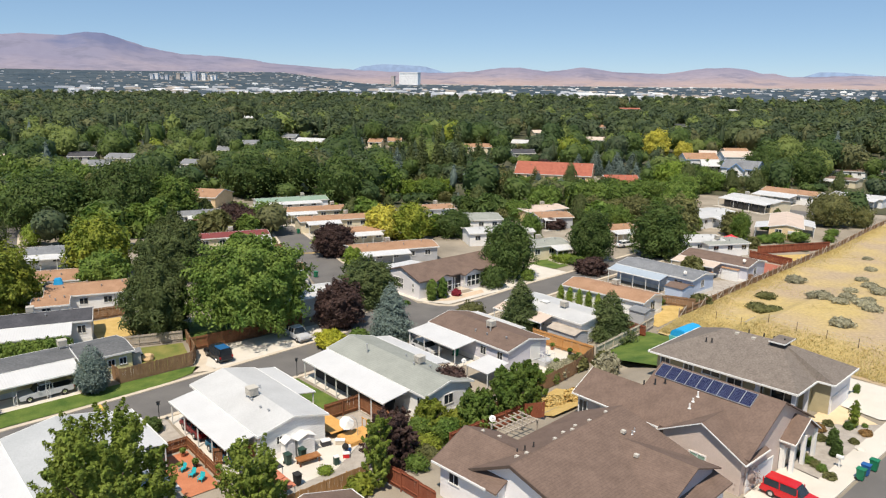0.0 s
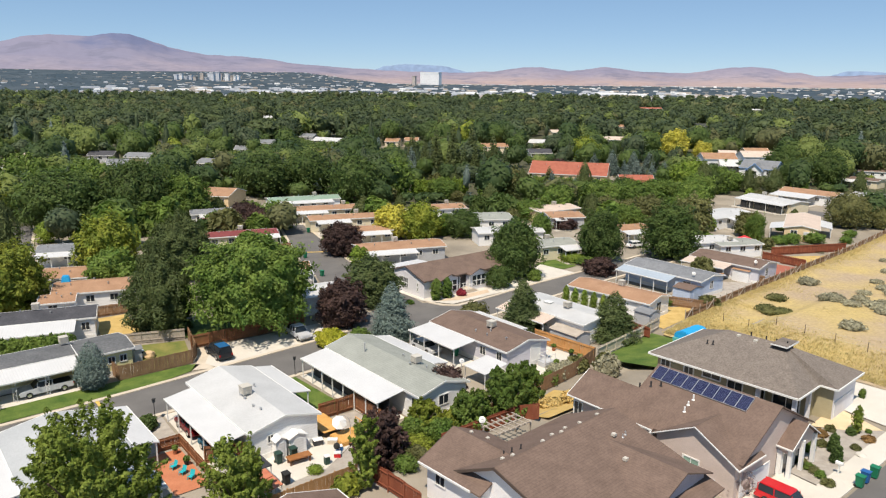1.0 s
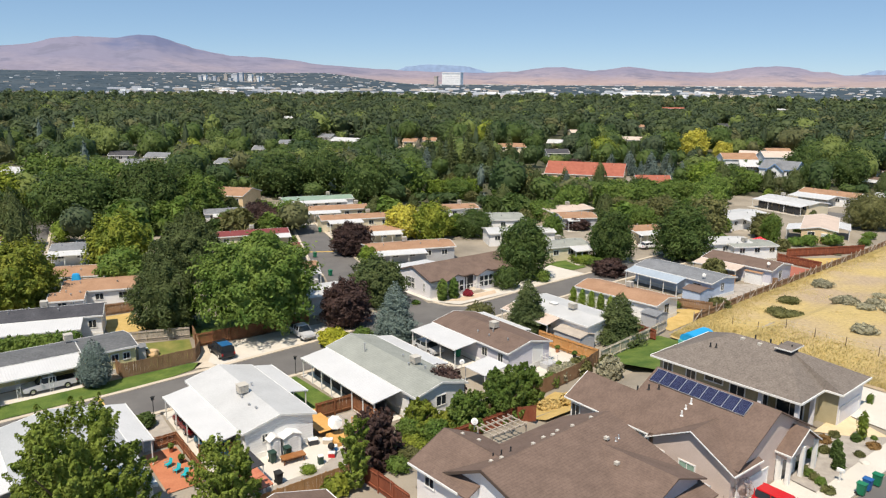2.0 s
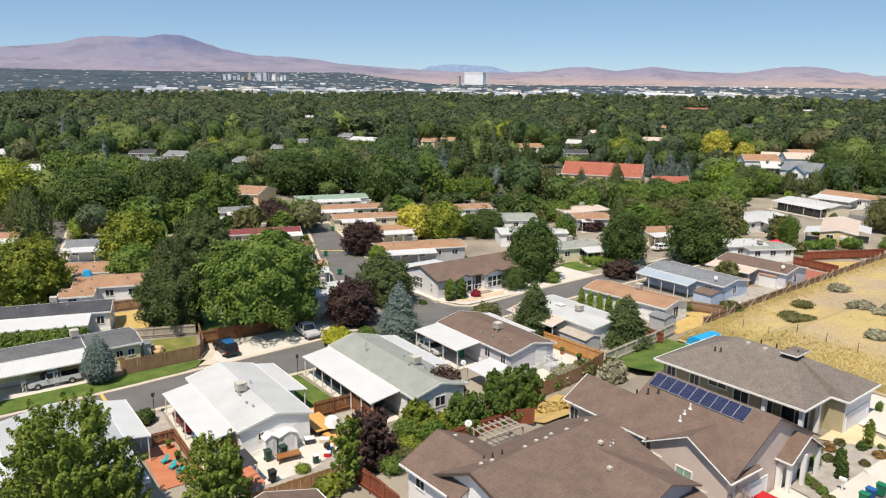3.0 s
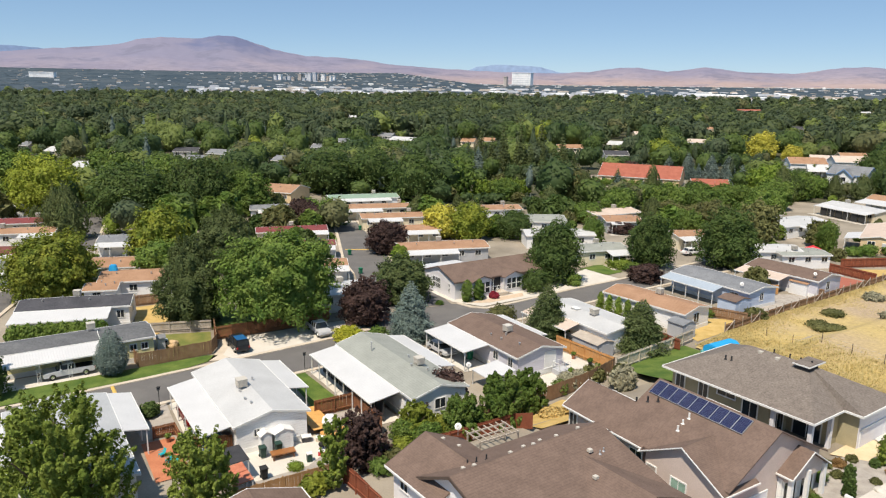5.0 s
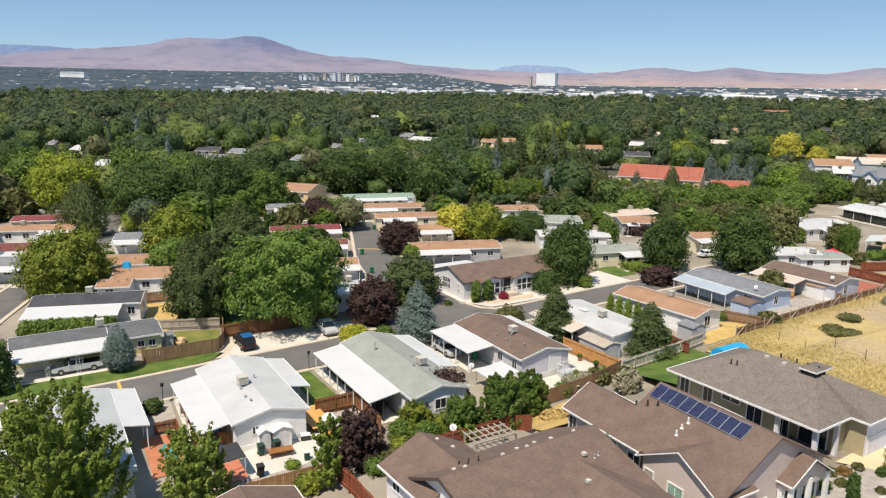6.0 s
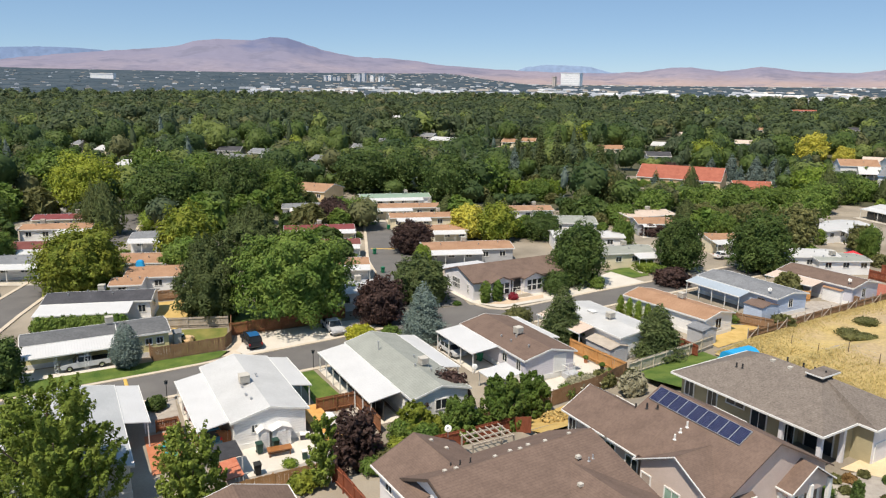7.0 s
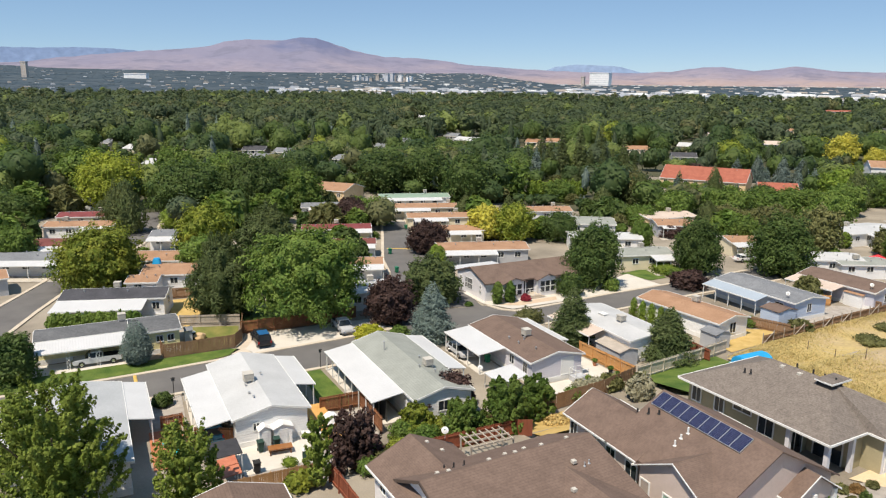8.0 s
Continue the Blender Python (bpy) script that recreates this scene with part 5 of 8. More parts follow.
# trees that stand between the far homes, each at its own place
for mm, label, rows in (
        (OLIVELEAF, "grey-olive rounded tree between the homes", ((50.3, 167.7, 5.0, 10.4), (44.0, 183.8, 5.0, 7.6), (40.6, 192.3, 4.6, 5.0))),
        (DARKGREEN, "dark green rounded tree between the homes", ((76.1, 239.0, 3.9, 8.8), (109.2, 261.8, 4.6, 10.0), (122.0, 262.0, 7.0, 14.0), (115.1, 284.3, 7.0, 14.0), (23.8, 210.3, 5.8, 6.8), (47.7, 238.0, 5.0, 5.7), (70.6, 264.0, 7.0, 7.5), (-66.4, 121.3, 3.4, 8.2))),
        (GREEN, "green rounded tree between the homes", ((-46.3, 166.0, 4.1, 6.9), (-60.9, 165.7, 2.8, 4.3), (-10.0, 217.8, 5.1, 6.4), (60.5, 205.0, 5.0, 8.5), (52.0, 214.0, 5.5, 8.0), (66.0, 220.0, 5.5, 9.0)))):
    for tx, ty, tr_, th in rows:
        tree("broad", tx, ty, tr_, th, mm, label, n=2900, size=0.46, variant=11, group="garden trees")
for tx, ty, tr_, th in ((97.5, 245.0, 4.2, 8.6), (89.5, 245.0, 3.8, 8.2), (124.5, 243.6, 2.8, 8.4), (71.0, 232.0, 4.4, 11.9), (29.4, 180.8, 3.9, 8.3), (13.4, 208.1, 4.6, 10.9), (33.4, 227.3, 3.4, 11.5), (4.1, 200.3, 3.9, 7.5), (-94.6, 137.4, 4.7, 12.4)):
    tree("pine", tx, ty, tr_, th, PINE, "dark olive pine between the homes", n=2600, size=0.46, variant=21, group="garden pines")
for tx, ty, tr_, th in ((23.0, 225.0, 2.3, 8.7), (36.8, 228.1, 2.9, 4.7)):
    tree("spruce", tx, ty, tr_, th, BLUESPRUCE, "blue-grey spruce among green trees", n=2200, size=0.5, group="blue spruces")
for tx, ty, tr_, th in ((-128.5, 163.0, 4.8, 6.0), (-94.1, 220.0, 3.2, 5.8), (-50.1, 163.2, 3.4, 5.8)):
    tree("broad", tx, ty, tr_, th, PLUM, "dark plum-leaved tree among the homes", n=3500, size=0.35, variant=12)
tree("column", -21.0, 132.0, 1.3, 4.2, LIGHTGREEN, "narrow upright green cedar")
tree("column", -33.6, 187.2, 1.1, 3.5, LIGHTGREEN, "narrow upright green cedar")
for tx, ty, tr_, th in ((-31.6, 152.9, 1.0, 1.8), (-40.8, 150.6, 1.0, 1.8), (-41.0, 176.7, 0.8, 1.0), (-62.7, 103.0, 2.0, 2.2), (-12.2, 113.2, 0.9, 0.9), (-8.6, 109.6, 0.7, 0.7)):
    tree("shrub", tx, ty, tr_, th, GREEN, "round green garden shrub", "shrub", "shrub", group="street shrubs")
REDLEAF = leafy("crimson_leaves", (0.20, 0.02, 0.035), (0.32, 0.04, 0.06), 0.3)
tree("shrub", *local(-5.9, 112.6, 43.5, 5.4, -1.9), 0.8, 1.1, REDLEAF, "crimson rounded shrub before the corner house", "shrub", "shrub")


R = random.Random(77)
made = 0
while made < 185:
    az, d_ = R.uniform(-0.42, 0.86), R.uniform(128, 262)
    x, y = -math.sin(az) * d_, math.cos(az) * d_
    u, v = to_uv(x, y)
    r_ = R.choice((1.0, 1.3, 1.5, 1.8, 2.4, 3.0, 3.6, 4.2))
    if near_home(x, y, r_ * 0.4) or near_road(x, y, r_ + 3.0) or u > -62 - 0.06 * (v - 112.5) or (d_ < 150 and r_ > 2.5) or (x > 44 and r_ > 1.8):
        continue
    kind, mm, nn, sz = R.choice((("broad", GREEN, 1900, 0.52), ("broad", GREEN, 1900, 0.52), ("broad", DARKGREEN, 1900, 0.52), ("broad", OLIVELEAF, 1900, 0.52), ("pine", PINE, 2400, 0.42), ("column", LIGHTGREEN, 1500, 0.25), ("shrub", GREEN, 900, 0.25)))
    k_ = R.uniform(1.6, 2.2) if kind != "column" else 2.6
    if kind in ("column", "shrub"):
        r_ = min(r_, 1.6)
        k_ = 1.2 if kind == "shrub" else k_
    if r_ * k_ > tallest(x, y):
        continue
    tree(kind, x, y, r_, r_ * k_, mm, {"broad": "rounded green tree between the homes", "pine": "dark pine between the homes", "column": "upright green cedar between homes", "shrub": "low green shrub between homes"}[kind], n=nn, size=sz, variant=20, group="garden trees")
    made += 1
WOOD = [(WOODGREEN, 5), (WOODDARK, 5), (WOODLIGHT, 1.5), (WOODOLIVE, 1.3), (YELLOWGREEN, 0.12), (BLUESPRUCE, 0.1), (WOODPINE, 2.0)]
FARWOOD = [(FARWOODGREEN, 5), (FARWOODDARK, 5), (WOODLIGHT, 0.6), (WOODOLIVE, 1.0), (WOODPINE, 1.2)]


def wood_floor():
    """Low growth under the trees, with their shade put into its dark colour."""
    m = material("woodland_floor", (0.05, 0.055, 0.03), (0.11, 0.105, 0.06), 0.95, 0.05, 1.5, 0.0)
    verts, faces, seen = [], [], {}
    ds = np.concatenate([np.arange(170, 450, 8), np.arange(450, 1500, 25)])
    azs = np.arange(-0.72, 1.0, 0.03)
    def vert(i, j):
        if (i, j) not in seen:
            x, y = -math.sin(azs[j]) * ds[i], math.cos(azs[j]) * ds[i]
            seen[(i, j)] = len(verts)
            verts.append((x, y, height(x, y) + 0.12))
        return seen[(i, j)]
    for i in range(len(ds) - 1):
        for j in range(len(azs) - 1):
            a, d = azs[j] + 0.015, (ds[i] + ds[i + 1]) / 2
            if d < 440 and blocked(-math.sin(a) * d, math.cos(a) * d):
                continue
            faces.append((vert(i, j), vert(i + 1, j), vert(i + 1, j + 1), vert(i, j + 1)))
    tagged(part("woodland_floor", (verts, [], faces), m), "low growth under the trees, its colour darkened for shade", "ground", "", "structure")


wood_floor()
wood("near_woods", 168, 420, 8.6, 230, 0.60, "dense green trees over a suburb", WOOD, 0.4)
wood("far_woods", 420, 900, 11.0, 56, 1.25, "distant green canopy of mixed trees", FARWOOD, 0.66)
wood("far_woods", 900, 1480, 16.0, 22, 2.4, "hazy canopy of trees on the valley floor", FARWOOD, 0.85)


# ---- distance: town and mountains ----
HAZEWHITE = material("pale_far_wall", (0.86, 0.86, 0.86), (0.92, 0.92, 0.91), 0.8, 0.02, 0.2, 0.0)
FARGREY = material("grey_far_wall", (0.50, 0.52, 0.56), (0.60, 0.62, 0.66), 0.8, 0.02, 0.2, 0.0)
FARBEIGE = material("beige_far_wall", (0.46, 0.40, 0.35), (0.56, 0.50, 0.44), 0.8, 0.02, 0.2, 0.0)
# tree green turned bluish, with the valley haze painted into it
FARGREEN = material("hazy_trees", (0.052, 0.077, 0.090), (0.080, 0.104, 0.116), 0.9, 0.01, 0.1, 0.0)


def polar(az, d):
    """Plan place at an azimuth in degrees to the left of north, d metres off."""
    return (-math.sin(radians(az)) * d, math.cos(radians(az)) * d)


def tower(name, label, az, d, w, t, h, mat, rows=8):
    x, y = polar(az, d)
    z = height(x, y)
    ob = thing(name, pose(x, y, z, 0, 0, az - 28), label, "building")
    part("wall", boxes((-w / 2, w / 2, 0, t, -5, h)), mat, ob)
    part("roof", boxes((-w / 2 - 1, w / 2 + 1, -1, t + 1, h, h + 2.0)), mat, ob)
    for i in range(rows):
        z0 = h * (i + 0.6) / (rows + 0.4)
        part("window_band", boxes((-w / 2 + 2, w / 2 - 2, -0.4, -0.003, z0, z0 + h / rows * 0.12)), FARGREY, ob)
    return ob


tower("hotel_tower", "large white slab-shaped hotel tower", 4.57, 2400, 67, 20, 38, HAZEWHITE, 6)
tower("hotel_tower", "narrow beige tower beside a white hotel", 5.78, 2300, 10, 9, 28, FARBEIGE, 6)
R = random.Random(5)
# downtown: azimuth, width, height
for az, w_, h_ in ((23.3, 11, 19), (23.0, 14, 20), (22.6, 11, 12), (22.3, 11, 16), (22.0, 11, 12), (21.5, 13, 23), (20.95, 15, 25), (20.75, 9, 29), (20.4, 13, 31), (20.15, 6, 23), (19.75, 13, 25), (19.4, 7, 18), (19.2, 8, 18), (18.95, 7, 17), (21.2, 9, 10), (20.0, 30, 9)):
    tower("office_tower", "pale downtown tower block", az, 2600 + R.uniform(-60, 60), w_ * 0.92, 12, h_ * 0.88, R.choice((HAZEWHITE, FARGREY, FARGREY, FARBEIGE)), 5)
tower("hotel_tower", "tall beige hotel tower with a low wing", 45.85, 2600, 15, 14, 46, FARBEIGE, 10)
tower("hotel_tower", "wide white hotel block", 38.95, 2600, 75, 18, 15, HAZEWHITE, 4)
for i in range(300):
    az = R.uniform(-3.5, 29.5) if i % 9 < 5 else R.uniform(-18, -7) if i % 9 < 7 else R.uniform(-36, 52)
    d = 1560 + 460 * R.random() ** 1.4 if i % 9 < 7 else 1500 + 900 * R.random()
    x, y = polar(az, d)
    w, hh = R.uniform(9, 44) if i % 9 < 7 else R.uniform(6, 18), R.uniform(2.6, 5.0)
    b = bmesh.new()
    box(b, -w / 2, w / 2, 0, R.uniform(10, 26), -6, hh)
    box(b, -w / 2 + 2, w / 2 - 2, 2, 8, hh, hh + 0.8)
    ob = part("warehouse", b, R.choice((HAZEWHITE, FARGREY, FARGREY, FARBEIGE)))
    ob.matrix_basis = pose(x, y, height(x, y), 0, 0, az)
    tagged(ob, "low pale warehouse on the valley floor", "building", "far warehouses")


# blue haze over the plain is mixed into this floor colour
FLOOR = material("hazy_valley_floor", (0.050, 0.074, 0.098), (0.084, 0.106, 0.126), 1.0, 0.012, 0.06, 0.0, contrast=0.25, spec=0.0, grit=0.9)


def valley_floor():
    verts, faces = [], []
    azs, ds = np.arange(-44, 60.1, 1.0), np.concatenate([np.arange(1420, 2600, 90), np.arange(2600, 4700, 200)])
    for d in ds:
        for az in azs:
            x, y = polar(az, d)
            verts.append((x, y, height(x, y) + 0.6))
    k = len(azs)
    for j in range(len(ds) - 1):
        for i in range(k - 1):
            faces.append((j * k + i, j * k + i + 1, (j + 1) * k + i + 1, (j + 1) * k + i))
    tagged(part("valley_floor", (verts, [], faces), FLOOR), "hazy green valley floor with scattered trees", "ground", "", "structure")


valley_floor()
# trees and small roofs on the far plain, past counting
def far_specks():
    R = np.random.default_rng(3)
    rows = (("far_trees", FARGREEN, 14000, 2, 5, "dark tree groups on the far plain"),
            ("far_roofs", HAZEWHITE, 330, 3, 8, "pale roofs scattered over the far plain"),
            ("far_roofs", FARGREY, 750, 3, 10, "grey roofs scattered over the far plain"),
            ("far_roofs", FARBEIGE, 1100, 3, 10, "tan roofs scattered over the far plain"))
    for name, mat, n, s0, s1, label in rows:
        az = np.radians(R.uniform(-40, 56, n))
        d = 1480 + 2600 * R.random(n) ** 1.2
        if mat is not FARGREEN:
            # roofs gather along the arterial streets
            d = np.round(d / 170) * 170 + R.normal(0, 45, n)
        if mat is not FARGREEN:
            # few roofs on the western plain
            keep = (np.degrees(az) < 27) | (R.random(n) < 0.35)
            az, d = az[keep], d[keep]
            n = len(az)
        x, y = -np.sin(az) * d, np.cos(az) * d
        z = np.array([height(a, b) for a, b in zip(x, y)])
        w = R.uniform(s0, s1, n)
        hh = w * R.uniform(0.14, 0.32, n) if mat is FARGREEN else R.uniform(1.4, 3.2, n)
        A = np.stack([np.cos(az), np.sin(az), 0 * az], 1)
        B = np.stack([-np.sin(az), np.cos(az), 0 * az], 1)
        P = np.stack([x, y, z], 1)
        up = np.stack([0 * x, 0 * x, hh], 1)
        wv = w[:, None]
        front = np.stack([P - A * wv, P + A * wv, P + A * wv * 0.8 + up, P - A * wv * 0.8 + up], 1)
        top = np.stack([P - A * wv * 0.8 + up, P + A * wv * 0.8 + up, P + A * wv * 0.7 + B * wv * 1.4 + up, P - A * wv * 0.7 + B * wv * 1.4 + up], 1)
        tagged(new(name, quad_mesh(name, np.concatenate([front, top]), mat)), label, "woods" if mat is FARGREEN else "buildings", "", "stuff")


far_specks()


def hills(name, crest, d, depth, a, b, label, rough, summit=0.0):
    """A mountain range: a crest line of (azimuth, height) before which slopes run down with spurs and gullies."""
    m = material(name + "_rock_%d" % int(d), a, b, 1.0, 0.004, 0.03, 0.0, contrast=0.2, spec=0.0, grit=0.6)
    n, l = m.node_tree.nodes, m.node_tree.links
    def node(kind, **kw):
        nd = n.new(kind)
        for key, v in kw.items():
            nd.inputs[key].default_value = v
        return nd
    def ramp(socket, a0, a1, b0, b1):
        r = node("ShaderNodeMapRange", **{"From Min": a0, "From Max": a1, "To Min": b0, "To Max": b1})
        l.new(socket, r.inputs["Value"])
        return r.outputs[0]
    def add(socket, k, other):
        r = n.new("ShaderNodeMath")
        r.operation = "MULTIPLY_ADD"
        r.inputs[1].default_value = k
        l.new(socket, r.inputs[0])
        l.new(other, r.inputs[2])
        return r.outputs[0]
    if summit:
        # sagebrush on the heights with violet haze painted in, warm bare earth at the foot, dark scrub in patches and
        # round the summit
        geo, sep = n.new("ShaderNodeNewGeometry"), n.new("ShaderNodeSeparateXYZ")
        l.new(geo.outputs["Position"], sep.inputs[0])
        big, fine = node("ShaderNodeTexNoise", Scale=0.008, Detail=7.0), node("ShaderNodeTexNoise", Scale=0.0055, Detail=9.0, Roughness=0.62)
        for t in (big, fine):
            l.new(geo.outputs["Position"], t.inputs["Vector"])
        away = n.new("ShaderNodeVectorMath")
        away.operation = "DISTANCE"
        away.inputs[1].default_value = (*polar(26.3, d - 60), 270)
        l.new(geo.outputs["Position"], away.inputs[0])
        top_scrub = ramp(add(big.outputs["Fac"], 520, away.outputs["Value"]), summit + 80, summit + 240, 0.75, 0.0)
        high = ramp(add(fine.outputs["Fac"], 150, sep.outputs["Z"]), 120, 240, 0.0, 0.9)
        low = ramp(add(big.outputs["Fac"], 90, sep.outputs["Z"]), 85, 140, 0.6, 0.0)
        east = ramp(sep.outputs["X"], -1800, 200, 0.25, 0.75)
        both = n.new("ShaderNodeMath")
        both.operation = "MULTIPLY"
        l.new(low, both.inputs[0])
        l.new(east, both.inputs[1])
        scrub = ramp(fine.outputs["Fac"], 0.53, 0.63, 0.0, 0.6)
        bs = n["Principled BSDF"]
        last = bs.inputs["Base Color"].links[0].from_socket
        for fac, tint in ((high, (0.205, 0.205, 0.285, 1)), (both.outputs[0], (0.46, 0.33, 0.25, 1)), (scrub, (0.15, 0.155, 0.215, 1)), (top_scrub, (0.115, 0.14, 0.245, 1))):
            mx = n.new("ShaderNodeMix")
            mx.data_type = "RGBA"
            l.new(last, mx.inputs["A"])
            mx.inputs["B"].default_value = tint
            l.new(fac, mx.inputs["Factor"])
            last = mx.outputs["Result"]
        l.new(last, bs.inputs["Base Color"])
    az0, az1 = crest[0][0], crest[-1][0]
    steps, tiers = 620, 22
    verts, faces = [], []
    for j in range(tiers + 1):
        f = j / tiers
        for i in range(steps + 1):
            az = az0 + (az1 - az0) * i / steps
            top = float(np.interp(az, [c[0] for c in crest], [c[1] for c in crest]))
            top += 4 * noise.fractal((az * 0.9, d, 0), 1.0, 2.0, 4)
            x, y = polar(az, d - depth * f)
            foot = height(*polar(az, d - depth)) - 6
            w = math.sin(f * math.pi)
            z = foot + (top - foot) * (1 - f) ** 1.25
            spur = 1 - abs(noise.fractal((x * 0.0045, y * 0.0045, d), 0.9, 2.1, 6)) * 1.6
            z += rough * (0.1 + w) * (spur - 0.5) * min(1, f * 4) * min(1, max(0.1, (top - foot) / 110))
            verts.append((x, y, z))
    k = steps + 1
    for j in range(tiers):
        for i in range(steps):
            faces.append((j * k + i, j * k + i + 1, (j + 1) * k + i + 1, (j + 1) * k + i))
    ob = part(name, (verts, [], faces), m)
    for p in ob.data.polygons:
        p.use_smooth = True
    tagged(ob, label, "mountains", "", "structure")


def rise_at(px, d=4400):
    """Height of something px hundredths of a degree over the horizon."""
    return 33.6 + d * math.tan(radians(px / 100))


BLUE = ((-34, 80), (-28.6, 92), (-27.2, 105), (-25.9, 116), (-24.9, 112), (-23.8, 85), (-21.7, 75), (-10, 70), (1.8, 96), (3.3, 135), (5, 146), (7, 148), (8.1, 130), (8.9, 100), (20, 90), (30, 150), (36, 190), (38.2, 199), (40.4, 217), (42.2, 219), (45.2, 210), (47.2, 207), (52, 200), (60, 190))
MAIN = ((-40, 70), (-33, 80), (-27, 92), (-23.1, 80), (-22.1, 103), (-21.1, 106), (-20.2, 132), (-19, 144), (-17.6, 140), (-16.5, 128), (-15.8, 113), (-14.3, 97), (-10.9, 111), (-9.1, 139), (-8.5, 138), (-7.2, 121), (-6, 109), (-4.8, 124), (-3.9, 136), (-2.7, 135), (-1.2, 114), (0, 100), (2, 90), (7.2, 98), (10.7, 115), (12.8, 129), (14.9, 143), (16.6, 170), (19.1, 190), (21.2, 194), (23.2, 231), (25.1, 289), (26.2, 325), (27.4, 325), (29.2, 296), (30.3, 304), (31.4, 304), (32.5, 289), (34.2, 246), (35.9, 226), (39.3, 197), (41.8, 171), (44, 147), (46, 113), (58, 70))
# range colours have the haze of distance mixed in, bluer further off
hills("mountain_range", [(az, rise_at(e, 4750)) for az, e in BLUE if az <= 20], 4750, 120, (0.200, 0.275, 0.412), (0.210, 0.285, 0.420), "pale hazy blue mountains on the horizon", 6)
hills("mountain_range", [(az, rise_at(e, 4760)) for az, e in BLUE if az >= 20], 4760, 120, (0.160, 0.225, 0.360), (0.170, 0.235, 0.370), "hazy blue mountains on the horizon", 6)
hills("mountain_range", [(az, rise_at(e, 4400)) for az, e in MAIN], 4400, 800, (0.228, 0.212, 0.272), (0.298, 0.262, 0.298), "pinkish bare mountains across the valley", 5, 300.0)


# ---- the stucco houses on the raised lots ----
STUCCO = material("white_stucco", (0.74, 0.73, 0.74), (0.80, 0.79, 0.80), 0.9, 0.8, 25, 0.3)
# white stucco darkened to grey-violet: the gable's shade is in the colour
SHADESTUCCO = material("shaded_stucco", (0.38, 0.36, 0.40), (0.45, 0.43, 0.47), 0.9, 0.8, 25, 0.3)


def frame_uv(name, label, u, v, z, category="house", turn=0.0):
    x, y = UV(u, v)
    return thing(name, pose(x, y, z, 0, 0, G + turn), label, category, "homes")


def wing(h, along, t0, t1, lo, top, hi, zlo, ztop, zhi, wall, roof, floor, over=0.5, ends=(0.4, 0.4), trim=True, rakes=(True, True)):
    """A gabled block: ridge along local x or y from t0 to t1, eaves across at lo and hi (with their heights), walls down to floor."""
    put = (lambda t, a, z: (t, a, z)) if along == "x" else (lambda t, a, z: (a, t, z))
    k1, k2 = (ztop - zlo) / (top - lo), (ztop - zhi) / (hi - top)
    bm = bmesh.new()
    prism(bm, [(lo + over, floor), (hi - over, floor), (hi - over, zhi + k2 * over - 0.14), (top, ztop - 0.16), (lo + over, zlo + k1 * over - 0.14)], t0 + ends[0], t1 - ends[1], along)
    part("wall", bm, wall, h)
    for a, za in ((lo, zlo), (hi, zhi)):
        bm = bmesh.new()
        b = top + (0.01 if a == lo else -0.01)
        slab(bm, [put(t0, a, za), put(t1, a, za), put(t1, b, ztop), put(t0, b, ztop)], 0.13)
        part("roof_slope", bm, roof, h)
        if trim:
            bm = bmesh.new()
            s = -1 if a == lo else 1
            slab(bm, [put(t0, a + s * 0.003, za + 0.02), put(t1, a + s * 0.003, za + 0.02), put(t1, a + s * 0.09, za + 0.02), put(t0, a + s * 0.09, za + 0.02)], 0.13)
            part("gutter", bm, WHITE, h)
            for t, e in [q for q, on in zip(((t0, -0.06), (t1, 0.003)), rakes) if on]:
                bm = bmesh.new()
                slab(bm, [put(t + e, a, za + 0.02), put(t + e + 0.057, a, za + 0.02), put(t + e + 0.057, b, ztop + 0.02), put(t + e, b, ztop + 0.02)], 0.1)
                part("rake_board", bm, WHITE, h)


def wall_window(h, side, s, plane, zc, w, hh, kind="window", pane=None, trim=None):
    """side: the local way the wall faces (-x, +x, -y, +y); plane: the wall's place along it."""
    sign = -1 if side[0] == "-" else 1
    ax_ = side[1]
    def at(bm, a0, a1, z0, z1, d0, d1):
        p0, p1 = sorted((plane + sign * d0, plane + sign * d1))
        if ax_ == "y":
            box(bm, a0, a1, p0, p1, z0, z1)
        else:
            box(bm, p0, p1, a0, a1, z0, z1)
    t = 0.12
    a0, a1, z0, z1 = s - w / 2, s + w / 2, zc - hh / 2, zc + hh / 2
    f = bmesh.new()
    at(f, a0 - t, a1 + t, z1, z1 + t, 0, 0.07)
    at(f, a0 - t, a1 + t, z0 - t, z0, 0, 0.09)
    at(f, a0 - t, a0, z0, z1, 0, 0.07)
    at(f, a1, a1 + t, z0, z1, 0, 0.07)
    if kind == "window":
        at(f, s - 0.03, s + 0.03, z0, z1, 0, 0.05)
    o = part(kind, f, trim or WHITE, h)
    b = bmesh.new()
    at(b, a0, a1, z0, z1, -0.02, 0.03)
    part("pane" if kind == "window" else "door_leaf", b, pane or (GLASS if kind == "window" else WHITE), o)


def roof_pipe(h, x, y, z, ph=0.35, r=0.06, mat=None):
    b = bmesh.new()
    tube(b, (x, y, z - 0.15), (x, y, z + ph), r)
    tube(b, (x, y, z - 0.02), (x, y, z + 0.06), r * 2.2, r * 1.2)
    part("vent_pipe", b, mat or METAL, h)


def roof_vent(h, x, y, z, w=0.26):
    part("roof_vent", boxes((x - w / 2, x + w / 2, y - w / 2, y + w / 2, z - 0.1, z + 0.12)), COOLER, h)


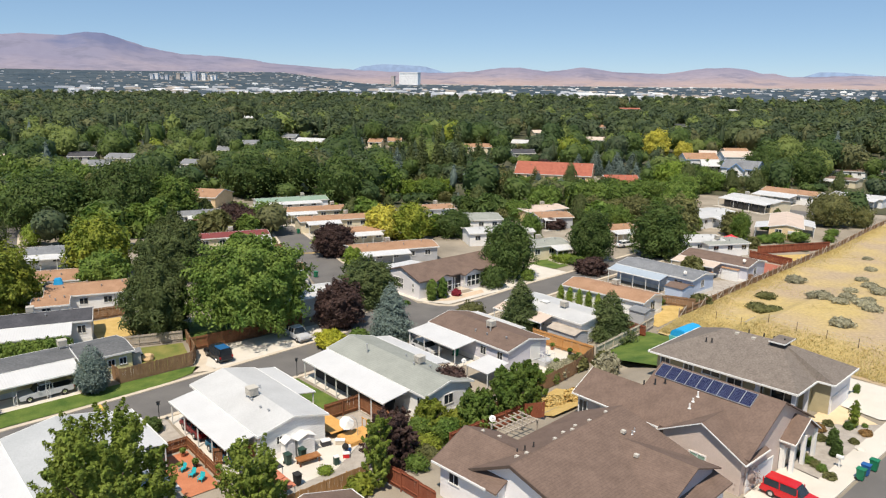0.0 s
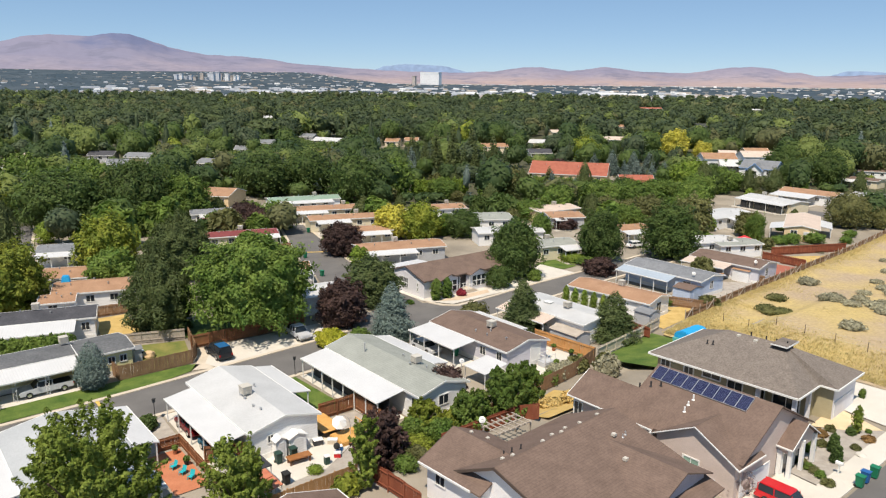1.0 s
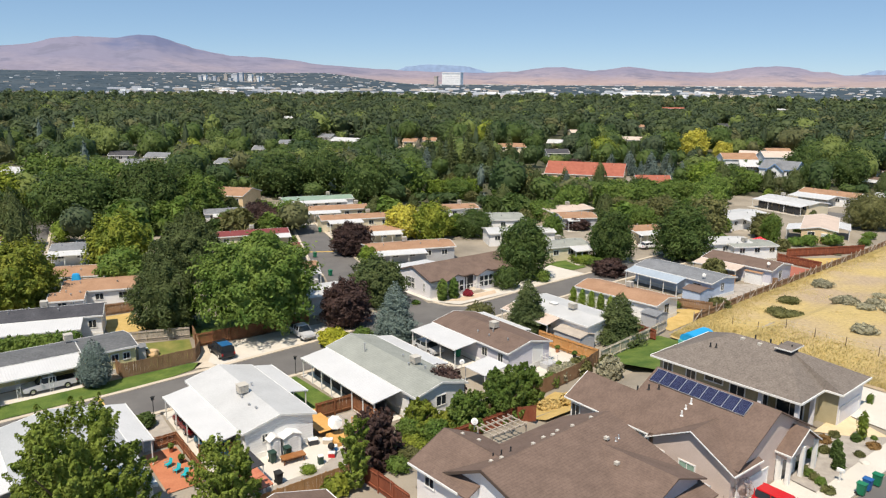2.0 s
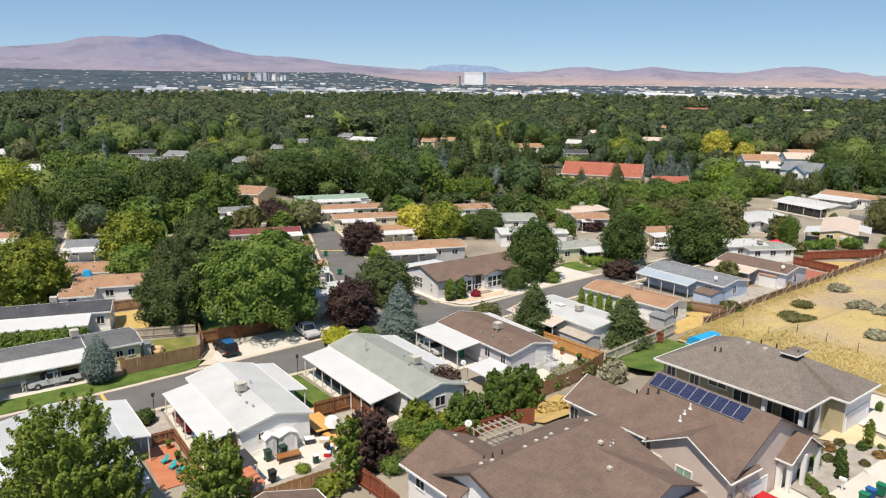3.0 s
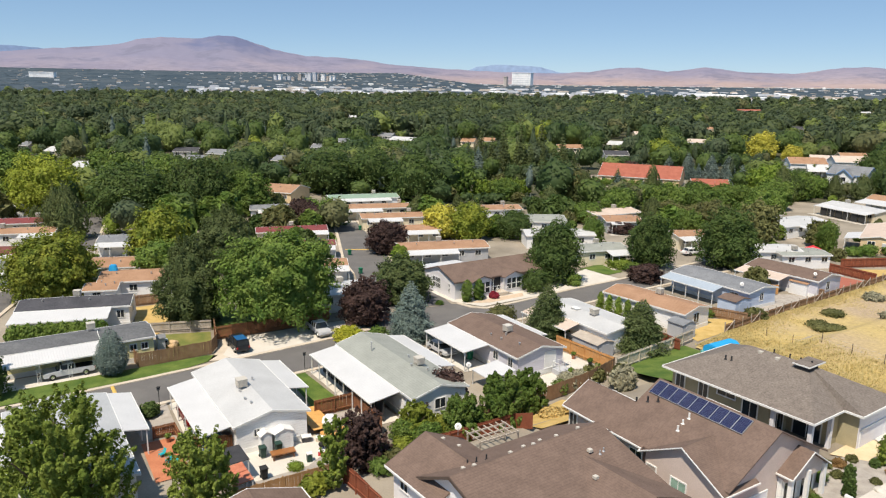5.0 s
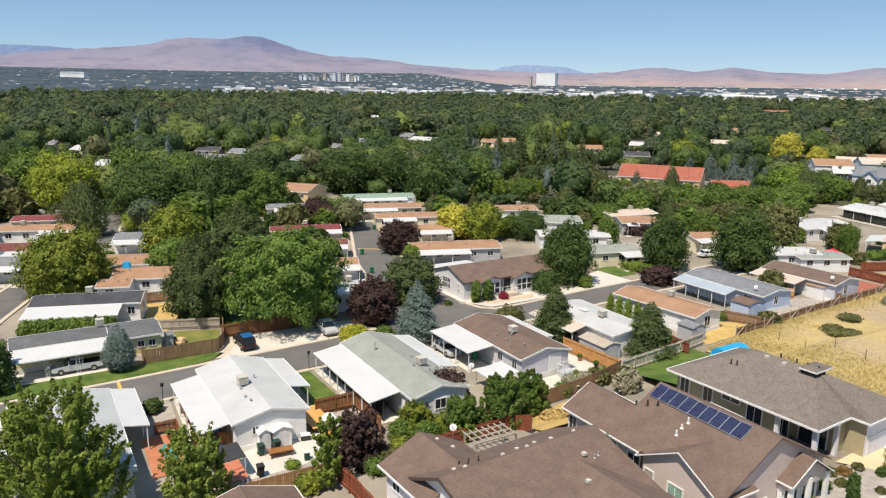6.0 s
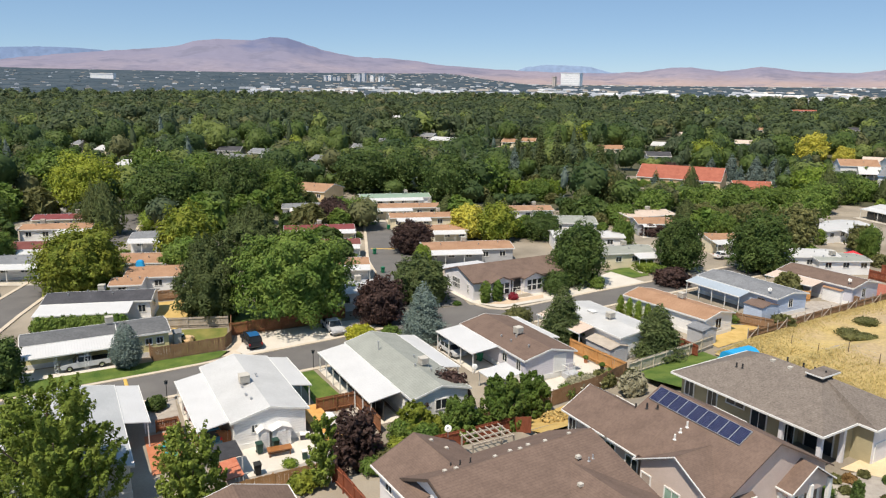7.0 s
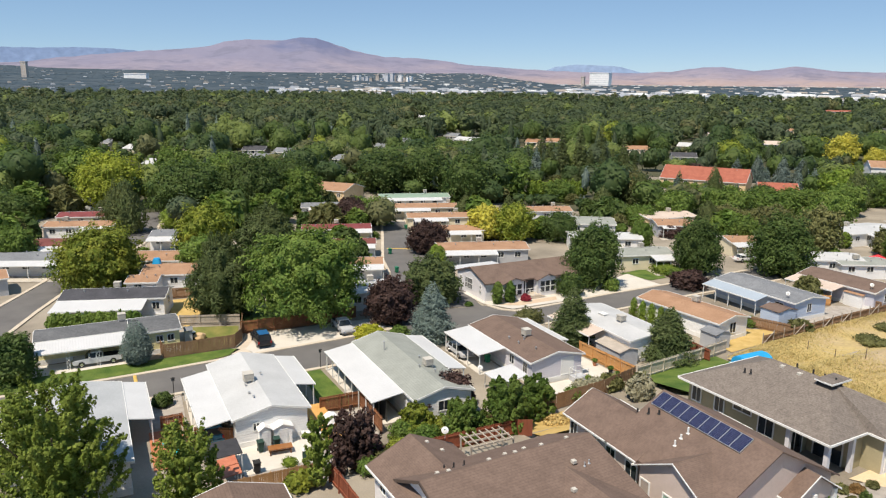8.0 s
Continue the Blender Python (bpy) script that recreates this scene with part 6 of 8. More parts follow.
# brown-roofed house: a long gable, a lower wing to the lane and a cross gable to the street
r1 = frame_uv("stucco_house", "white stucco house with a large brown shingle roof", -32.2, 35.9, 0.0, turn=3.0)
K1 = 0.304
wing(r1, "y", 0.0, 15.0, -5.1, 0.0, 10.2, 4.5, 6.95, 6.95 - K1 * 10.2, STUCCO, BROWNROOF, -0.5, trim=False, ends=(0.55, 0.4))
wing(r1, "x", -7.45, -0.6, -0.75, 3.05, 6.9, 4.62, 6.37, 4.62, STUCCO, BROWNROOF, -0.5, trim=False, ends=(0.5, 0.2))
wing(r1, "x", 2.2, 9.2, 6.8, 10.9, 15.0, 4.75, 6.28, 4.75, SHADESTUCCO, BROWNROOF, 3.4, trim=False, ends=(1.2, 0.5))
DARKTRIM = material("dark_brown_trim", (0.07, 0.05, 0.042), (0.10, 0.075, 0.06), 0.7, 1.0, 12, 0.1)
for x0, z0, x1, z1 in ((-5.1, 4.5, 0.0, 6.95), (0.0, 6.95, 10.2, 6.95 - K1 * 10.2)):
    bm = bmesh.new()
    slab(bm, [(x0, -0.07, z0 - 0.02), (x1, -0.07, z1 - 0.02), (x1, -0.003, z1 - 0.02), (x0, -0.003, z0 - 0.02)], 0.24)
    part("rake_board", bm, DARKTRIM, r1)
bm = bmesh.new()
slab(bm, [(-7.45, -0.84, 4.63), (-1.6, -0.84, 4.63), (-1.6, -0.753, 4.63), (-7.45, -0.753, 4.63)], 0.16)
part("gutter", bm, WHITE, r1)
for ya, za, yb, zb in ((-0.75, 4.62, 3.05, 6.37), (3.05, 6.37, 6.9, 4.62)):
    bm = bmesh.new()
    slab(bm, [(-7.52, ya, za - 0.01), (-7.453, ya, za - 0.01), (-7.453, yb, zb - 0.01), (-7.52, yb, zb - 0.01)], 0.2)
    part("rake_board", bm, DARKTRIM, r1)
for s, z in ((-2.9, 3.7), (-0.2, 3.1)):
    wall_window(r1, "-y", s, 0.55, z, 1.0, 0.8)
wall_window(r1, "-y", 3.6, 0.55, 3.0, 1.5, 1.1)
wall_window(r1, "-y", -5.4, -0.25, 3.6, 1.0, 0.8)
wall_window(r1, "-x", 2.9, -6.95, 3.2, 1.4, 1.2)
for px, py in ((-1.5, 3.6), (-1.2, 4.3), (-1.7, 2.9)):
    roof_pipe(r1, px, py, 6.95 + px * 0.48, 0.4, 0.06, DARK)
for px, py in ((2.7, 12.3), (2.6, 12.8)):
    roof_pipe(r1, px, py, 6.95 - K1 * px, 0.3)
for px, py in ((-0.35, 5.9), (-0.8, 7.6), (-0.35, 8.2), (-0.35, 10.6), (-0.35, 13.0), (-0.9, 9.4), (-0.5, 2.6), (-0.9, 1.9)):
    roof_vent(r1, px, py, 6.95 + px * 0.48)
for px, py in ((4.7, 9.7), (2.3, 11.6)):
    roof_vent(r1, px, py, 6.95 - K1 * px + (0.45 if py < 10 else 0.2), 0.34)
for px, py in ((-6.2, 3.9), (-5.0, 4.6)):
    roof_vent(r1, px, py, 6.37 - (py - 3.05) * 0.455)

# its neighbour with solar panels
r2 = frame_uv("stucco_house", "pinkish stucco house with a brown shingle roof and solar panels", -31, 54.4, 0.0)
K2, Y2 = 0.58, 6.1
Z2 = 4.35 + K2 * Y2
PINK = SIDING["pink"]
wing(r2, "x", -4.2, -0.41, 0.0, Y2, 13.0, 4.35, Z2, 4.35, PINK, BROWNROOF, -0.5, rakes=(False, False))
wing(r2, "x", -0.4, 7.9, 0.2, Y2, 13.0, 4.35 + 0.2 * K2, Z2, 4.35, PINK, BROWNROOF, -0.5, trim=False, rakes=(False, True))
wing(r2, "x", -10.15, -3.9, 0.0, 3.2, 6.5, 4.35, 4.35 + K2 * 3.2, 4.35, PINK, BROWNROOF, -0.5, rakes=(True, False))
wing(r2, "y", -0.35, 3.9, -0.45, 3.8, 7.9, 4.2, 6.42, 4.2, PINK, BROWNROOF, -0.5, rakes=(True, False))
wing(r2, "x", 3.6, 8.9, 6.6, 9.2, 11.8, 4.05, 5.75, 4.05, PINK, BROWNROOF, 3.4, 0.35)
wall_window(r2, "-y", 0.75, 0.045, 2.3, 0.9, 2.0, "door", material("taupe_door_paint", (0.36, 0.30, 0.26), (0.42, 0.36, 0.31), 0.6))
wall_window(r2, "-y", 3.5, 0.045, 2.7, 1.4, 1.2, "window", glassy("pale_blind_glass", (0.22, 0.33, 0.27, 1)))
wall_window(r2, "-y", -9.1, 0.5, 2.9, 0.9, 1.7)
wall_window(r2, "-y", -6.4, 0.5, 3.0, 1.1, 1.5)
wall_window(r2, "-y", -4.0, 0.5, 2.8, 1.1, 1.8)
wall_window(r2, "-y", -1.4, 0.5, 2.5, 1.3, 2.2)
wall_window(r2, "+x", 3.2, 7.5, 1.7, 4.6, 2.2, "door", SIDING["pale"])
part("entry_wall", boxes((6.0, 7.9, 6.9, 11.5, -0.3, 3.5)), WHITE, r2)
wall_window(r2, "+x", 8.0, 7.9, 1.9, 1.6, 2.5, "window", GLASS)
wall_window(r2, "+x", 10.3, 7.9, 1.9, 1.6, 2.5, "window", GLASS)
wall_window(r2, "-y", 7.0, 6.9, 1.9, 1.1, 2.5, "window", GLASS)
for sx, sy in ((8.6, 6.95), (8.6, 9.2), (8.6, 11.45)):
    part("column", boxes((sx - 0.16, sx + 0.16, sy - 0.16, sy + 0.16, -0.3, 4.05)), WHITE, r2)
for px, py, ph in ((-4.3, 3.4, 0.5), (-3.3, 3.7, 0.5), (-2.5, 4.1, 0.35), (1.0, 2.6, 0.45), (0.9, 3.3, 0.35), (1.0, 3.9, 0.5)):
    roof_pipe(r2, px, py, 4.35 + K2 * (py if px > -3.9 else min(py, 6.4 - py)), ph, 0.08, WHITE if px > 0 else DARK)
part("meter_box", boxes((5.2, 5.8, -0.15, 0.048, 1.4, 2.3)), SIDING["grey"], r2)
part("meter_box", boxes((1.7, 2.2, -0.12, 0.048, 1.2, 1.7)), SIDING["grey"], r2)
PANEL = material("solar_cells", (0.012, 0.014, 0.048), (0.018, 0.022, 0.070), 0.2, 3, 20, 0.0, spec=0.35)
ROWY = 4.45
sol = thing("solar_array", Matrix.Translation((*UV(-31, 54.4), 0)) @ pose(0, 0, 0, 0, 0, G) @ pose(-3.85, ROWY, 4.35 + K2 * ROWY + 0.03, math.degrees(math.atan(K2))), "row of dark blue solar panels on a brown roof", "solar panels")
for i in range(9):
    x0 = i * 1.05
    p = part("panel_frame", boxes((x0, x0 + 1.04, 0.02, 0.05, 0.0, 0.14), (x0, x0 + 1.04, 1.57, 1.60, 0.0, 0.14), (x0, x0 + 0.025, 0.05, 1.57, 0.0, 0.14), (x0 + 1.015, x0 + 1.04, 0.05, 1.57, 0.0, 0.14)), METAL, sol)
    cells = part("cell_sheet", boxes((x0 + 0.025, x0 + 1.015, 0.05, 1.57, 0.06, 0.11)), PANEL, p)
    b = bmesh.new()
    for k in range(1, 6):
        xx = x0 + 0.04 + 0.94 * k / 6
        box(b, xx - 0.008, xx + 0.008, 0.05, 1.57, 0.112, 0.116)
    for k in range(1, 10):
        yy = 0.05 + 1.52 * k / 10
        box(b, x0 + 0.04, x0 + 0.98, yy - 0.006, yy + 0.006, 0.112, 0.116)
    part("cell_grid", b, material("cell_lines", (0.10, 0.12, 0.20), (0.13, 0.15, 0.24), 0.4), p)

# taupe hip-roofed house by the dry land
g = frame_uv("stucco_house", "khaki stucco house with a taupe shingle hip roof", -42.1, 69.15, 0.0, turn=2.5)
LG, DG, ZE, ZR = 18.0, 12.1, 4.92, 7.78
XN, YN = 16.3, 5.15
part("wall", boxes((0.6, 11.6, 1.0, DG - 0.6, 0.2, ZE - 0.02), (11.603, 15.7, 4.2, DG - 0.6, 0.2, ZE - 0.02)), SIDING["khaki"], g)
part("garage_wall", boxes((15.703, LG - 0.5, YN + 0.5, DG - 0.6, 0.0, ZE - 0.02)), SIDING["khaki"], g)
part("garage_front", boxes((LG - 0.497, LG - 0.44, YN + 0.5, DG - 0.6, 0.0, ZE - 0.02)), SIDING["pale"], g)
HY = DG / 2
ra, rb = (HY, HY, ZR), (LG - 6.0, HY, ZR)
for ring in (((0, 0, ZE), (XN, 0, ZE), rb, ra), ((0, DG, ZE), (LG, DG, ZE), rb, ra), ((0, 0, ZE), (0, DG, ZE), ra), ((XN, 0, ZE), (XN, YN, ZE), rb), ((LG, YN, ZE), (LG, DG, ZE), rb), ((XN, YN, ZE), (LG, YN, ZE), rb)):
    b = bmesh.new()
    slab(b, ring, 0.13)
    part("roof_slope", b, TAUPEROOF, g)
for gx0, gx1, gy0, gy1 in ((0, XN, -0.1, -0.003), (-0.1, -0.003, 0, DG), (XN + 0.003, XN + 0.1, 0, YN - 0.1), (XN + 0.1, LG, YN - 0.1, YN - 0.003), (LG + 0.003, LG + 0.1, YN, DG)):
    part("gutter", boxes((gx0, gx1, gy0, gy1, ZE - 0.18, ZE + 0.01)), WHITE, g)


def hip_z(x, y):
    """Height of the hip roof's shingles over a place of its plan."""
    k = (ZR - ZE) / HY
    return ZE + min(k * y, k * (DG - y), k * x, (ZR - ZE) / 6.0 * (LG - x), ZR - ZE)


for s, w_, zc, hh in ((1.6, 1.0, 3.5, 1.5), (4.4, 1.0, 3.5, 1.5), (7.0, 1.9, 4.1, 0.6), (9.6, 1.5, 3.4, 1.6)):
    wall_window(g, "-y", s, 1.0, zc, w_, hh)
wall_window(g, "-y", 13.6, 4.2, 2.4, 2.6, 2.3)
wall_window(g, "+x", 2.4, 11.6, 2.4, 2.0, 2.3)
wall_window(g, "+x", 8.4, LG - 0.44, 2.0, 4.6, 2.3, "door", SIDING["pale"])
for cx_, cy_ in ((15.8, 0.6), (15.8, 4.0), (12.2, 0.6)):
    part("column", boxes((cx_ - 0.19, cx_ + 0.19, cy_ - 0.19, cy_ + 0.19, 0, ZE - 0.15)), SIDING["pale"], g)
part("porch_floor", boxes((11.61, 16.0, 0.4, 4.19, 0.2, 1.05)), CONCRETE, g)
dx0, dy0 = 11.1, 4.95
dz = hip_z(dx0 + 0.8, dy0 + 0.9) - 0.22
b = bmesh.new()
slab(b, [(dx0, dy0, dz + 0.42), (dx0 + 1.7, dy0, dz + 0.42), (dx0 + 1.7, dy0 + 2.8, dz + 0.45), (dx0, dy0 + 2.8, dz + 0.45)], 0.1)
dv = part("roof_dormer", b, TAUPEROOF, g)
part("vent_face", boxes((dx0 + 0.15, dx0 + 1.55, dy0 + 0.12, dy0 + 0.18, dz - 0.6, dz + 0.31)), DARK, dv)
part("vent_face", boxes((dx0 + 1.5, dx0 + 1.56, dy0 + 0.19, dy0 + 1.7, dz - 0.6, dz + 0.31)), DARK, dv)
part("trim", boxes((dx0, dx0 + 1.7, dy0 - 0.04, dy0 - 0.003, dz + 0.3, dz + 0.43)), WHITE, dv)
part("trim", boxes((dx0 + 1.703, dx0 + 1.74, dy0, dy0 + 2.8, dz + 0.3, dz + 0.45)), WHITE, dv)
for px, py in ((5.0, 3.4), (5.6, 3.5), (8.4, 6.3), (10.0, 6.4), (11.0, 6.6), (12.2, 6.4), (12.7, 6.5)):
    roof_pipe(g, px, py, hip_z(px, py), 0.45, 0.08, DARK)
for px, py in ((7.4, 5.6), (9.3, 5.5)):
    roof_vent(g, px, py, hip_z(px, py), 0.4)


# ---- fences ----
def fence(pts, h, mat, label, rail=False, name="fence"):
    """Boards between posts along plan points, following the ground."""
    f = thing(name, pose(*pts[0], height(*pts[0])), label, "fence")
    base = height(*pts[0])
    R = random.Random(int(pts[0][0] * 10))
    for (xa, ya), (xb, yb) in zip(pts, pts[1:]):
        L = math.hypot(xb - xa, yb - ya)
        n = max(1, round(L / 2.4))
        ang = math.atan2(yb - ya, xb - xa)
        for i in range(n):
            s0, s1 = L * i / n, L * (i + 1) / n
            px, py = xa + math.cos(ang) * s0, ya + math.sin(ang) * s0
            qx, qy = xa + math.cos(ang) * s1, ya + math.sin(ang) * s1
            z0, z1 = height(px, py) - base, height(qx, qy) - base
            m = pose(px - pts[0][0], py - pts[0][1], z0, 0, 0, math.degrees(ang))
            b = bmesh.new()
            box(b, -0.05, 0.05, -0.05, 0.05, -0.3, h + (0.4 if rail else 0.05), m)
            part("post", b, GREYFENCE if rail else mat, f)
            if rail and i % 3 == 0 and n > 2:
                b = bmesh.new()
                tube(b, m @ Vector((0.1, -0.06, 0.2)), m @ Vector((s1 - s0 - 0.1, -0.06, h + 0.25)), 0.05, 0.05, 5)
                part("brace", b, GREYFENCE, f)
            w = s1 - s0
            k = max(1, int(w / 0.15))
            if math.hypot(px, py) > 140 or s0 > 42:
                # too far off to pick the boards apart
                b = bmesh.new()
                for j in range(k):
                    dz = (z1 - z0) * (j + 0.5) / k
                    box(b, w * j / k + 0.006, w * (j + 1) / k - 0.006, 0.052 + 0.01 * (j % 2), 0.075 + 0.01 * (j % 2), 0.04 + dz, h + dz + R.uniform(-0.02, 0.02), m)
                tagged(part("boarding", b, mat, f), kind="stuff")
            else:
                b = bmesh.new()
                box(b, 0.006, w / k - 0.006, 0.052, 0.075, 0.04, h)
                board = part("board", b, mat, f)
                for j in range(k):
                    ob = board if j == 0 else new("board", board.data)
                    ob.parent = f
                    ob.matrix_basis = m @ pose(w * j / k, 0.01 * (j % 2), (z1 - z0) * (j + 0.5) / k + R.uniform(-0.02, 0.02), R.uniform(-0.8, 0.8), R.uniform(-0.5, 0.5))
            if abs(z1 - z0) < 0.2:
                for zz in (0.35, h - 0.25):
                    b = bmesh.new()
                    box(b, 0.05, w - 0.05, -0.02, 0.05, zz, zz + 0.09, m)
                    part("rail", b, mat, f)
    return f


FL = [UV(-49.8, 75.5), UV(-51.6, 84), UV(-54.1, 96), UV(-55.6, 114), UV(-56.9, 137), UV(-58.7, 168), UV(-60.4, 186), UV(-65.5, 250)]
fence([UV(-51.8, 72.6), UV(-53.2, 84), UV(-54.2, 89.5)], 1.8, material("pale_weathered_wood", (0.50, 0.45, 0.37), (0.62, 0.56, 0.47), 0.9, 1.2, 14, 0.3, island=0.25), "pale weathered board fence beside a green lawn")
fence(FL[2:], 1.25, BROWNFENCE, "brown post and board fence along dry land", True)
fence([UV(-61.6, 71.7), UV(-52.0, 72.4)], 1.8, TANFENCE, "golden cedar board fence behind a patio")
fence([UV(-52.0, 72.4), UV(-50.4, 66.5), UV(-49.6, 60), UV(-48.8, 53.8), UV(-47.6, 47)], 1.8, BROWNFENCE, "brown board fence between garden and raised lot")
fence([UV(-59.0, 36.9), UV(-58.9, 41.2), UV(-52.2, 41.0)], 1.8, FENCEWOOD, "reddish brown board fence round a strip of lawn")
fence([UV(-46.2, 33.2), UV(-46.4, 24.5)], 1.9, material("honey_fence_wood", (0.34, 0.19, 0.085), (0.45, 0.27, 0.13), 0.85, 1.2, 14, 0.3, island=0.3), "honey brown board fence behind a gravel bed")
fence([UV(-43.5, 33.0), UV(-37.5, 33.4)], 1.8, REDFENCE, "red-stained board fence beside a white stucco house")
fence([UV(-45.6, 52.2), UV(-42.7, 52.1)], 1.7, REDFENCE, "red-stained board fence beside a pergola")
fence([UV(-46.0, 42.5), UV(-45.6, 52.2)], 1.7, REDFENCE, "red-brown board fence under garden trees")
fence([UV(-90.7, 35.3), UV(-84.4, 33.9), UV(-82.3, 32.6), UV(-82.2, 24.1), UV(-84.7, 23.9)], 1.8, BROWNFENCE, "brown board fence round a small lawn")
fence([UV(-94.2, 27.4), UV(-91.4, 35.1)], 1.5, GREYFENCE, "weathered grey board fence")
fence([UV(-87.2, 34.4), UV(-86.6, 43.5), UV(-87.4, 51)], 1.8, FENCEWOOD, "reddish brown board fence beside a driveway")
fence([UV(-108.4, 26.5), UV(-107.6, 32.5), UV(-97, 32.2)], 1.7, BROWNFENCE, "brown board fence behind a dry yard")
fence([UV(-57.2, 84.9), UV(-52.4, 84.6)], 1.7, REDFENCE, "red-stained board fence beside a dry yard")
fence([UV(-60.4, 100.3), UV(-55.2, 102.6)], 1.6, BROWNFENCE, "dark brown board fence beside a dry yard")
fence([UV(-61.0, 124.3), UV(-56.6, 124.6)], 1.6, BROWNFENCE, "dark brown board fence beside a gravel yard")
fence([UV(-67.0, 148.0), UV(-59.2, 165.0)], 1.8, REDFENCE, "red-stained board fence below a tan house")
fence([UV(-66.3, 143.0), UV(-57.6, 142.6)], 1.7, REDFENCE, "red-stained board fence round a dry yard")
fence([UV(-64.5, 117), UV(-62.0, 120.5)], 1.7, TANFENCE, "golden board fence beside a blue home")
fence([UV(-62.4, 21.8), UV(-62.4, 23.8), UV(-53.6, 23.6)], 1.3, FENCEWOOD, "low reddish fence round a tiled patio")
fence([UV(-57.8, 24.4), UV(-56.2, 27.6)], 1.7, FENCEWOOD, "reddish wooden gate beside a carport")


# ---- yards ----
def uvpatch(name, pts, mat, lift, label, category="ground", thick=0.0):
    return patch(name, [UV(*p) for p in pts], mat, lift, label, category, "structure", thick)


uvpatch("lawn", ((-81.9, 4), (-78.1, 4), (-78.5, 20), (-78.9, 28), (-79.9, 31.6), (-81.4, 33.2), (-82.1, 32), (-82.1, 23)), LAWN, 0.03, "green lawn strip along the kerb", "lawn")
uvpatch("lawn", ((-71.2, 38.2), (-71.4, 40.4), (-59.2, 40.9), (-59.2, 37.4)), LAWN, 0.03, "narrow green lawn between two homes", "lawn")
uvpatch("path", ((-70.9, 24.9), (-70.9, 27.2), (-55, 27.2), (-55, 24.3)), CONCRETE, 0.02, "pale concrete carport floor", "paving")
uvpatch("path", ((-71.6, 41.0), (-71.6, 44.0), (-54, 44.2), (-54, 41.2)), CONCRETE, 0.02, "pale concrete porch floor", "paving")
uvpatch("path", ((-84.0, 4), (-81.95, 4), (-81.95, 19.8), (-85.5, 20), (-85.5, 4)), CONCRETE, 0.018, "pale concrete carport floor", "paving")
uvpatch("driveway", ((-79.2, 34.4), (-81.2, 33.8), (-86.2, 36.6), (-86.4, 43), (-86.0, 52.5), (-82.6, 54), (-80.2, 51.5), (-79.8, 44)), CONCRETE, 0.035, "wide pale concrete driveway", "driveway")
uvpatch("verge", ((-82.3, 33.2), (-80.0, 31.6), (-79.1, 34.2), (-81.0, 34.0), (-86.4, 36.4), (-86.9, 35)), KERB, 0.03, "paved verge beside the driveway", "paving")
uvpatch("patio", ((-55.6, 27.4), (-55.2, 36.8), (-52.6, 36.6), (-50.2, 32.6), (-50.0, 27.4)), CONCRETE, 0.03, "pale concrete patio behind a white home", "patio")
uvpatch("gravel_bed", ((-50.0, 26), (-50.2, 32.6), (-52.6, 36.8), (-58.6, 37.0), (-58.6, 41), (-52, 40.8), (-46.6, 33.5), (-46.8, 25)), GRAVEL, 0.02, "grey-brown gravel bed", "gravel")
uvpatch("patio", ((-62, 20.6), (-62, 23.6), (-54.2, 23.4), (-54.2, 20.4)), material("terracotta_tile", (0.42, 0.15, 0.075), (0.52, 0.21, 0.11), 0.8, 1.0, 12, 0.2), 0.035, "terracotta tiled patio", "patio")
uvpatch("gravel_bed", ((-70, 20.8), (-70, 24.6), (-62.6, 24.2), (-62.6, 20.8)), GRAVEL, 0.02, "grey-brown gravel garden", "gravel")
uvpatch("patio", ((-61.2, 68.0), (-61.6, 71.4), (-53.2, 72.0), (-51.4, 65.5), (-50.6, 60.6), (-55.4, 60.6), (-55.6, 68.2)), CONCRETE, 0.03, "pale concrete patio beside a lilac home", "patio")
uvpatch("path", ((-70.2, 56.9), (-70.2, 60.3), (-61.0, 60.3), (-61.0, 56.9)), CONCRETE, 0.025, "pale concrete porch floor", "paving")
uvpatch("pavement", ((-81.4, 74), (-85.8, 71.2), (-92.6, 71.2), (-92.6, 73), (-87.2, 74.4), (-86, 82), (-86.4, 92), (-86.4, 104.4), (-82.0, 104.8), (-81.6, 92)), CONCRETE, 0.04, "pale concrete front yard at a corner house", "pavement")
uvpatch("driveway", ((-86.4, 92.4), (-90.8, 104.2), (-84.2, 104.5), (-83.8, 93)), CONCRETE, 0.05, "pale concrete driveway", "driveway")
uvpatch("gravel_bed", ((-84.2, 72.8), (-84.2, 84), (-82.6, 83), (-82.4, 76)), material("tan_gravel", (0.52, 0.40, 0.29), (0.62, 0.49, 0.36), 0.95, 1.2, 26, 0.5), 0.055, "tan gravel beds in a front yard", "gravel")
uvpatch("lawn", ((-91.4, 103), (-92.6, 110), (-85.8, 109), (-85.6, 105)), LAWN, 0.03, "patch of green lawn", "lawn")
uvpatch("lawn", ((-93.0, 28.2), (-90.8, 34.8), (-84.9, 33.4), (-82.6, 32), (-82.6, 24.6), (-83.6, 27.6)), OLIVE, 0.02, "patchy small lawn behind a fence", "lawn")
uvpatch("dry_yard", ((-107.6, 27.6), (-107.4, 32), (-97.2, 32), (-93.2, 28.2), (-97, 26.4)), DRYLAWN, 0.02, "dry straw-coloured yard", "ground")
uvpatch("lawn", ((-91, 35.6), (-87.4, 34.8), (-87, 50), (-97, 50), (-99, 34)), LAWN, 0.015, "shaded green lawn under trees", "lawn")
uvpatch("dry_yard", ((-62.4, 92), (-60.8, 97), (-57.4, 103.2), (-54.4, 97), (-53.8, 90)), DRYLAWN, 0.02, "dry straw-coloured yard", "ground")
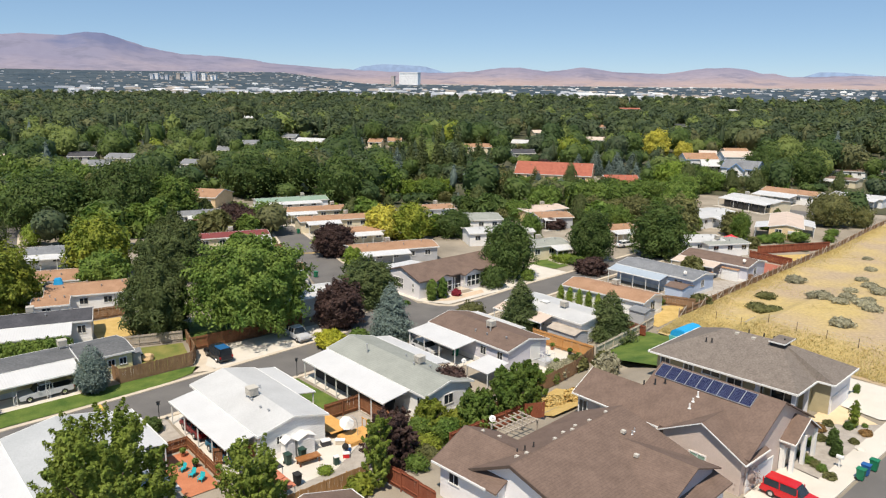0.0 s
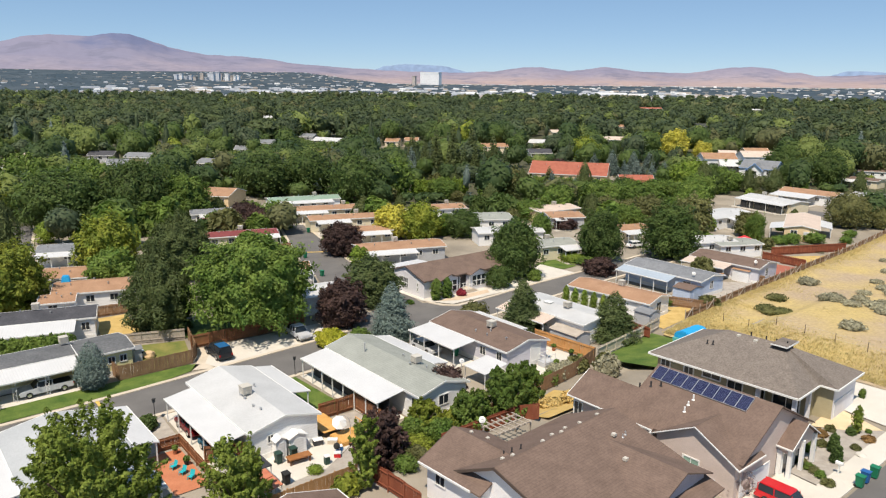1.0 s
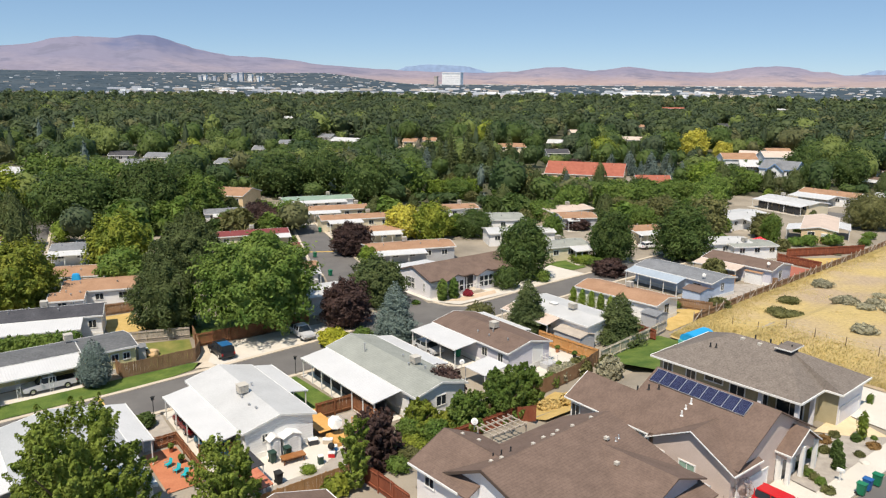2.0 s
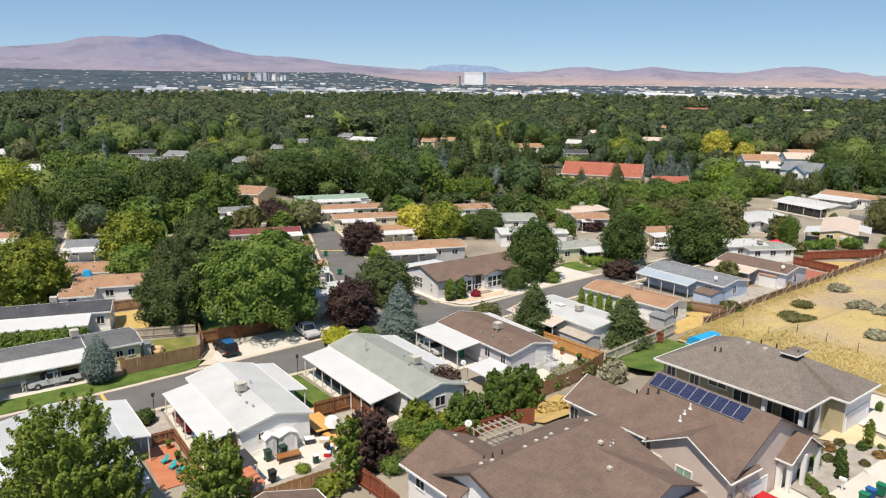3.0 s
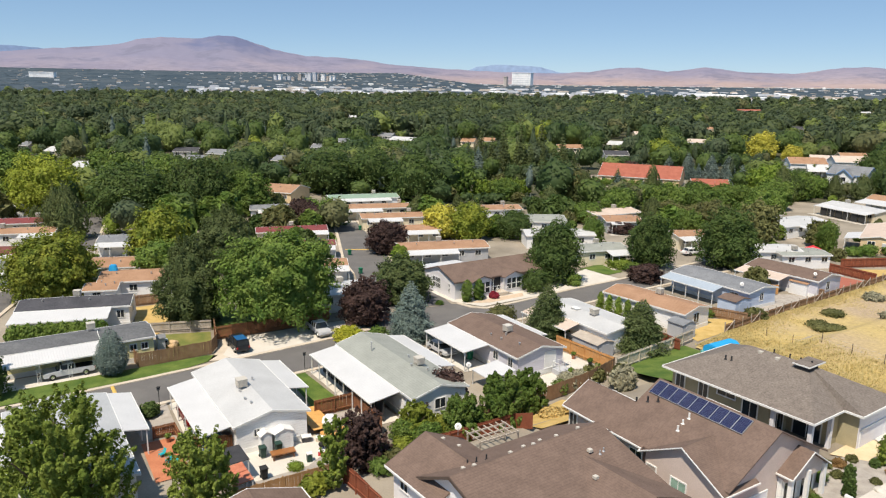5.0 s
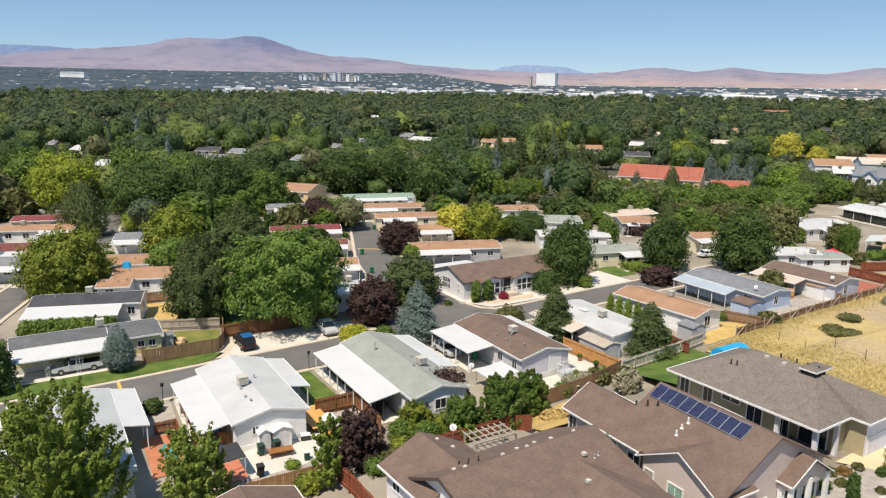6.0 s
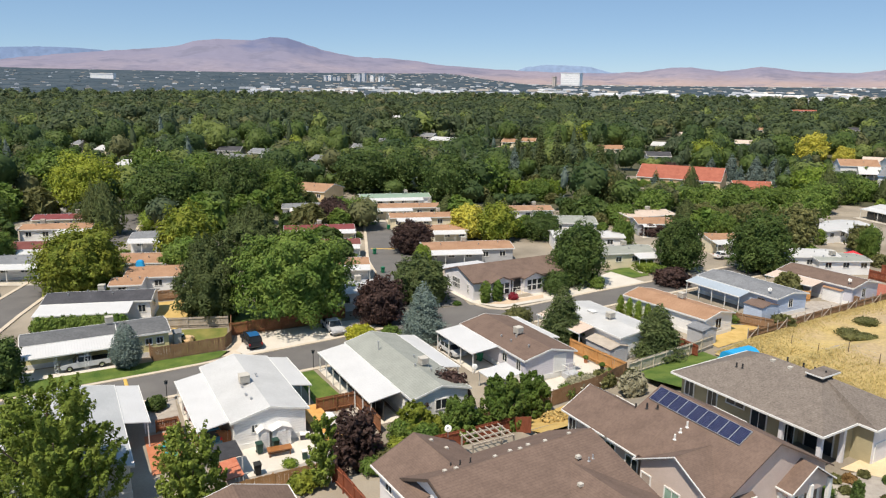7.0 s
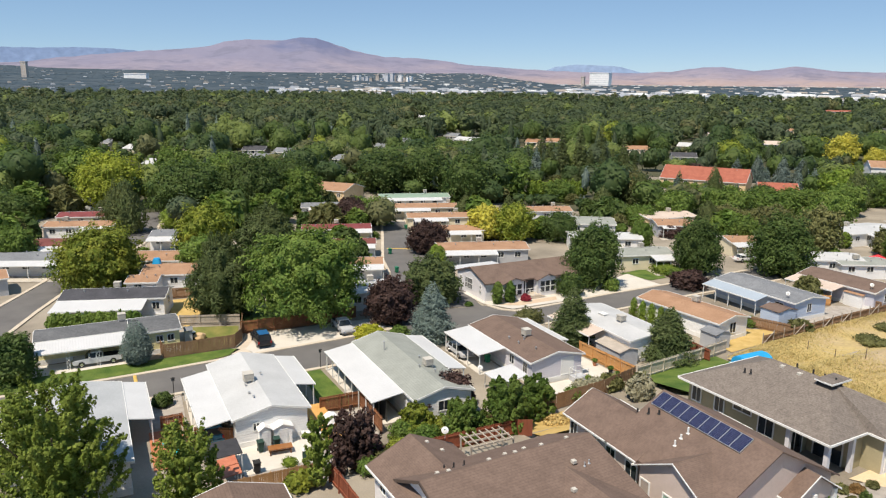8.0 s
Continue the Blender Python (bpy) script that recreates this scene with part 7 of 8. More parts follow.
uvpatch("gravel_yard", ((-62.1, 120.8), (-59.2, 109.5), (-57.2, 108.4), (-55.9, 113.7), (-56.4, 124), (-59.5, 124)), GRAVEL, 0.02, "grey gravel yard beside the fence", "gravel")
uvpatch("deck", ((-63.7, 141.3), (-59.7, 129.2), (-57.0, 130.5), (-57.4, 142)), material("brick_red_paving", (0.32, 0.10, 0.07), (0.40, 0.15, 0.10), 0.9, 1, 10, 0.2), 0.03, "brick-red paved yard", "patio")
uvpatch("dry_yard", ((-65.4, 143.4), (-66, 147.5), (-58.2, 160), (-57.6, 143.4)), DRYLAWN, 0.02, "dry straw-coloured yard", "ground")
uvpatch("lawn", ((-52.6, 73.2), (-43.4, 73.2), (-43.4, 84), (-53.6, 87)), LAWN, 0.08, "green back lawn beside a pale fence", "lawn")
uvpatch("dry_yard", ((-47.4, 53), (-49.0, 61.5), (-42.2, 61.5), (-42.2, 53)), DRYLAWN, 0.12, "dry straw-coloured back yard", "ground")
uvpatch("driveway", ((-27.0, 79.2), (-27.4, 90), (-16, 90), (-16, 82), (-20.9, 78.3)), CONCRETE, 0.07, "white concrete driveway", "driveway")
uvpatch("gravel_yard", ((-24.4, 62.6), (-24.8, 77.2), (-20.3, 77), (-20.3, 62.2)), GRAVEL, 0.06, "gravel front yard with small shrubs", "gravel")
uvpatch("gravel_bed", ((-25.6, 72.6), (-25.9, 79.2), (-20.6, 77.0), (-22.9, 74.4)), material("pale_sand", (0.60, 0.47, 0.29), (0.70, 0.56, 0.37), 0.95, 1, 16, 0.3), 0.075, "pale sandy garden bed", "gravel")
uvpatch("driveway", ((-23.3, 54.6), (-23.3, 62.4), (-20.3, 62.0), (-20.3, 54.2)), CONCRETE, 0.07, "white concrete driveway", "driveway")
uvpatch("pavement", ((-20.3, 40), (-20.3, 90), (-18.2, 90), (-18.2, 40)), CONCRETE, 0.08, "white concrete pavement", "pavement", 0.2)
uvpatch("road", ((-17.9, 30), (-17.9, 120), (-8, 120), (-8, 30)), ASPHALT, 0.03, "grey asphalt street", "road")


# ---- dry land ----
def dry_land():
    verts, faces = [], []
    vs_ = list(np.arange(87.5, 330, 2.5))
    ts = list(np.concatenate([np.arange(0, 60, 2.0), np.arange(60, 200, 6.0)]))
    for v in vs_:
        uf = float(np.interp(v, [75.5, 84, 96, 114, 137, 168, 186, 330], [-49.8, -51.6, -54.1, -55.6, -56.9, -58.7, -60.4, -73]))
        for t in ts:
            x, y = UV(uf + 0.1 + t, v)
            verts.append((x, y, height(x, y) + 0.16 + 0.08 * noise.noise((x * 0.3, y * 0.3, 3))))
    w = len(ts)
    for j in range(len(vs_) - 1):
        for i in range(w - 1):
            faces.append((j * w + i, j * w + i + 1, (j + 1) * w + i + 1, (j + 1) * w + i))
    ob = part("dry_land", (verts, [], faces), FIELD)
    tagged(ob, "open dry land with pale soil and straw grass", "ground", "", "structure")


dry_land()
R = random.Random(21)
for u, v in ((-45.7, 123.7), (-43.5, 121), (-42.8, 119.8), (-39.9, 118.8), (-41.8, 128.6), (-36.8, 120.4), (-35.1, 106.2), (-41, 135), (-44.1, 120.3), (-38.5, 121.5), (-37.6, 124.5), (-40.5, 123.5), (-35, 118), (-33.5, 123), (-38, 131), (-44, 140), (-46, 150), (-40, 146), (-36, 138), (-30, 128), (-28, 118), (-33, 134), (-50, 160), (-45, 165), (-30, 142), (-24, 130), (-52, 131)):
    r_ = R.uniform(1.0, 1.9)
    x, y = UV(u, v)
    tree("shrub", x, y, r_, r_ * 0.75, SAGE, "grey-green sagebrush on dry land", "shrub", "shrub", n=800, size=0.15, group="sagebrush")
for u, v in ((-48.8, 109.9), (-46.0, 109.4), (-47.4, 108.9), (-50.6, 117)):
    x, y = UV(u, v)
    tree("shrub", x, y, 1.8, 1.2, OLIVELEAF, "olive green bush on dry land", "shrub", "shrub", n=900, size=0.16, group="olive bushes")

# clumps of straw along the fence
DRYGRASS = leafy("straw_clump", (0.56, 0.46, 0.19), (0.68, 0.57, 0.28), 0.35, 0.15, 0.2)


def straw_grass():
    """Dry grass past counting: thick along the fence and behind the hip-roofed house, thin on the open ground."""
    R = np.random.default_rng(40)
    quads = []
    for i in range(62000):
        v = 88.5 + 115 * R.random() ** 1.7
        t = 0.3 + 34 * R.random() ** 1.5
        uf = float(np.interp(v, [75.5, 84, 96, 114, 137, 168, 186, 330], [-49.8, -51.6, -54.1, -55.6, -56.9, -58.7, -60.4, -73]))
        x, y = UV(uf + t, v)
        thick = max(math.exp(-t / 3.2), 0.95 * math.exp(-max(0, v - 97) / 4.5), 0.14)
        patch_ = noise.noise((x * 0.22, y * 0.22, 8)) * 0.5 + noise.noise((x * 0.07, y * 0.07, 2)) * 0.6
        if thick + 0.45 * patch_ < 0.15 + 0.55 * R.random():
            continue
        z = height(x, y) + 0.12
        tall = R.uniform(0.10, 0.26) * (0.6 + 0.5 * min(1, thick))
        for k in range(3):
            a = R.uniform(0, 6.283)
            c, s_ = math.cos(a), math.sin(a)
            w, lean = R.uniform(0.018, 0.045), R.uniform(0.3, 0.95) * tall
            bx, by = x + R.normal(0, 0.2), y + R.normal(0, 0.2)
            quads.append(((bx - s_ * w, by + c * w, z), (bx + s_ * w, by - c * w, z), (bx + s_ * w * 0.6 + c * lean, by - c * w * 0.6 + s_ * lean, z + tall), (bx - s_ * w * 0.6 + c * lean, by + c * w * 0.6 + s_ * lean, z + tall)))
    ob = new("straw_grass", quad_mesh("straw_grass", np.array(quads), DRYGRASS))
    tagged(ob, "tall dry straw-yellow grass along a fence", "grass", "", "stuff")


straw_grass()
# thin old wire fence across the dry land
wf = thing("wire_fence", pose(*UV(-50.0, 99.5), height(*UV(-50.0, 99.5))), "thin wire fence with dark posts in dry grass", "fence")
wx, wy = UV(-50.0, 99.5)
wz = height(wx, wy)
ends = []
for i in range(8):
    x, y = UV(-50.0 + i * 4.0, 99.5 - 0.25 * i)
    z = height(x, y) - wz
    b = bmesh.new()
    tube(b, (x - wx, y - wy, z - 0.3), (x - wx, y - wy, z + 1.45), 0.05, 0.04, 6)
    part("post", b, BARK, wf)
    ends.append(Vector((x - wx, y - wy, z)))
for p, q in zip(ends, ends[1:]):
    for zz in (0.7, 1.3):
        b = bmesh.new()
        tube(b, p + Vector((0, 0, zz)), q + Vector((0, 0, zz)), 0.008, 0.008, 4)
        part("wire", b, METAL, wf)


# ---- vehicles ----
TYRE = material("tyre_rubber", (0.02, 0.02, 0.02), (0.035, 0.035, 0.035), 0.9, 3, 20, 0.0)
CHROME = material("bright_metal", (0.55, 0.55, 0.56), (0.62, 0.62, 0.63), 0.25, 3, 20, 0.0, metal=0.9)
LAMPRED = material("red_lamp_plastic", (0.35, 0.01, 0.01), (0.4, 0.02, 0.02), 0.3, 3, 20, 0.0)
LAMPWHITE = material("clear_lamp_plastic", (0.7, 0.7, 0.7), (0.75, 0.75, 0.75), 0.2, 3, 20, 0.0)


def paint(name, c):
    return material(name, c, tuple(v * 1.12 for v in c), 0.25, 1.0, 10, 0.0, spec=0.6)


def wheels(v, xs, half, r=0.36):
    for x in xs:
        for s in (-1, 1):
            b = bmesh.new()
            tube(b, (x, s * (half - 0.24), r), (x, s * half, r), r, r, 16)
            w = part("wheel", b, TYRE, v)
            b = bmesh.new()
            tube(b, (x, s * (half - 0.02), r), (x, s * (half + 0.015), r), r * 0.6, r * 0.55, 12)
            part("rim", b, CHROME, w)


def profile(ring, half, top_in=0.0):
    """A side outline drawn out to the car's width; the upper part leans in."""
    bm = bmesh.new()
    zs = [z for _, z in ring]
    lo, hi = min(zs), max(zs)
    sides = []
    for s in (-1, 1):
        sides.append([bm.verts.new((x, s * (half - top_in * (z - lo) / (hi - lo)), z)) for x, z in ring])
    bm.faces.new(sides[0])
    bm.faces.new(sides[1][::-1])
    k = len(ring)
    for i in range(k):
        bm.faces.new((sides[0][i], sides[1][i], sides[1][(i + 1) % k], sides[0][(i + 1) % k]))
    bmesh.ops.recalc_face_normals(bm, faces=bm.faces)
    bmesh.ops.bevel(bm, geom=bm.edges[:], offset=0.05, segments=2, affect="EDGES")
    return bm


def vehicle(name, x, y, ang, kind, col, label, roofcol=None):
    """A car facing its local +x; kind: pickup, suv or sedan."""
    v = thing(name, pose(x, y, height(x, y) + 0.05, 0, 0, ang), label, "truck" if kind == "pickup" else "car")
    L = {"pickup": 5.4, "suv": 4.8, "sedan": 4.6}[kind]
    h = L / 2
    belt = 1.02 if kind != "sedan" else 0.88
    part("body", profile([(-h, 0.38), (h - 0.1, 0.34), (h, 0.6), (h - 0.08, belt - 0.14), (h - 1.35, belt), (-h + 0.06, belt), (-h, 0.7)], 0.93, 0.06), col, v)
    if kind == "pickup":
        c0, c1, top = -0.65, 1.35, 1.72
        part("truck_bed", boxes((-h + 0.12, -0.75, -0.78, 0.78, belt - 0.02, belt + 0.012)), DARK, v)
    elif kind == "suv":
        c0, c1, top = -h + 0.12, 1.25, 1.80
    else:
        c0, c1, top = -h + 0.55, 1.15, 1.42
    glass = profile([(c0, belt - 0.03), (c1, belt - 0.03), (c1 - 0.62, top - 0.1), (c0 + (0.35 if kind == "sedan" else 0.15), top - 0.1)], 0.84, 0.14)
    part("window_band", glass, GLASS, v, "dark window band")
    part("roof", profile([(c0 + (0.35 if kind == "sedan" else 0.1), top - 0.13), (c1 - 0.62, top - 0.13), (c1 - 0.72, top), (c0 + (0.42 if kind == "sedan" else 0.16), top)], 0.74, 0.03), roofcol or col, v)
    for px in (c0 + 0.12, (c0 + c1) / 2 - 0.2, c1 - 0.42):
        for s in (-1, 1):
            b = bmesh.new()
            tube(b, (px, s * 0.86, belt - 0.02), (px - 0.08, s * 0.725, top - 0.1), 0.05, 0.05, 6)
            part("pillar", b, col, v)
    part("bumper", boxes((h - 0.02, h + 0.08, -0.86, 0.86, 0.38, 0.56)), CHROME if kind == "pickup" else col, v)
    part("bumper", boxes((-h - 0.08, -h + 0.02, -0.86, 0.86, 0.4, 0.58)), CHROME if kind == "pickup" else col, v)
    for s in (-1, 1):
        part("headlight", boxes((h - 0.06, h + 0.015, s * 0.68 - 0.16, s * 0.68 + 0.16, 0.62, 0.8)), LAMPWHITE, v)
        part("tail_light", boxes((-h - 0.015, -h + 0.06, s * 0.78 - 0.09, s * 0.78 + 0.09, 0.66, 0.94)), LAMPRED, v)
        part("door_mirror", boxes((0.75, 0.9, s * 0.97 - 0.09, s * 0.97 + 0.09, belt - 0.02, belt + 0.14)), col, v)
    part("windscreen_wiper", boxes((c1 - 0.08, c1 - 0.02, -0.5, 0.5, belt - 0.01, belt + 0.02)), DARK, v)
    wheels(v, (h - 0.95, -h + 1.0), 0.93)
    return v


SILVER = paint("silver_paint", (0.46, 0.47, 0.49))
BLACK = paint("black_paint", (0.02, 0.022, 0.026))
BLUECAP = paint("blue_paint", (0.02, 0.11, 0.27))
RED = paint("red_paint", (0.50, 0.015, 0.02))
MAROONP = paint("dark_red_paint", (0.16, 0.012, 0.014))
TEAL = paint("teal_blue_paint", (0.03, 0.13, 0.20))
WHITEP = paint("white_car_paint", (0.7, 0.7, 0.7))
vehicle("pickup_truck", *UV(-83.75, 16.7), 223.2, "pickup", SILVER, "silver extended-cab pickup truck under a carport")
suv = vehicle("sport_utility_vehicle", *UV(-82.6, 36.1), 133.2, "suv", BLACK, "black utility vehicle with a blue rear roof")
part("roof_cap", boxes((-2.1, -0.35, -0.66, 0.66, 1.803, 1.84)), BLUECAP, suv, "bright blue rear roof cap")
vehicle("pickup_truck", -22.2, 92.9, -48, "pickup", SILVER, "silver pickup truck in tree shade on a driveway")
wagon = vehicle("station_wagon", *UV(-20.5, 57.0), -46.8, "suv", RED, "bright red wagon on a white driveway")
wagon.matrix_basis = wagon.matrix_basis @ Matrix.Diagonal((0.92, 0.92, 0.88, 1))
vehicle("sedan", *UV(-65.0, 25.9), 133.2, "sedan", MAROONP, "dark red sedan under a white carport")
vehicle("sedan", *UV(-59.0, 26.0), 133.2, "suv", TEAL, "teal blue wagon under a white carport")
vehicle("sedan", *UV(-68.0, 57.9), -46.8, "sedan", SILVER, "grey sedan under a white carport")
vehicle("sedan", 35.5, 155.2, 30, "sedan", WHITEP, "white sedan beside a porch")


# ---- small things ----
PLASTIC_G = material("green_bin_plastic", (0.015, 0.16, 0.08), (0.02, 0.2, 0.1), 0.5, 2, 15, 0.0)
PLASTIC_B = material("blue_bin_plastic", (0.02, 0.10, 0.30), (0.03, 0.13, 0.36), 0.5, 2, 15, 0.0)
TURQ = material("turquoise_paint", (0.02, 0.36, 0.42), (0.03, 0.42, 0.48), 0.5, 2, 15, 0.0)
BLUETARP = material("blue_tarpaulin", (0.02, 0.30, 0.62), (0.03, 0.36, 0.70), 0.45, 1.5, 8, 0.3)
GOLD = material("golden_deck_wood", (0.58, 0.31, 0.09), (0.68, 0.39, 0.13), 0.7, 1.5, 12, 0.2, island=0.2)
GREYTARP = material("dark_grey_canvas", (0.035, 0.035, 0.04), (0.055, 0.055, 0.06), 0.8, 1.5, 8, 0.3)
REDMETAL = material("rust_red_sheet", (0.42, 0.13, 0.07), (0.56, 0.22, 0.13), 0.6, 1.5, 8, 0.2)


def bin_at(u, v, mat, label):
    x, y = UV(u, v)
    t = thing("wheelie_bin", pose(x, y, height(x, y) + 0.06, 0, 0, G + 90), label, "bin", "wheeled bins")
    bm = bmesh.new()
    vs = box(bm, -0.28, 0.28, -0.33, 0.33, 0.08, 1.0)
    for w in vs[:4]:
        w.co.x *= 0.78
        w.co.y *= 0.78
    part("bin_body", bm, mat, t)
    part("lid", boxes((-0.31, 0.31, -0.37, 0.37, 1.0, 1.07)), mat, t)
    for s in (-1, 1):
        b = bmesh.new()
        tube(b, (s * 0.2, 0.3, 0.12), (s * 0.27, 0.3, 0.12), 0.12)
        part("wheel", b, TYRE, t)


bin_at(-17.9, 64.6, PLASTIC_G, "green wheeled bin at the street edge")
bin_at(-17.9, 65.7, PLASTIC_B, "blue wheeled bin at the street edge")
bin_at(-17.7, 67.1, PLASTIC_G, "green wheeled bin at the street edge")
for u, v in ((-122.8, 70.8), (-108.6, 66.3), (-144.5, 83.7), (-160.4, 88.2), (-170.1, 89.6)):
    bin_at(u, v, PLASTIC_G, "green wheeled bin beside the side street")
bin_at(-64.0, 59.6, PLASTIC_G, "green wheeled bin under an awning")
PLASTIC_D = material("dark_green_plastic", (0.02, 0.05, 0.04), (0.03, 0.07, 0.055), 0.5, 2, 15, 0.0)
bin_at(-53.7, 31.1, PLASTIC_D, "dark green wheeled bin beside a white shed")
bin_at(-53.7, 29.6, PLASTIC_D, "dark wheeled bin beside a white shed")
bin_at(-50.1, 28.5, TYRE, "black bin on a concrete patio")


def shed(u, v, w, d, h, wall, roof, label, ang=G, z=None):
    x, y = UV(u, v)
    t = thing("garden_shed", pose(x, y, height(x, y) if z is None else z, 0, 0, ang), label, "shed")
    bm = bmesh.new()
    prism(bm, [(0, -0.2), (d, -0.2), (d, h), (d / 2, h + 0.3), (0, h)], 0, w)
    part("wall", bm, wall, t)
    for a, b_ in ((-0.15, d / 2 + 0.01), (d + 0.15, d / 2 - 0.01)):
        bm = bmesh.new()
        slab(bm, [(-0.12, a, h), (w + 0.12, a, h), (w + 0.12, b_, h + 0.4), (-0.12, b_, h + 0.4)], 0.06)
        part("roof", bm, roof, t)
    part("door_leaf", boxes((w + 0.002, w + 0.04, d * 0.25, d * 0.75, 0.05, h - 0.15)), wall, t)
    return t


def crate(u, v, mat, label, w=0.6, d=0.45, h=0.4, name="cool_box"):
    x, y = UV(u, v)
    t = thing(name, pose(x, y, height(x, y) + 0.03, 0, 0, (u * 50) % 60), label, "box")
    part("body", boxes((-w / 2, w / 2, -d / 2, d / 2, 0, h)), mat, t)
    part("lid", boxes((-w / 2 - 0.02, w / 2 + 0.02, -d / 2 - 0.02, d / 2 + 0.02, h, h + 0.07)), WHITE, t)


shed(-55.1, 29.7, 0.9, 1.0, 1.85, SIDING["white"], WHITE, "narrow white garden shed against a home")
shed(-55.2, 31.0, 1.1, 1.7, 1.8, SIDING["white"], WHITE, "white garden shed against a home")
shed(-61.9, 104.6, 3.2, 3.6, 2.0, SIDING["blue"], BROWNROOF, "pale blue garden shed with a brown roof")
shed(-62.0, 123.4, 3.1, 2.8, 2.1, SIDING["white"], ORANGEROOF, "white garden shed with a tan roof")
shed(-57.8, 88.5, 2.6, 2.6, 2.1, SIDING["grey"], SLATE, "grey garden shed by a tan-roofed home")
shed(-60.5, 73.4, 4.6, 2.8, 1.9, SIDING["grey"], GREYFENCE, "weathered arched garden shed behind a cedar fence")
shed(-86.9, 27.2, 0.9, 0.9, 1.6, SIDING["grey"], SLATE, "narrow grey storage cabinet in a yard", 43.2)
bm = bmesh.new()
bmesh.ops.create_icosphere(bm, subdivisions=3, radius=0.75)
for vv in bm.verts:
    vv.co = vv.co * (1 + 0.3 * noise.noise(vv.co * 1.9))
    vv.co.z = max(-0.3, vv.co.z * 0.8)
heap = part("tarpaulin", bm, material("tan_canvas", (0.50, 0.34, 0.18), (0.62, 0.45, 0.27), 0.8, 1.5, 8, 0.3))
heap.matrix_basis = pose(*UV(-87.4, 29.1), 0.33)
tagged(heap, "tan canvas heaped over garden things", "tarpaulin")
crate(-87.9, 28.3, TYRE, "black box beside a tan heap", 0.6, 0.5, 0.9)
low = thing("porch_cover", pose(*UV(-57.8, 55.6), 0, 0, 0, G), "low white metal cover beside a lilac home", "awning")
bm = bmesh.new()
slab(bm, [(0, 0, 1.75), (3.6, 0, 1.75), (3.6, 3.6, 2.2), (0, 3.6, 2.2)], 0.08)
part("sheet", bm, ALU, low)
for sx, sy in ((0.1, 0.1), (3.5, 0.1), (0.1, 3.5), (3.5, 3.5)):
    part("post", boxes((sx - 0.04, sx + 0.04, sy - 0.04, sy + 0.04, -0.2, 1.7)), WHITE, low)

# deck, bench, umbrella and grill behind the white home
dk = thing("deck", pose(*UV(-60.2, 35.2), 0, 0, 0, G), "golden wooden deck with steps beside a white home", "deck")
for i in range(16):
    part("plank", boxes((i * 0.32, i * 0.32 + 0.31, 0, 2.2, 0.62, 0.68)), GOLD, dk)
for i in range(9):
    part("plank", boxes((5.2 + i * 0.26, 5.2 + i * 0.26 + 0.25, 0.6, 3.6, 0.36, 0.42)), GOLD, dk)
part("apron", boxes((0, 5.1, 2.2, 2.24, 0, 0.62)), GOLD, dk)
part("apron", boxes((5.2, 7.5, 0.56, 0.598, 0, 0.36)), GOLD, dk)
part("apron", boxes((7.54, 7.58, 0.6, 3.6, 0, 0.36)), GOLD, dk)
for i in range(4):
    part("railing_post", boxes((5.1 + i * 0.75, 5.17 + i * 0.75, 3.55, 3.62, 0.36, 1.3)), GOLD, dk)
part("handrail", boxes((5.1, 7.5, 3.54, 3.63, 1.3, 1.36)), GOLD, dk)
um = thing("patio_umbrella", pose(*UV(-54.3, 36.6), 0.0), "white cantilever patio umbrella tilted on a bent pole", "umbrella")
bm = bmesh.new()
pts = [(0.9, 0, 0), (0.95, 0, 1.4), (0.8, 0, 2.1), (0.4, 0, 2.45), (0, 0, 2.4)]
for p, q in zip(pts, pts[1:]):
    tube(bm, p, q, 0.03)
part("pole", bm, METAL, um)
bm = bmesh.new()
bmesh.ops.create_cone(bm, cap_ends=False, segments=8, radius1=0.75, radius2=0.05, depth=0.4, matrix=pose(-0.1, 0, 1.75, 38, 22))
bmesh.ops.solidify(bm, geom=bm.faces[:], thickness=0.02)
part("canopy", bm, WHITE, um)
part("base", boxes((0.6, 1.2, -0.3, 0.3, -0.05, 0.08)), METAL, um)


def bench(u, v, ang, L, top, legs, label, w=0.75, h=0.5):
    x, y = UV(u, v)
    t = thing("bench", pose(x, y, height(x, y) + 0.03, 0, 0, ang), label, "bench")
    part("seat", boxes((-L / 2, L / 2, -w / 2, w / 2, h - 0.08, h)), top, t)
    for sx in (-1, 1):
        for sy in (-1, 1):
            part("leg", boxes((sx * L * 0.42 - 0.06, sx * L * 0.42 + 0.06, sy * w * 0.36 - 0.06, sy * w * 0.36 + 0.06, -0.1, h - 0.08)), legs, t)
    part("stretcher", boxes((-L * 0.4, L * 0.4, -0.04, 0.04, 0.15, 0.23)), legs, t)


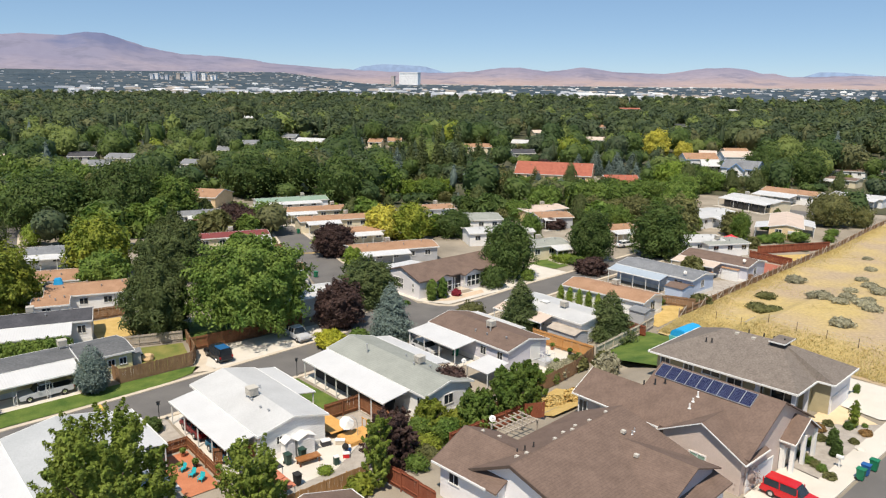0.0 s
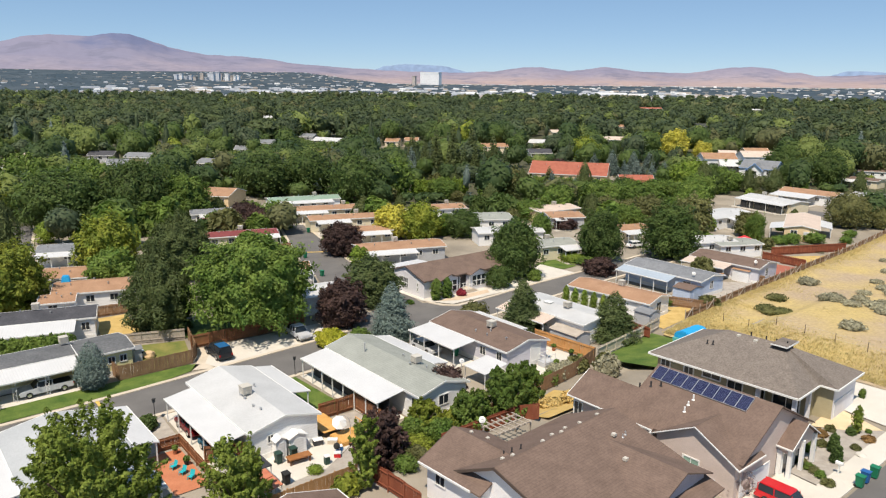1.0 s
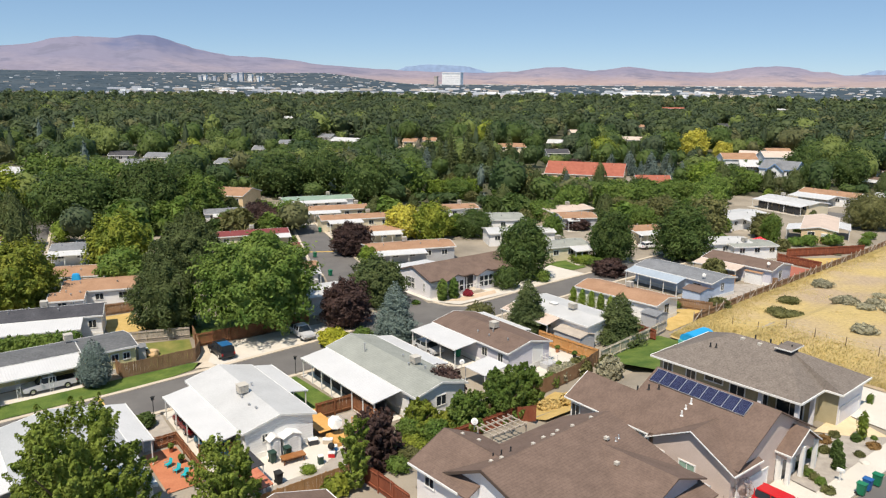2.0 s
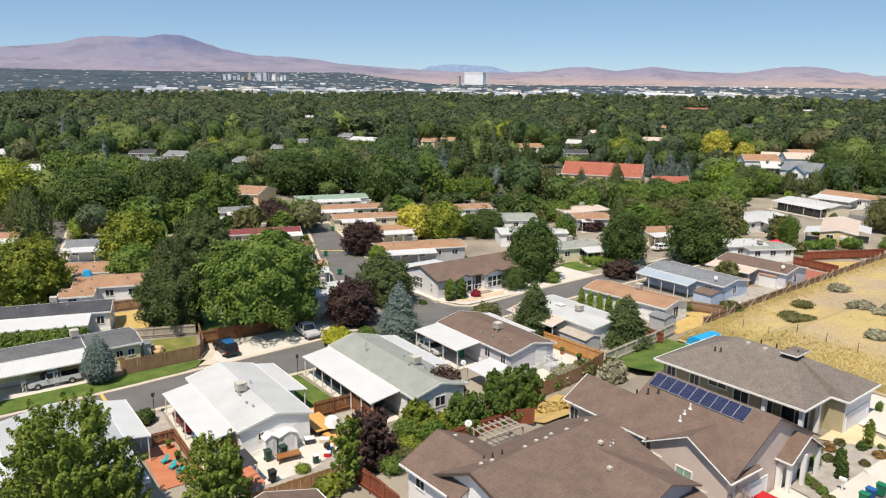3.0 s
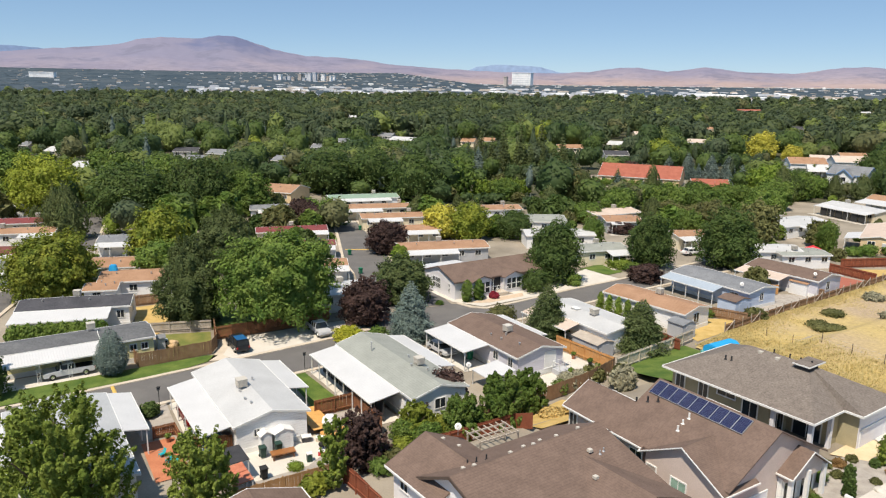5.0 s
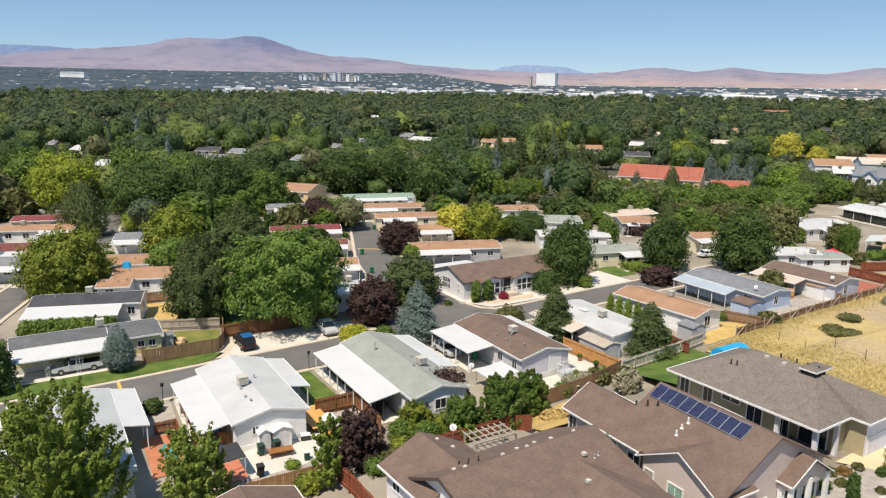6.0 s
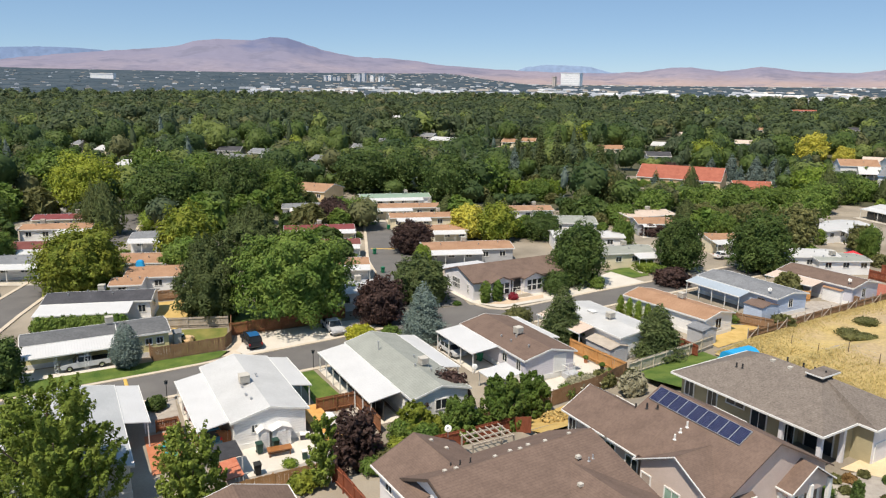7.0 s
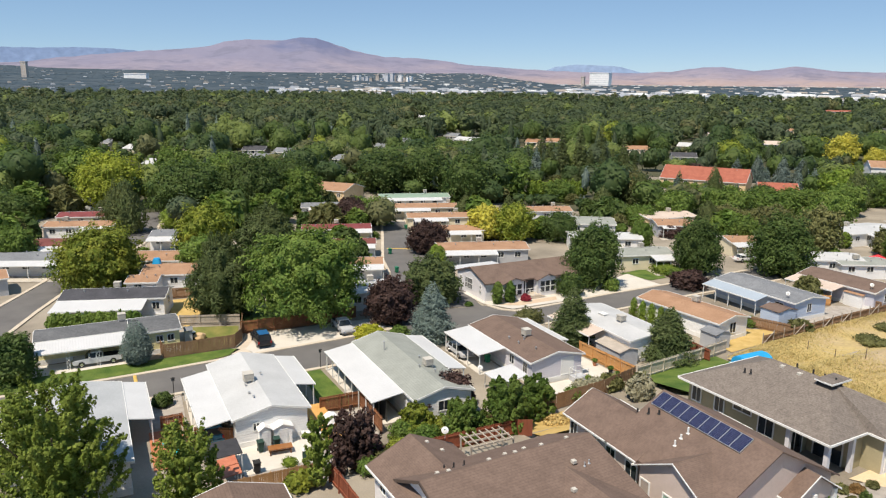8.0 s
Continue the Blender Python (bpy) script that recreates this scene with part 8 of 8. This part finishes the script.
bench(-52.8, 31.2, G + 84, 2.2, material("varnished_wood", (0.24, 0.10, 0.035), (0.36, 0.16, 0.055), 0.4, 2, 12, 0.1), material("dark_bench_wood", (0.13, 0.06, 0.03), (0.2, 0.09, 0.045), 0.6, 2, 12, 0.1), "varnished wooden bench on a concrete patio", 0.95, 0.62)
gr = thing("grill", pose(*UV(-51.8, 34.6), 0.03, 0, 0, 20), "black kettle grill with red and blue boxes", "grill")
bm = bmesh.new()
bmesh.ops.create_uvsphere(bm, u_segments=12, v_segments=8, radius=0.32, matrix=pose(0, 0, 0.85))
part("kettle", bm, TYRE, gr)
for i in range(3):
    b = bmesh.new()
    tube(b, (0.2 * math.cos(i * 2.1), 0.2 * math.sin(i * 2.1), 0.7), (0.36 * math.cos(i * 2.1), 0.36 * math.sin(i * 2.1), 0), 0.02)
    part("leg", b, METAL, gr)


crate(-50.9, 33.0, PLASTIC_D, "small dark bin beside gravel", 0.45, 0.45, 0.75)
crate(-51.4, 34.4, RED, "red cool box with a white lid")
crate(-52.4, 35.2, PLASTIC_B, "blue storage box with a pale lid")
crate(-54.6, 34.2, GREYTARP, "dark storage box on a patio", 0.9, 0.6, 0.5)
crate(-53.9, 35.4, KERB, "tan storage box on a patio", 0.9, 0.5, 0.4)
tree("shrub", *UV(-50.2, 31.4), 0.8, 0.8, LIGHTGREEN, "small round yellow-green shrub in gravel", "shrub", "shrub", n=900)

# canvas and red sheet covers by the patio
def cover(u, v, w, d, h0, h1, mat, label, name="canopy_cover"):
    t = thing(name, pose(*UV(u, v), height(*UV(u, v)), 0, 0, G), label, "canopy")
    bm = bmesh.new()
    slab(bm, [(0, 0, h0), (w, 0, h0), (w, d, h1), (0, d, h1)], 0.07)
    part("sheet", bm, mat, t)
    for sx in (0.08, w - 0.08):
        for sy, hh in ((0.08, h0), (d - 0.08, h1)):
            part("post", boxes((sx - 0.04, sx + 0.04, sy - 0.04, sy + 0.04, -0.4, hh - 0.06)), WHITE, t)


cover(-53.4, 24.2, 3.0, 3.2, 2.0, 2.1, GREYTARP, "dark grey canvas canopy beside a patio")
cover(-50.3, 25.0, 1.5, 1.7, 1.9, 2.1, REDMETAL, "small rust-red sheet roof")
cover(-48.7, 25.0, 1.6, 1.7, 1.9, 2.1, REDMETAL, "small rust-red sheet roof")
for u, v in ((-58.6, 21.8), (-57.2, 22.1), (-56.0, 22.4)):
    x, y = UV(u, v)
    c = thing("garden_chair", pose(x, y, 0.03, 0, 0, 20 + u * 7) @ Matrix.Diagonal((0.75, 0.75, 0.75, 1)), "turquoise garden chair on a tiled patio", "chair", "turquoise chairs")
    part("seat", boxes((-0.3, 0.3, -0.3, 0.3, 0.35, 0.41)), TURQ, c)
    b = bmesh.new()
    slab(b, [(-0.3, 0.3, 0.41), (0.3, 0.3, 0.41), (0.3, 0.5, 1.0), (-0.3, 0.5, 1.0)], 0.06)
    part("backrest", b, TURQ, c)
    for sx in (-1, 1):
        part("armrest", boxes((sx * 0.32 - 0.05, sx * 0.32 + 0.05, -0.3, 0.35, 0.58, 0.62)), TURQ, c)
        for sy in (-0.27, 0.27):
            part("leg", boxes((sx * 0.27 - 0.03, sx * 0.27 + 0.03, sy - 0.03, sy + 0.03, 0, 0.36)), TURQ, c)
    
# brown roof of the home nearest the white stucco house
shed_roof = frame_uv("mobile_home", "low home with a dark brown shingle roof", -42.6, 23.4, 0.0)
wing(shed_roof, "x", 0, 9, -3.0, 1.4, 5.6, 2.9, 4.1, 2.9, SIDING["pink"], BROWNROOF, -0.5)

# street lamps by the kerb
for u, v in ((-69.4, 23.8), (-71.0, 40.6)):
    x, y = UV(u, v)
    lp = thing("lamp_post", pose(x, y, 0), "slim black garden lamp post by the kerb", "lamp", "garden lamps")
    b = bmesh.new()
    tube(b, (0, 0, -0.1), (0, 0, 2.0), 0.04)
    part("pole", b, TYRE, lp)
    part("lantern", boxes((-0.12, 0.12, -0.12, 0.12, 2.0, 2.3)), GLASS, lp)
    part("cap", boxes((-0.16, 0.16, -0.16, 0.16, 2.3, 2.36)), TYRE, lp)


def dish(x, y, z, ang, label="white satellite dish on a short mast"):
    d = thing("satellite_dish", pose(x, y, z, 0, 0, ang), label, "dish", "satellite dishes")
    bm = bmesh.new()
    bmesh.ops.create_cone(bm, cap_ends=False, segments=14, radius1=0.3, radius2=0.1, depth=0.1, matrix=pose(0, -0.1, 0.55, 60))
    bmesh.ops.create_circle(bm, cap_ends=True, segments=14, radius=0.1, matrix=pose(0, -0.035, 0.515, 60))
    bmesh.ops.solidify(bm, geom=bm.faces[:], thickness=0.02)
    part("reflector", bm, WHITE, d)
    b = bmesh.new()
    tube(b, (0, 0, -0.3), (0, -0.02, 0.5), 0.03)
    part("mast", b, METAL, d)
    b = bmesh.new()
    tube(b, (0, 0, 0.3), (0, -0.55, 0.6), 0.015)
    part("arm", b, METAL, d)


dish(3.2, 57.3, 5.6, 10)
dish(0.7, 79.4, 2.1, 10)
dish(*local(41.5, 136, -45, 12.2, 1.0), 3.3, 0)
dish(*local(27.9, 127.9, -47, 13.2, 1.0), 3.2, 0)

# pergola
pg = thing("pergola", pose(*UV(-42.9, 44.6), 1.2, 0, 0, G), "white slatted pergola behind a stucco house", "pergola")
for i in range(3):
    part("beam", boxes((0.15 + i * 0.95, 0.25 + i * 0.95, 0, 4.4, 1.95, 2.1)), GREYFENCE, pg)
for i in range(7):
    part("slat", boxes((-0.2, 2.4, 0.1 + i * 0.66, 0.18 + i * 0.66, 2.1, 2.2)), GREYFENCE, pg)
for sx in (0.2, 2.1):
    for sy in (0.1, 4.3):
        part("post", boxes((sx - 0.06, sx + 0.06, sy - 0.06, sy + 0.06, -1.8, 1.95)), GREYFENCE, pg)

# steps of the lilac home
st = thing("porch_steps", pose(*UV(-55.4, 65.6), 0.03, 0, 0, G), "small white porch with steps and railings", "steps")
part("landing", boxes((0, 1.3, 0, 1.8, -0.1, 0.62)), SIDING["grey"], st)
for i in range(3):
    part("step", boxes((0.1, 1.2, 1.803 + i * 0.3, 2.1 + i * 0.3, -0.1, 0.46 - 0.15 * i)), REDFENCE, st)
for sx in (0.02, 1.24):
    part("railing", boxes((sx, sx + 0.05, 0, 1.8, 1.5, 1.56), (sx, sx + 0.05, 0, 0.05, 0.6, 1.5), (sx, sx + 0.05, 0.85, 0.9, 0.6, 1.5), (sx, sx + 0.05, 1.75, 1.8, 0.6, 1.5)), WHITE, st)
part("railing", boxes((1.25, 1.3, 0.0, 0.05, 0.6, 1.5), (0.1, 1.25, 0, 0.05, 1.5, 1.56)), WHITE, st)

# boat under a blue cover
bt = thing("covered_boat", pose(*UV(-46.3, 82.6), height(*UV(-46.6, 85)), 0, 0, 43.2), "boat under a bright blue cover on a trailer", "boat")
bm = bmesh.new()
prism(bm, [(-0.9, 0.9), (0.9, 0.9), (1.25, 2.2), (-1.25, 2.2)], -0.2, 4.4)
part("hull", bm, material("sea_green_hull", (0.10, 0.38, 0.36), (0.14, 0.44, 0.42), 0.4, 1, 8, 0.0), bt)
bm = bmesh.new()
prism(bm, [(-1.3, 2.15), (1.3, 2.15), (1.15, 2.8), (0.5, 3.2), (-0.5, 3.2), (-1.15, 2.8)], 0.1, 4.3)
bmesh.ops.bevel(bm, geom=bm.edges[:], offset=0.1, segments=2, affect="EDGES")
part("cover", bm, BLUETARP, bt)
for s in (-1, 1):
    b = bmesh.new()
    tube(b, (2.2, s * 0.8, 0.45), (2.2, s * 1.0, 0.45), 0.45)
    part("wheel", b, TYRE, bt)
x, y = -61.4, 104.6
ct = thing("covered_cooler", pose(x, y, 3.45, 0, 0, 28), "roof cooler under a bright blue tarpaulin", "air cooler")
bm = bmesh.new()
vs = box(bm, -0.7, 0.7, -0.65, 0.65, -0.1, 1.05)
for w in vs[4:]:
    w.co.x *= 0.7
    w.co.y *= 0.7
bmesh.ops.bevel(bm, geom=bm.edges[:], offset=0.12, segments=2, affect="EDGES")
part("tarpaulin", bm, BLUETARP, ct)

# front yard plants by the stucco houses
RUST = leafy("rusty_leaves", (0.22, 0.13, 0.05), (0.32, 0.20, 0.08), 0.3)
for u, v, r_, h_, mm in ((-24.0, 71.4, 0.55, 0.7, RUST), (-23.1, 69.5, 0.5, 0.6, OLIVELEAF), (-21.9, 69.0, 0.42, 2.0, DARKGREEN), (-20.9, 67.2, 0.45, 1.9, DARKGREEN), (-23.6, 67.6, 0.75, 1.1, GREEN), (-19.7, 62.9, 0.5, 0.6, OLIVELEAF), (-22.3, 73.9, 0.4, 0.8, DARKGREEN), (-21.3, 75.5, 0.35, 0.5, GREEN), (-20.6, 73.8, 0.55, 0.6, RUST), (-20.8, 71.2, 0.4, 0.5, OLIVELEAF), (-25.0, 83.6, 0.4, 1.2, GREEN), (-24.6, 70.2, 0.5, 0.7, OLIVELEAF), (-23.9, 73.2, 0.45, 0.6, OLIVELEAF)):
    tree("shrub", *UV(u, v), r_, h_, mm, "small garden shrub in a gravel yard", "shrub", "shrub", n=900, group="yard shrubs")
for i in range(6):
    tree("shrub", *UV(-23.8 + i * 0.62, 65.2 - i * 0.3), 0.5, 0.75, GREEN if i % 2 else OLIVELEAF, "low green hedge shrub by a porch", "shrub", "shrub", group="porch hedge")
bm = bmesh.new()
bmesh.ops.create_icosphere(bm, subdivisions=2, radius=0.5)
for vv in bm.verts:
    vv.co = vv.co * (1 + 0.25 * noise.noise(vv.co * 2.3))
    vv.co.z *= 0.5
rock = part("boulder", bm, CONCRETE)
rock.matrix_basis = pose(*UV(-19.9, 70.2), height(*UV(-19.9, 70.2)) + 0.12)
tagged(rock, "pale rounded boulder in a gravel yard", "rock")
tree("column", *UV(-22.1, 74.7), 0.5, 2.9, YELLOWGREEN, "slender young tree in a gravel yard", n=260, size=0.2)
tree("broad", *UV(-24.4, 56.0), 1.6, 3.0, leafy("pale_bare_twigs", (0.36, 0.28, 0.25), (0.46, 0.37, 0.33), 0.2), "pale leafless shrub by a driveway", "shrub", "shrub", n=700, size=0.12)
for u, v, r_, h_, mm in ((-51.3, 64.4, 1.3, 1.9, SAGE), (-51.6, 66.4, 1.2, 1.7, SAGE), (-50.6, 62.6, 1.1, 1.7, GREEN), (-51.5, 68.5, 1.2, 1.6, OLIVELEAF), (-47.6, 69.4, 1.5, 3.0, SAGE), (-49.0, 70.6, 1.2, 2.2, OLIVELEAF), (-60.7, 100.6, 1.4, 1.5, GREEN), (-56.2, 106, 1.5, 1.4, OLIVELEAF), (-35.4, 53.2, 0.9, 2.6, GREEN), (-34.2, 53.0, 0.9, 2.2, GREEN), (-36.8, 53.2, 0.8, 2.0, GREEN), (-45.5, 57, 1.2, 1.2, DRYB := leafy("dry_grass_leaves", (0.52, 0.38, 0.14), (0.62, 0.47, 0.2), 0.3)), (-44.4, 59, 1.2, 1.2, DRYB), (-43.4, 36.4, 1.1, 1.3, GREEN), (-43.6, 30.6, 1.3, 1.6, YELLOWGREEN), (-44.6, 31.6, 1.2, 1.3, YELLOWGREEN)):
    tree("shrub", *UV(u, v), r_, h_, mm, "garden shrub along a wooden fence", "shrub", "shrub", n=900, group="fence shrubs")
mb = thing("mailbox", pose(*UV(-19.9, 65.3), height(*UV(-19.9, 65.3)), 0, 0, G), "white mailbox on a post by the pavement", "mailbox")
part("post", boxes((-0.06, 0.06, -0.06, 0.06, -0.1, 1.0)), WHITE, mb)
bm = bmesh.new()
prism(bm, [(-0.14, 1.0), (0.14, 1.0), (0.14, 1.18), (0.08, 1.28), (-0.08, 1.28), (-0.14, 1.18)], -0.3, 0.3)
part("box", bm, WHITE, mb)


# yellow speed bumps across the streets
YELLOWLINE = material("worn_yellow_paint", (0.55, 0.36, 0.08), (0.66, 0.46, 0.14), 0.8, 2, 12, 0.2)


def speed_bump(p, q):
    (xa, ya), (xb, yb) = p, q
    L, ang = math.hypot(xb - xa, yb - ya), math.degrees(math.atan2(yb - ya, xb - xa))
    bm = bmesh.new()
    prism(bm, [(-0.2, 0.0), (0.2, 0.0), (0.12, 0.06), (-0.12, 0.06)], 0, L)
    ob = part("speed_bump", bm, YELLOWLINE)
    ob.matrix_basis = pose(xa, ya, height(xa, ya) + 0.05, 0, 0, ang)
    tagged(ob, "worn yellow speed bump across the street", "speed bump")


speed_bump(UV(-77.8, 20.4), UV(-71.4, 20.4))
cooler(*local(16.3, 113.0, -41, 7.2, 4.3), roof_z(14.5, 6.6, 2.8, 0.7, 4.3), -41)
speed_bump((-34.9, 142.4), (-26.2, 144.4))

# undergrowth between the grey-roofed home and the raised lots
for u, v, r_, h_, mm in ((-47.6, 38.0, 1.5, 2.4, GREEN), (-47.0, 40.6, 1.4, 2.2, YELLOWGREEN), (-49.4, 37.8, 1.2, 1.6, OLIVELEAF), (-50.2, 42.4, 1.4, 2.2, GREEN), (-47.6, 43.6, 1.5, 2.6, GREEN), (-48.8, 46.4, 1.6, 2.4, YELLOWGREEN), (-48.0, 49.4, 1.5, 2.2, GREEN), (-44.6, 38.6, 1.2, 1.5, OLIVELEAF)):
    tree("shrub", *UV(u, v), r_, h_, mm, "leafy garden shrub between two fences", "shrub", "shrub", n=1500, size=0.16, group="undergrowth")


def flower_pot(u, v, r_, mat, label):
    x, y = UV(u, v)
    t = thing("flower_pot", pose(x, y, height(x, y) + 0.03), label, "pot", "patio pots")
    bm = bmesh.new()
    tube(bm, (0, 0, 0), (0, 0, r_ * 1.6), r_ * 0.7, r_, 10)
    part("pot", bm, mat, t)
    bm = bmesh.new()
    tube(bm, (0, 0, r_ * 1.6), (0, 0, r_ * 1.85), r_ * 1.12, r_ * 1.12, 10)
    part("rim", bm, mat, t)
    V, core = broad_crown(r_ * 1.5, r_ * 4.2, r_ * 1.8, 160, 0.12, 12)
    crown = new("plant", quad_mesh("plant", V, GREEN, core))
    crown.parent = t


CLAY = material("terracotta_clay", (0.36, 0.15, 0.08), (0.46, 0.21, 0.12), 0.85, 2, 14, 0.2)
flower_pot(-53.4, 66.8, 0.28, CLAY, "terracotta pot with a green plant")
flower_pot(-52.6, 68.4, 0.24, TYRE, "dark pot with a green plant")
flower_pot(-52.9, 70.6, 0.28, CLAY, "terracotta pot with a green plant")
flower_pot(-54.8, 71.2, 0.25, TYRE, "dark pot with a green plant")
flower_pot(-57.6, 71.0, 0.25, CLAY, "terracotta pot with a green plant")
flower_pot(-52.2, 64.0, 0.22, CLAY, "terracotta pot with a green plant")
flower_pot(-61.2, 22.9, 0.22, CLAY, "terracotta pot with a green plant")
flower_pot(-58.6, 23.0, 0.22, TYRE, "dark pot with a green plant")
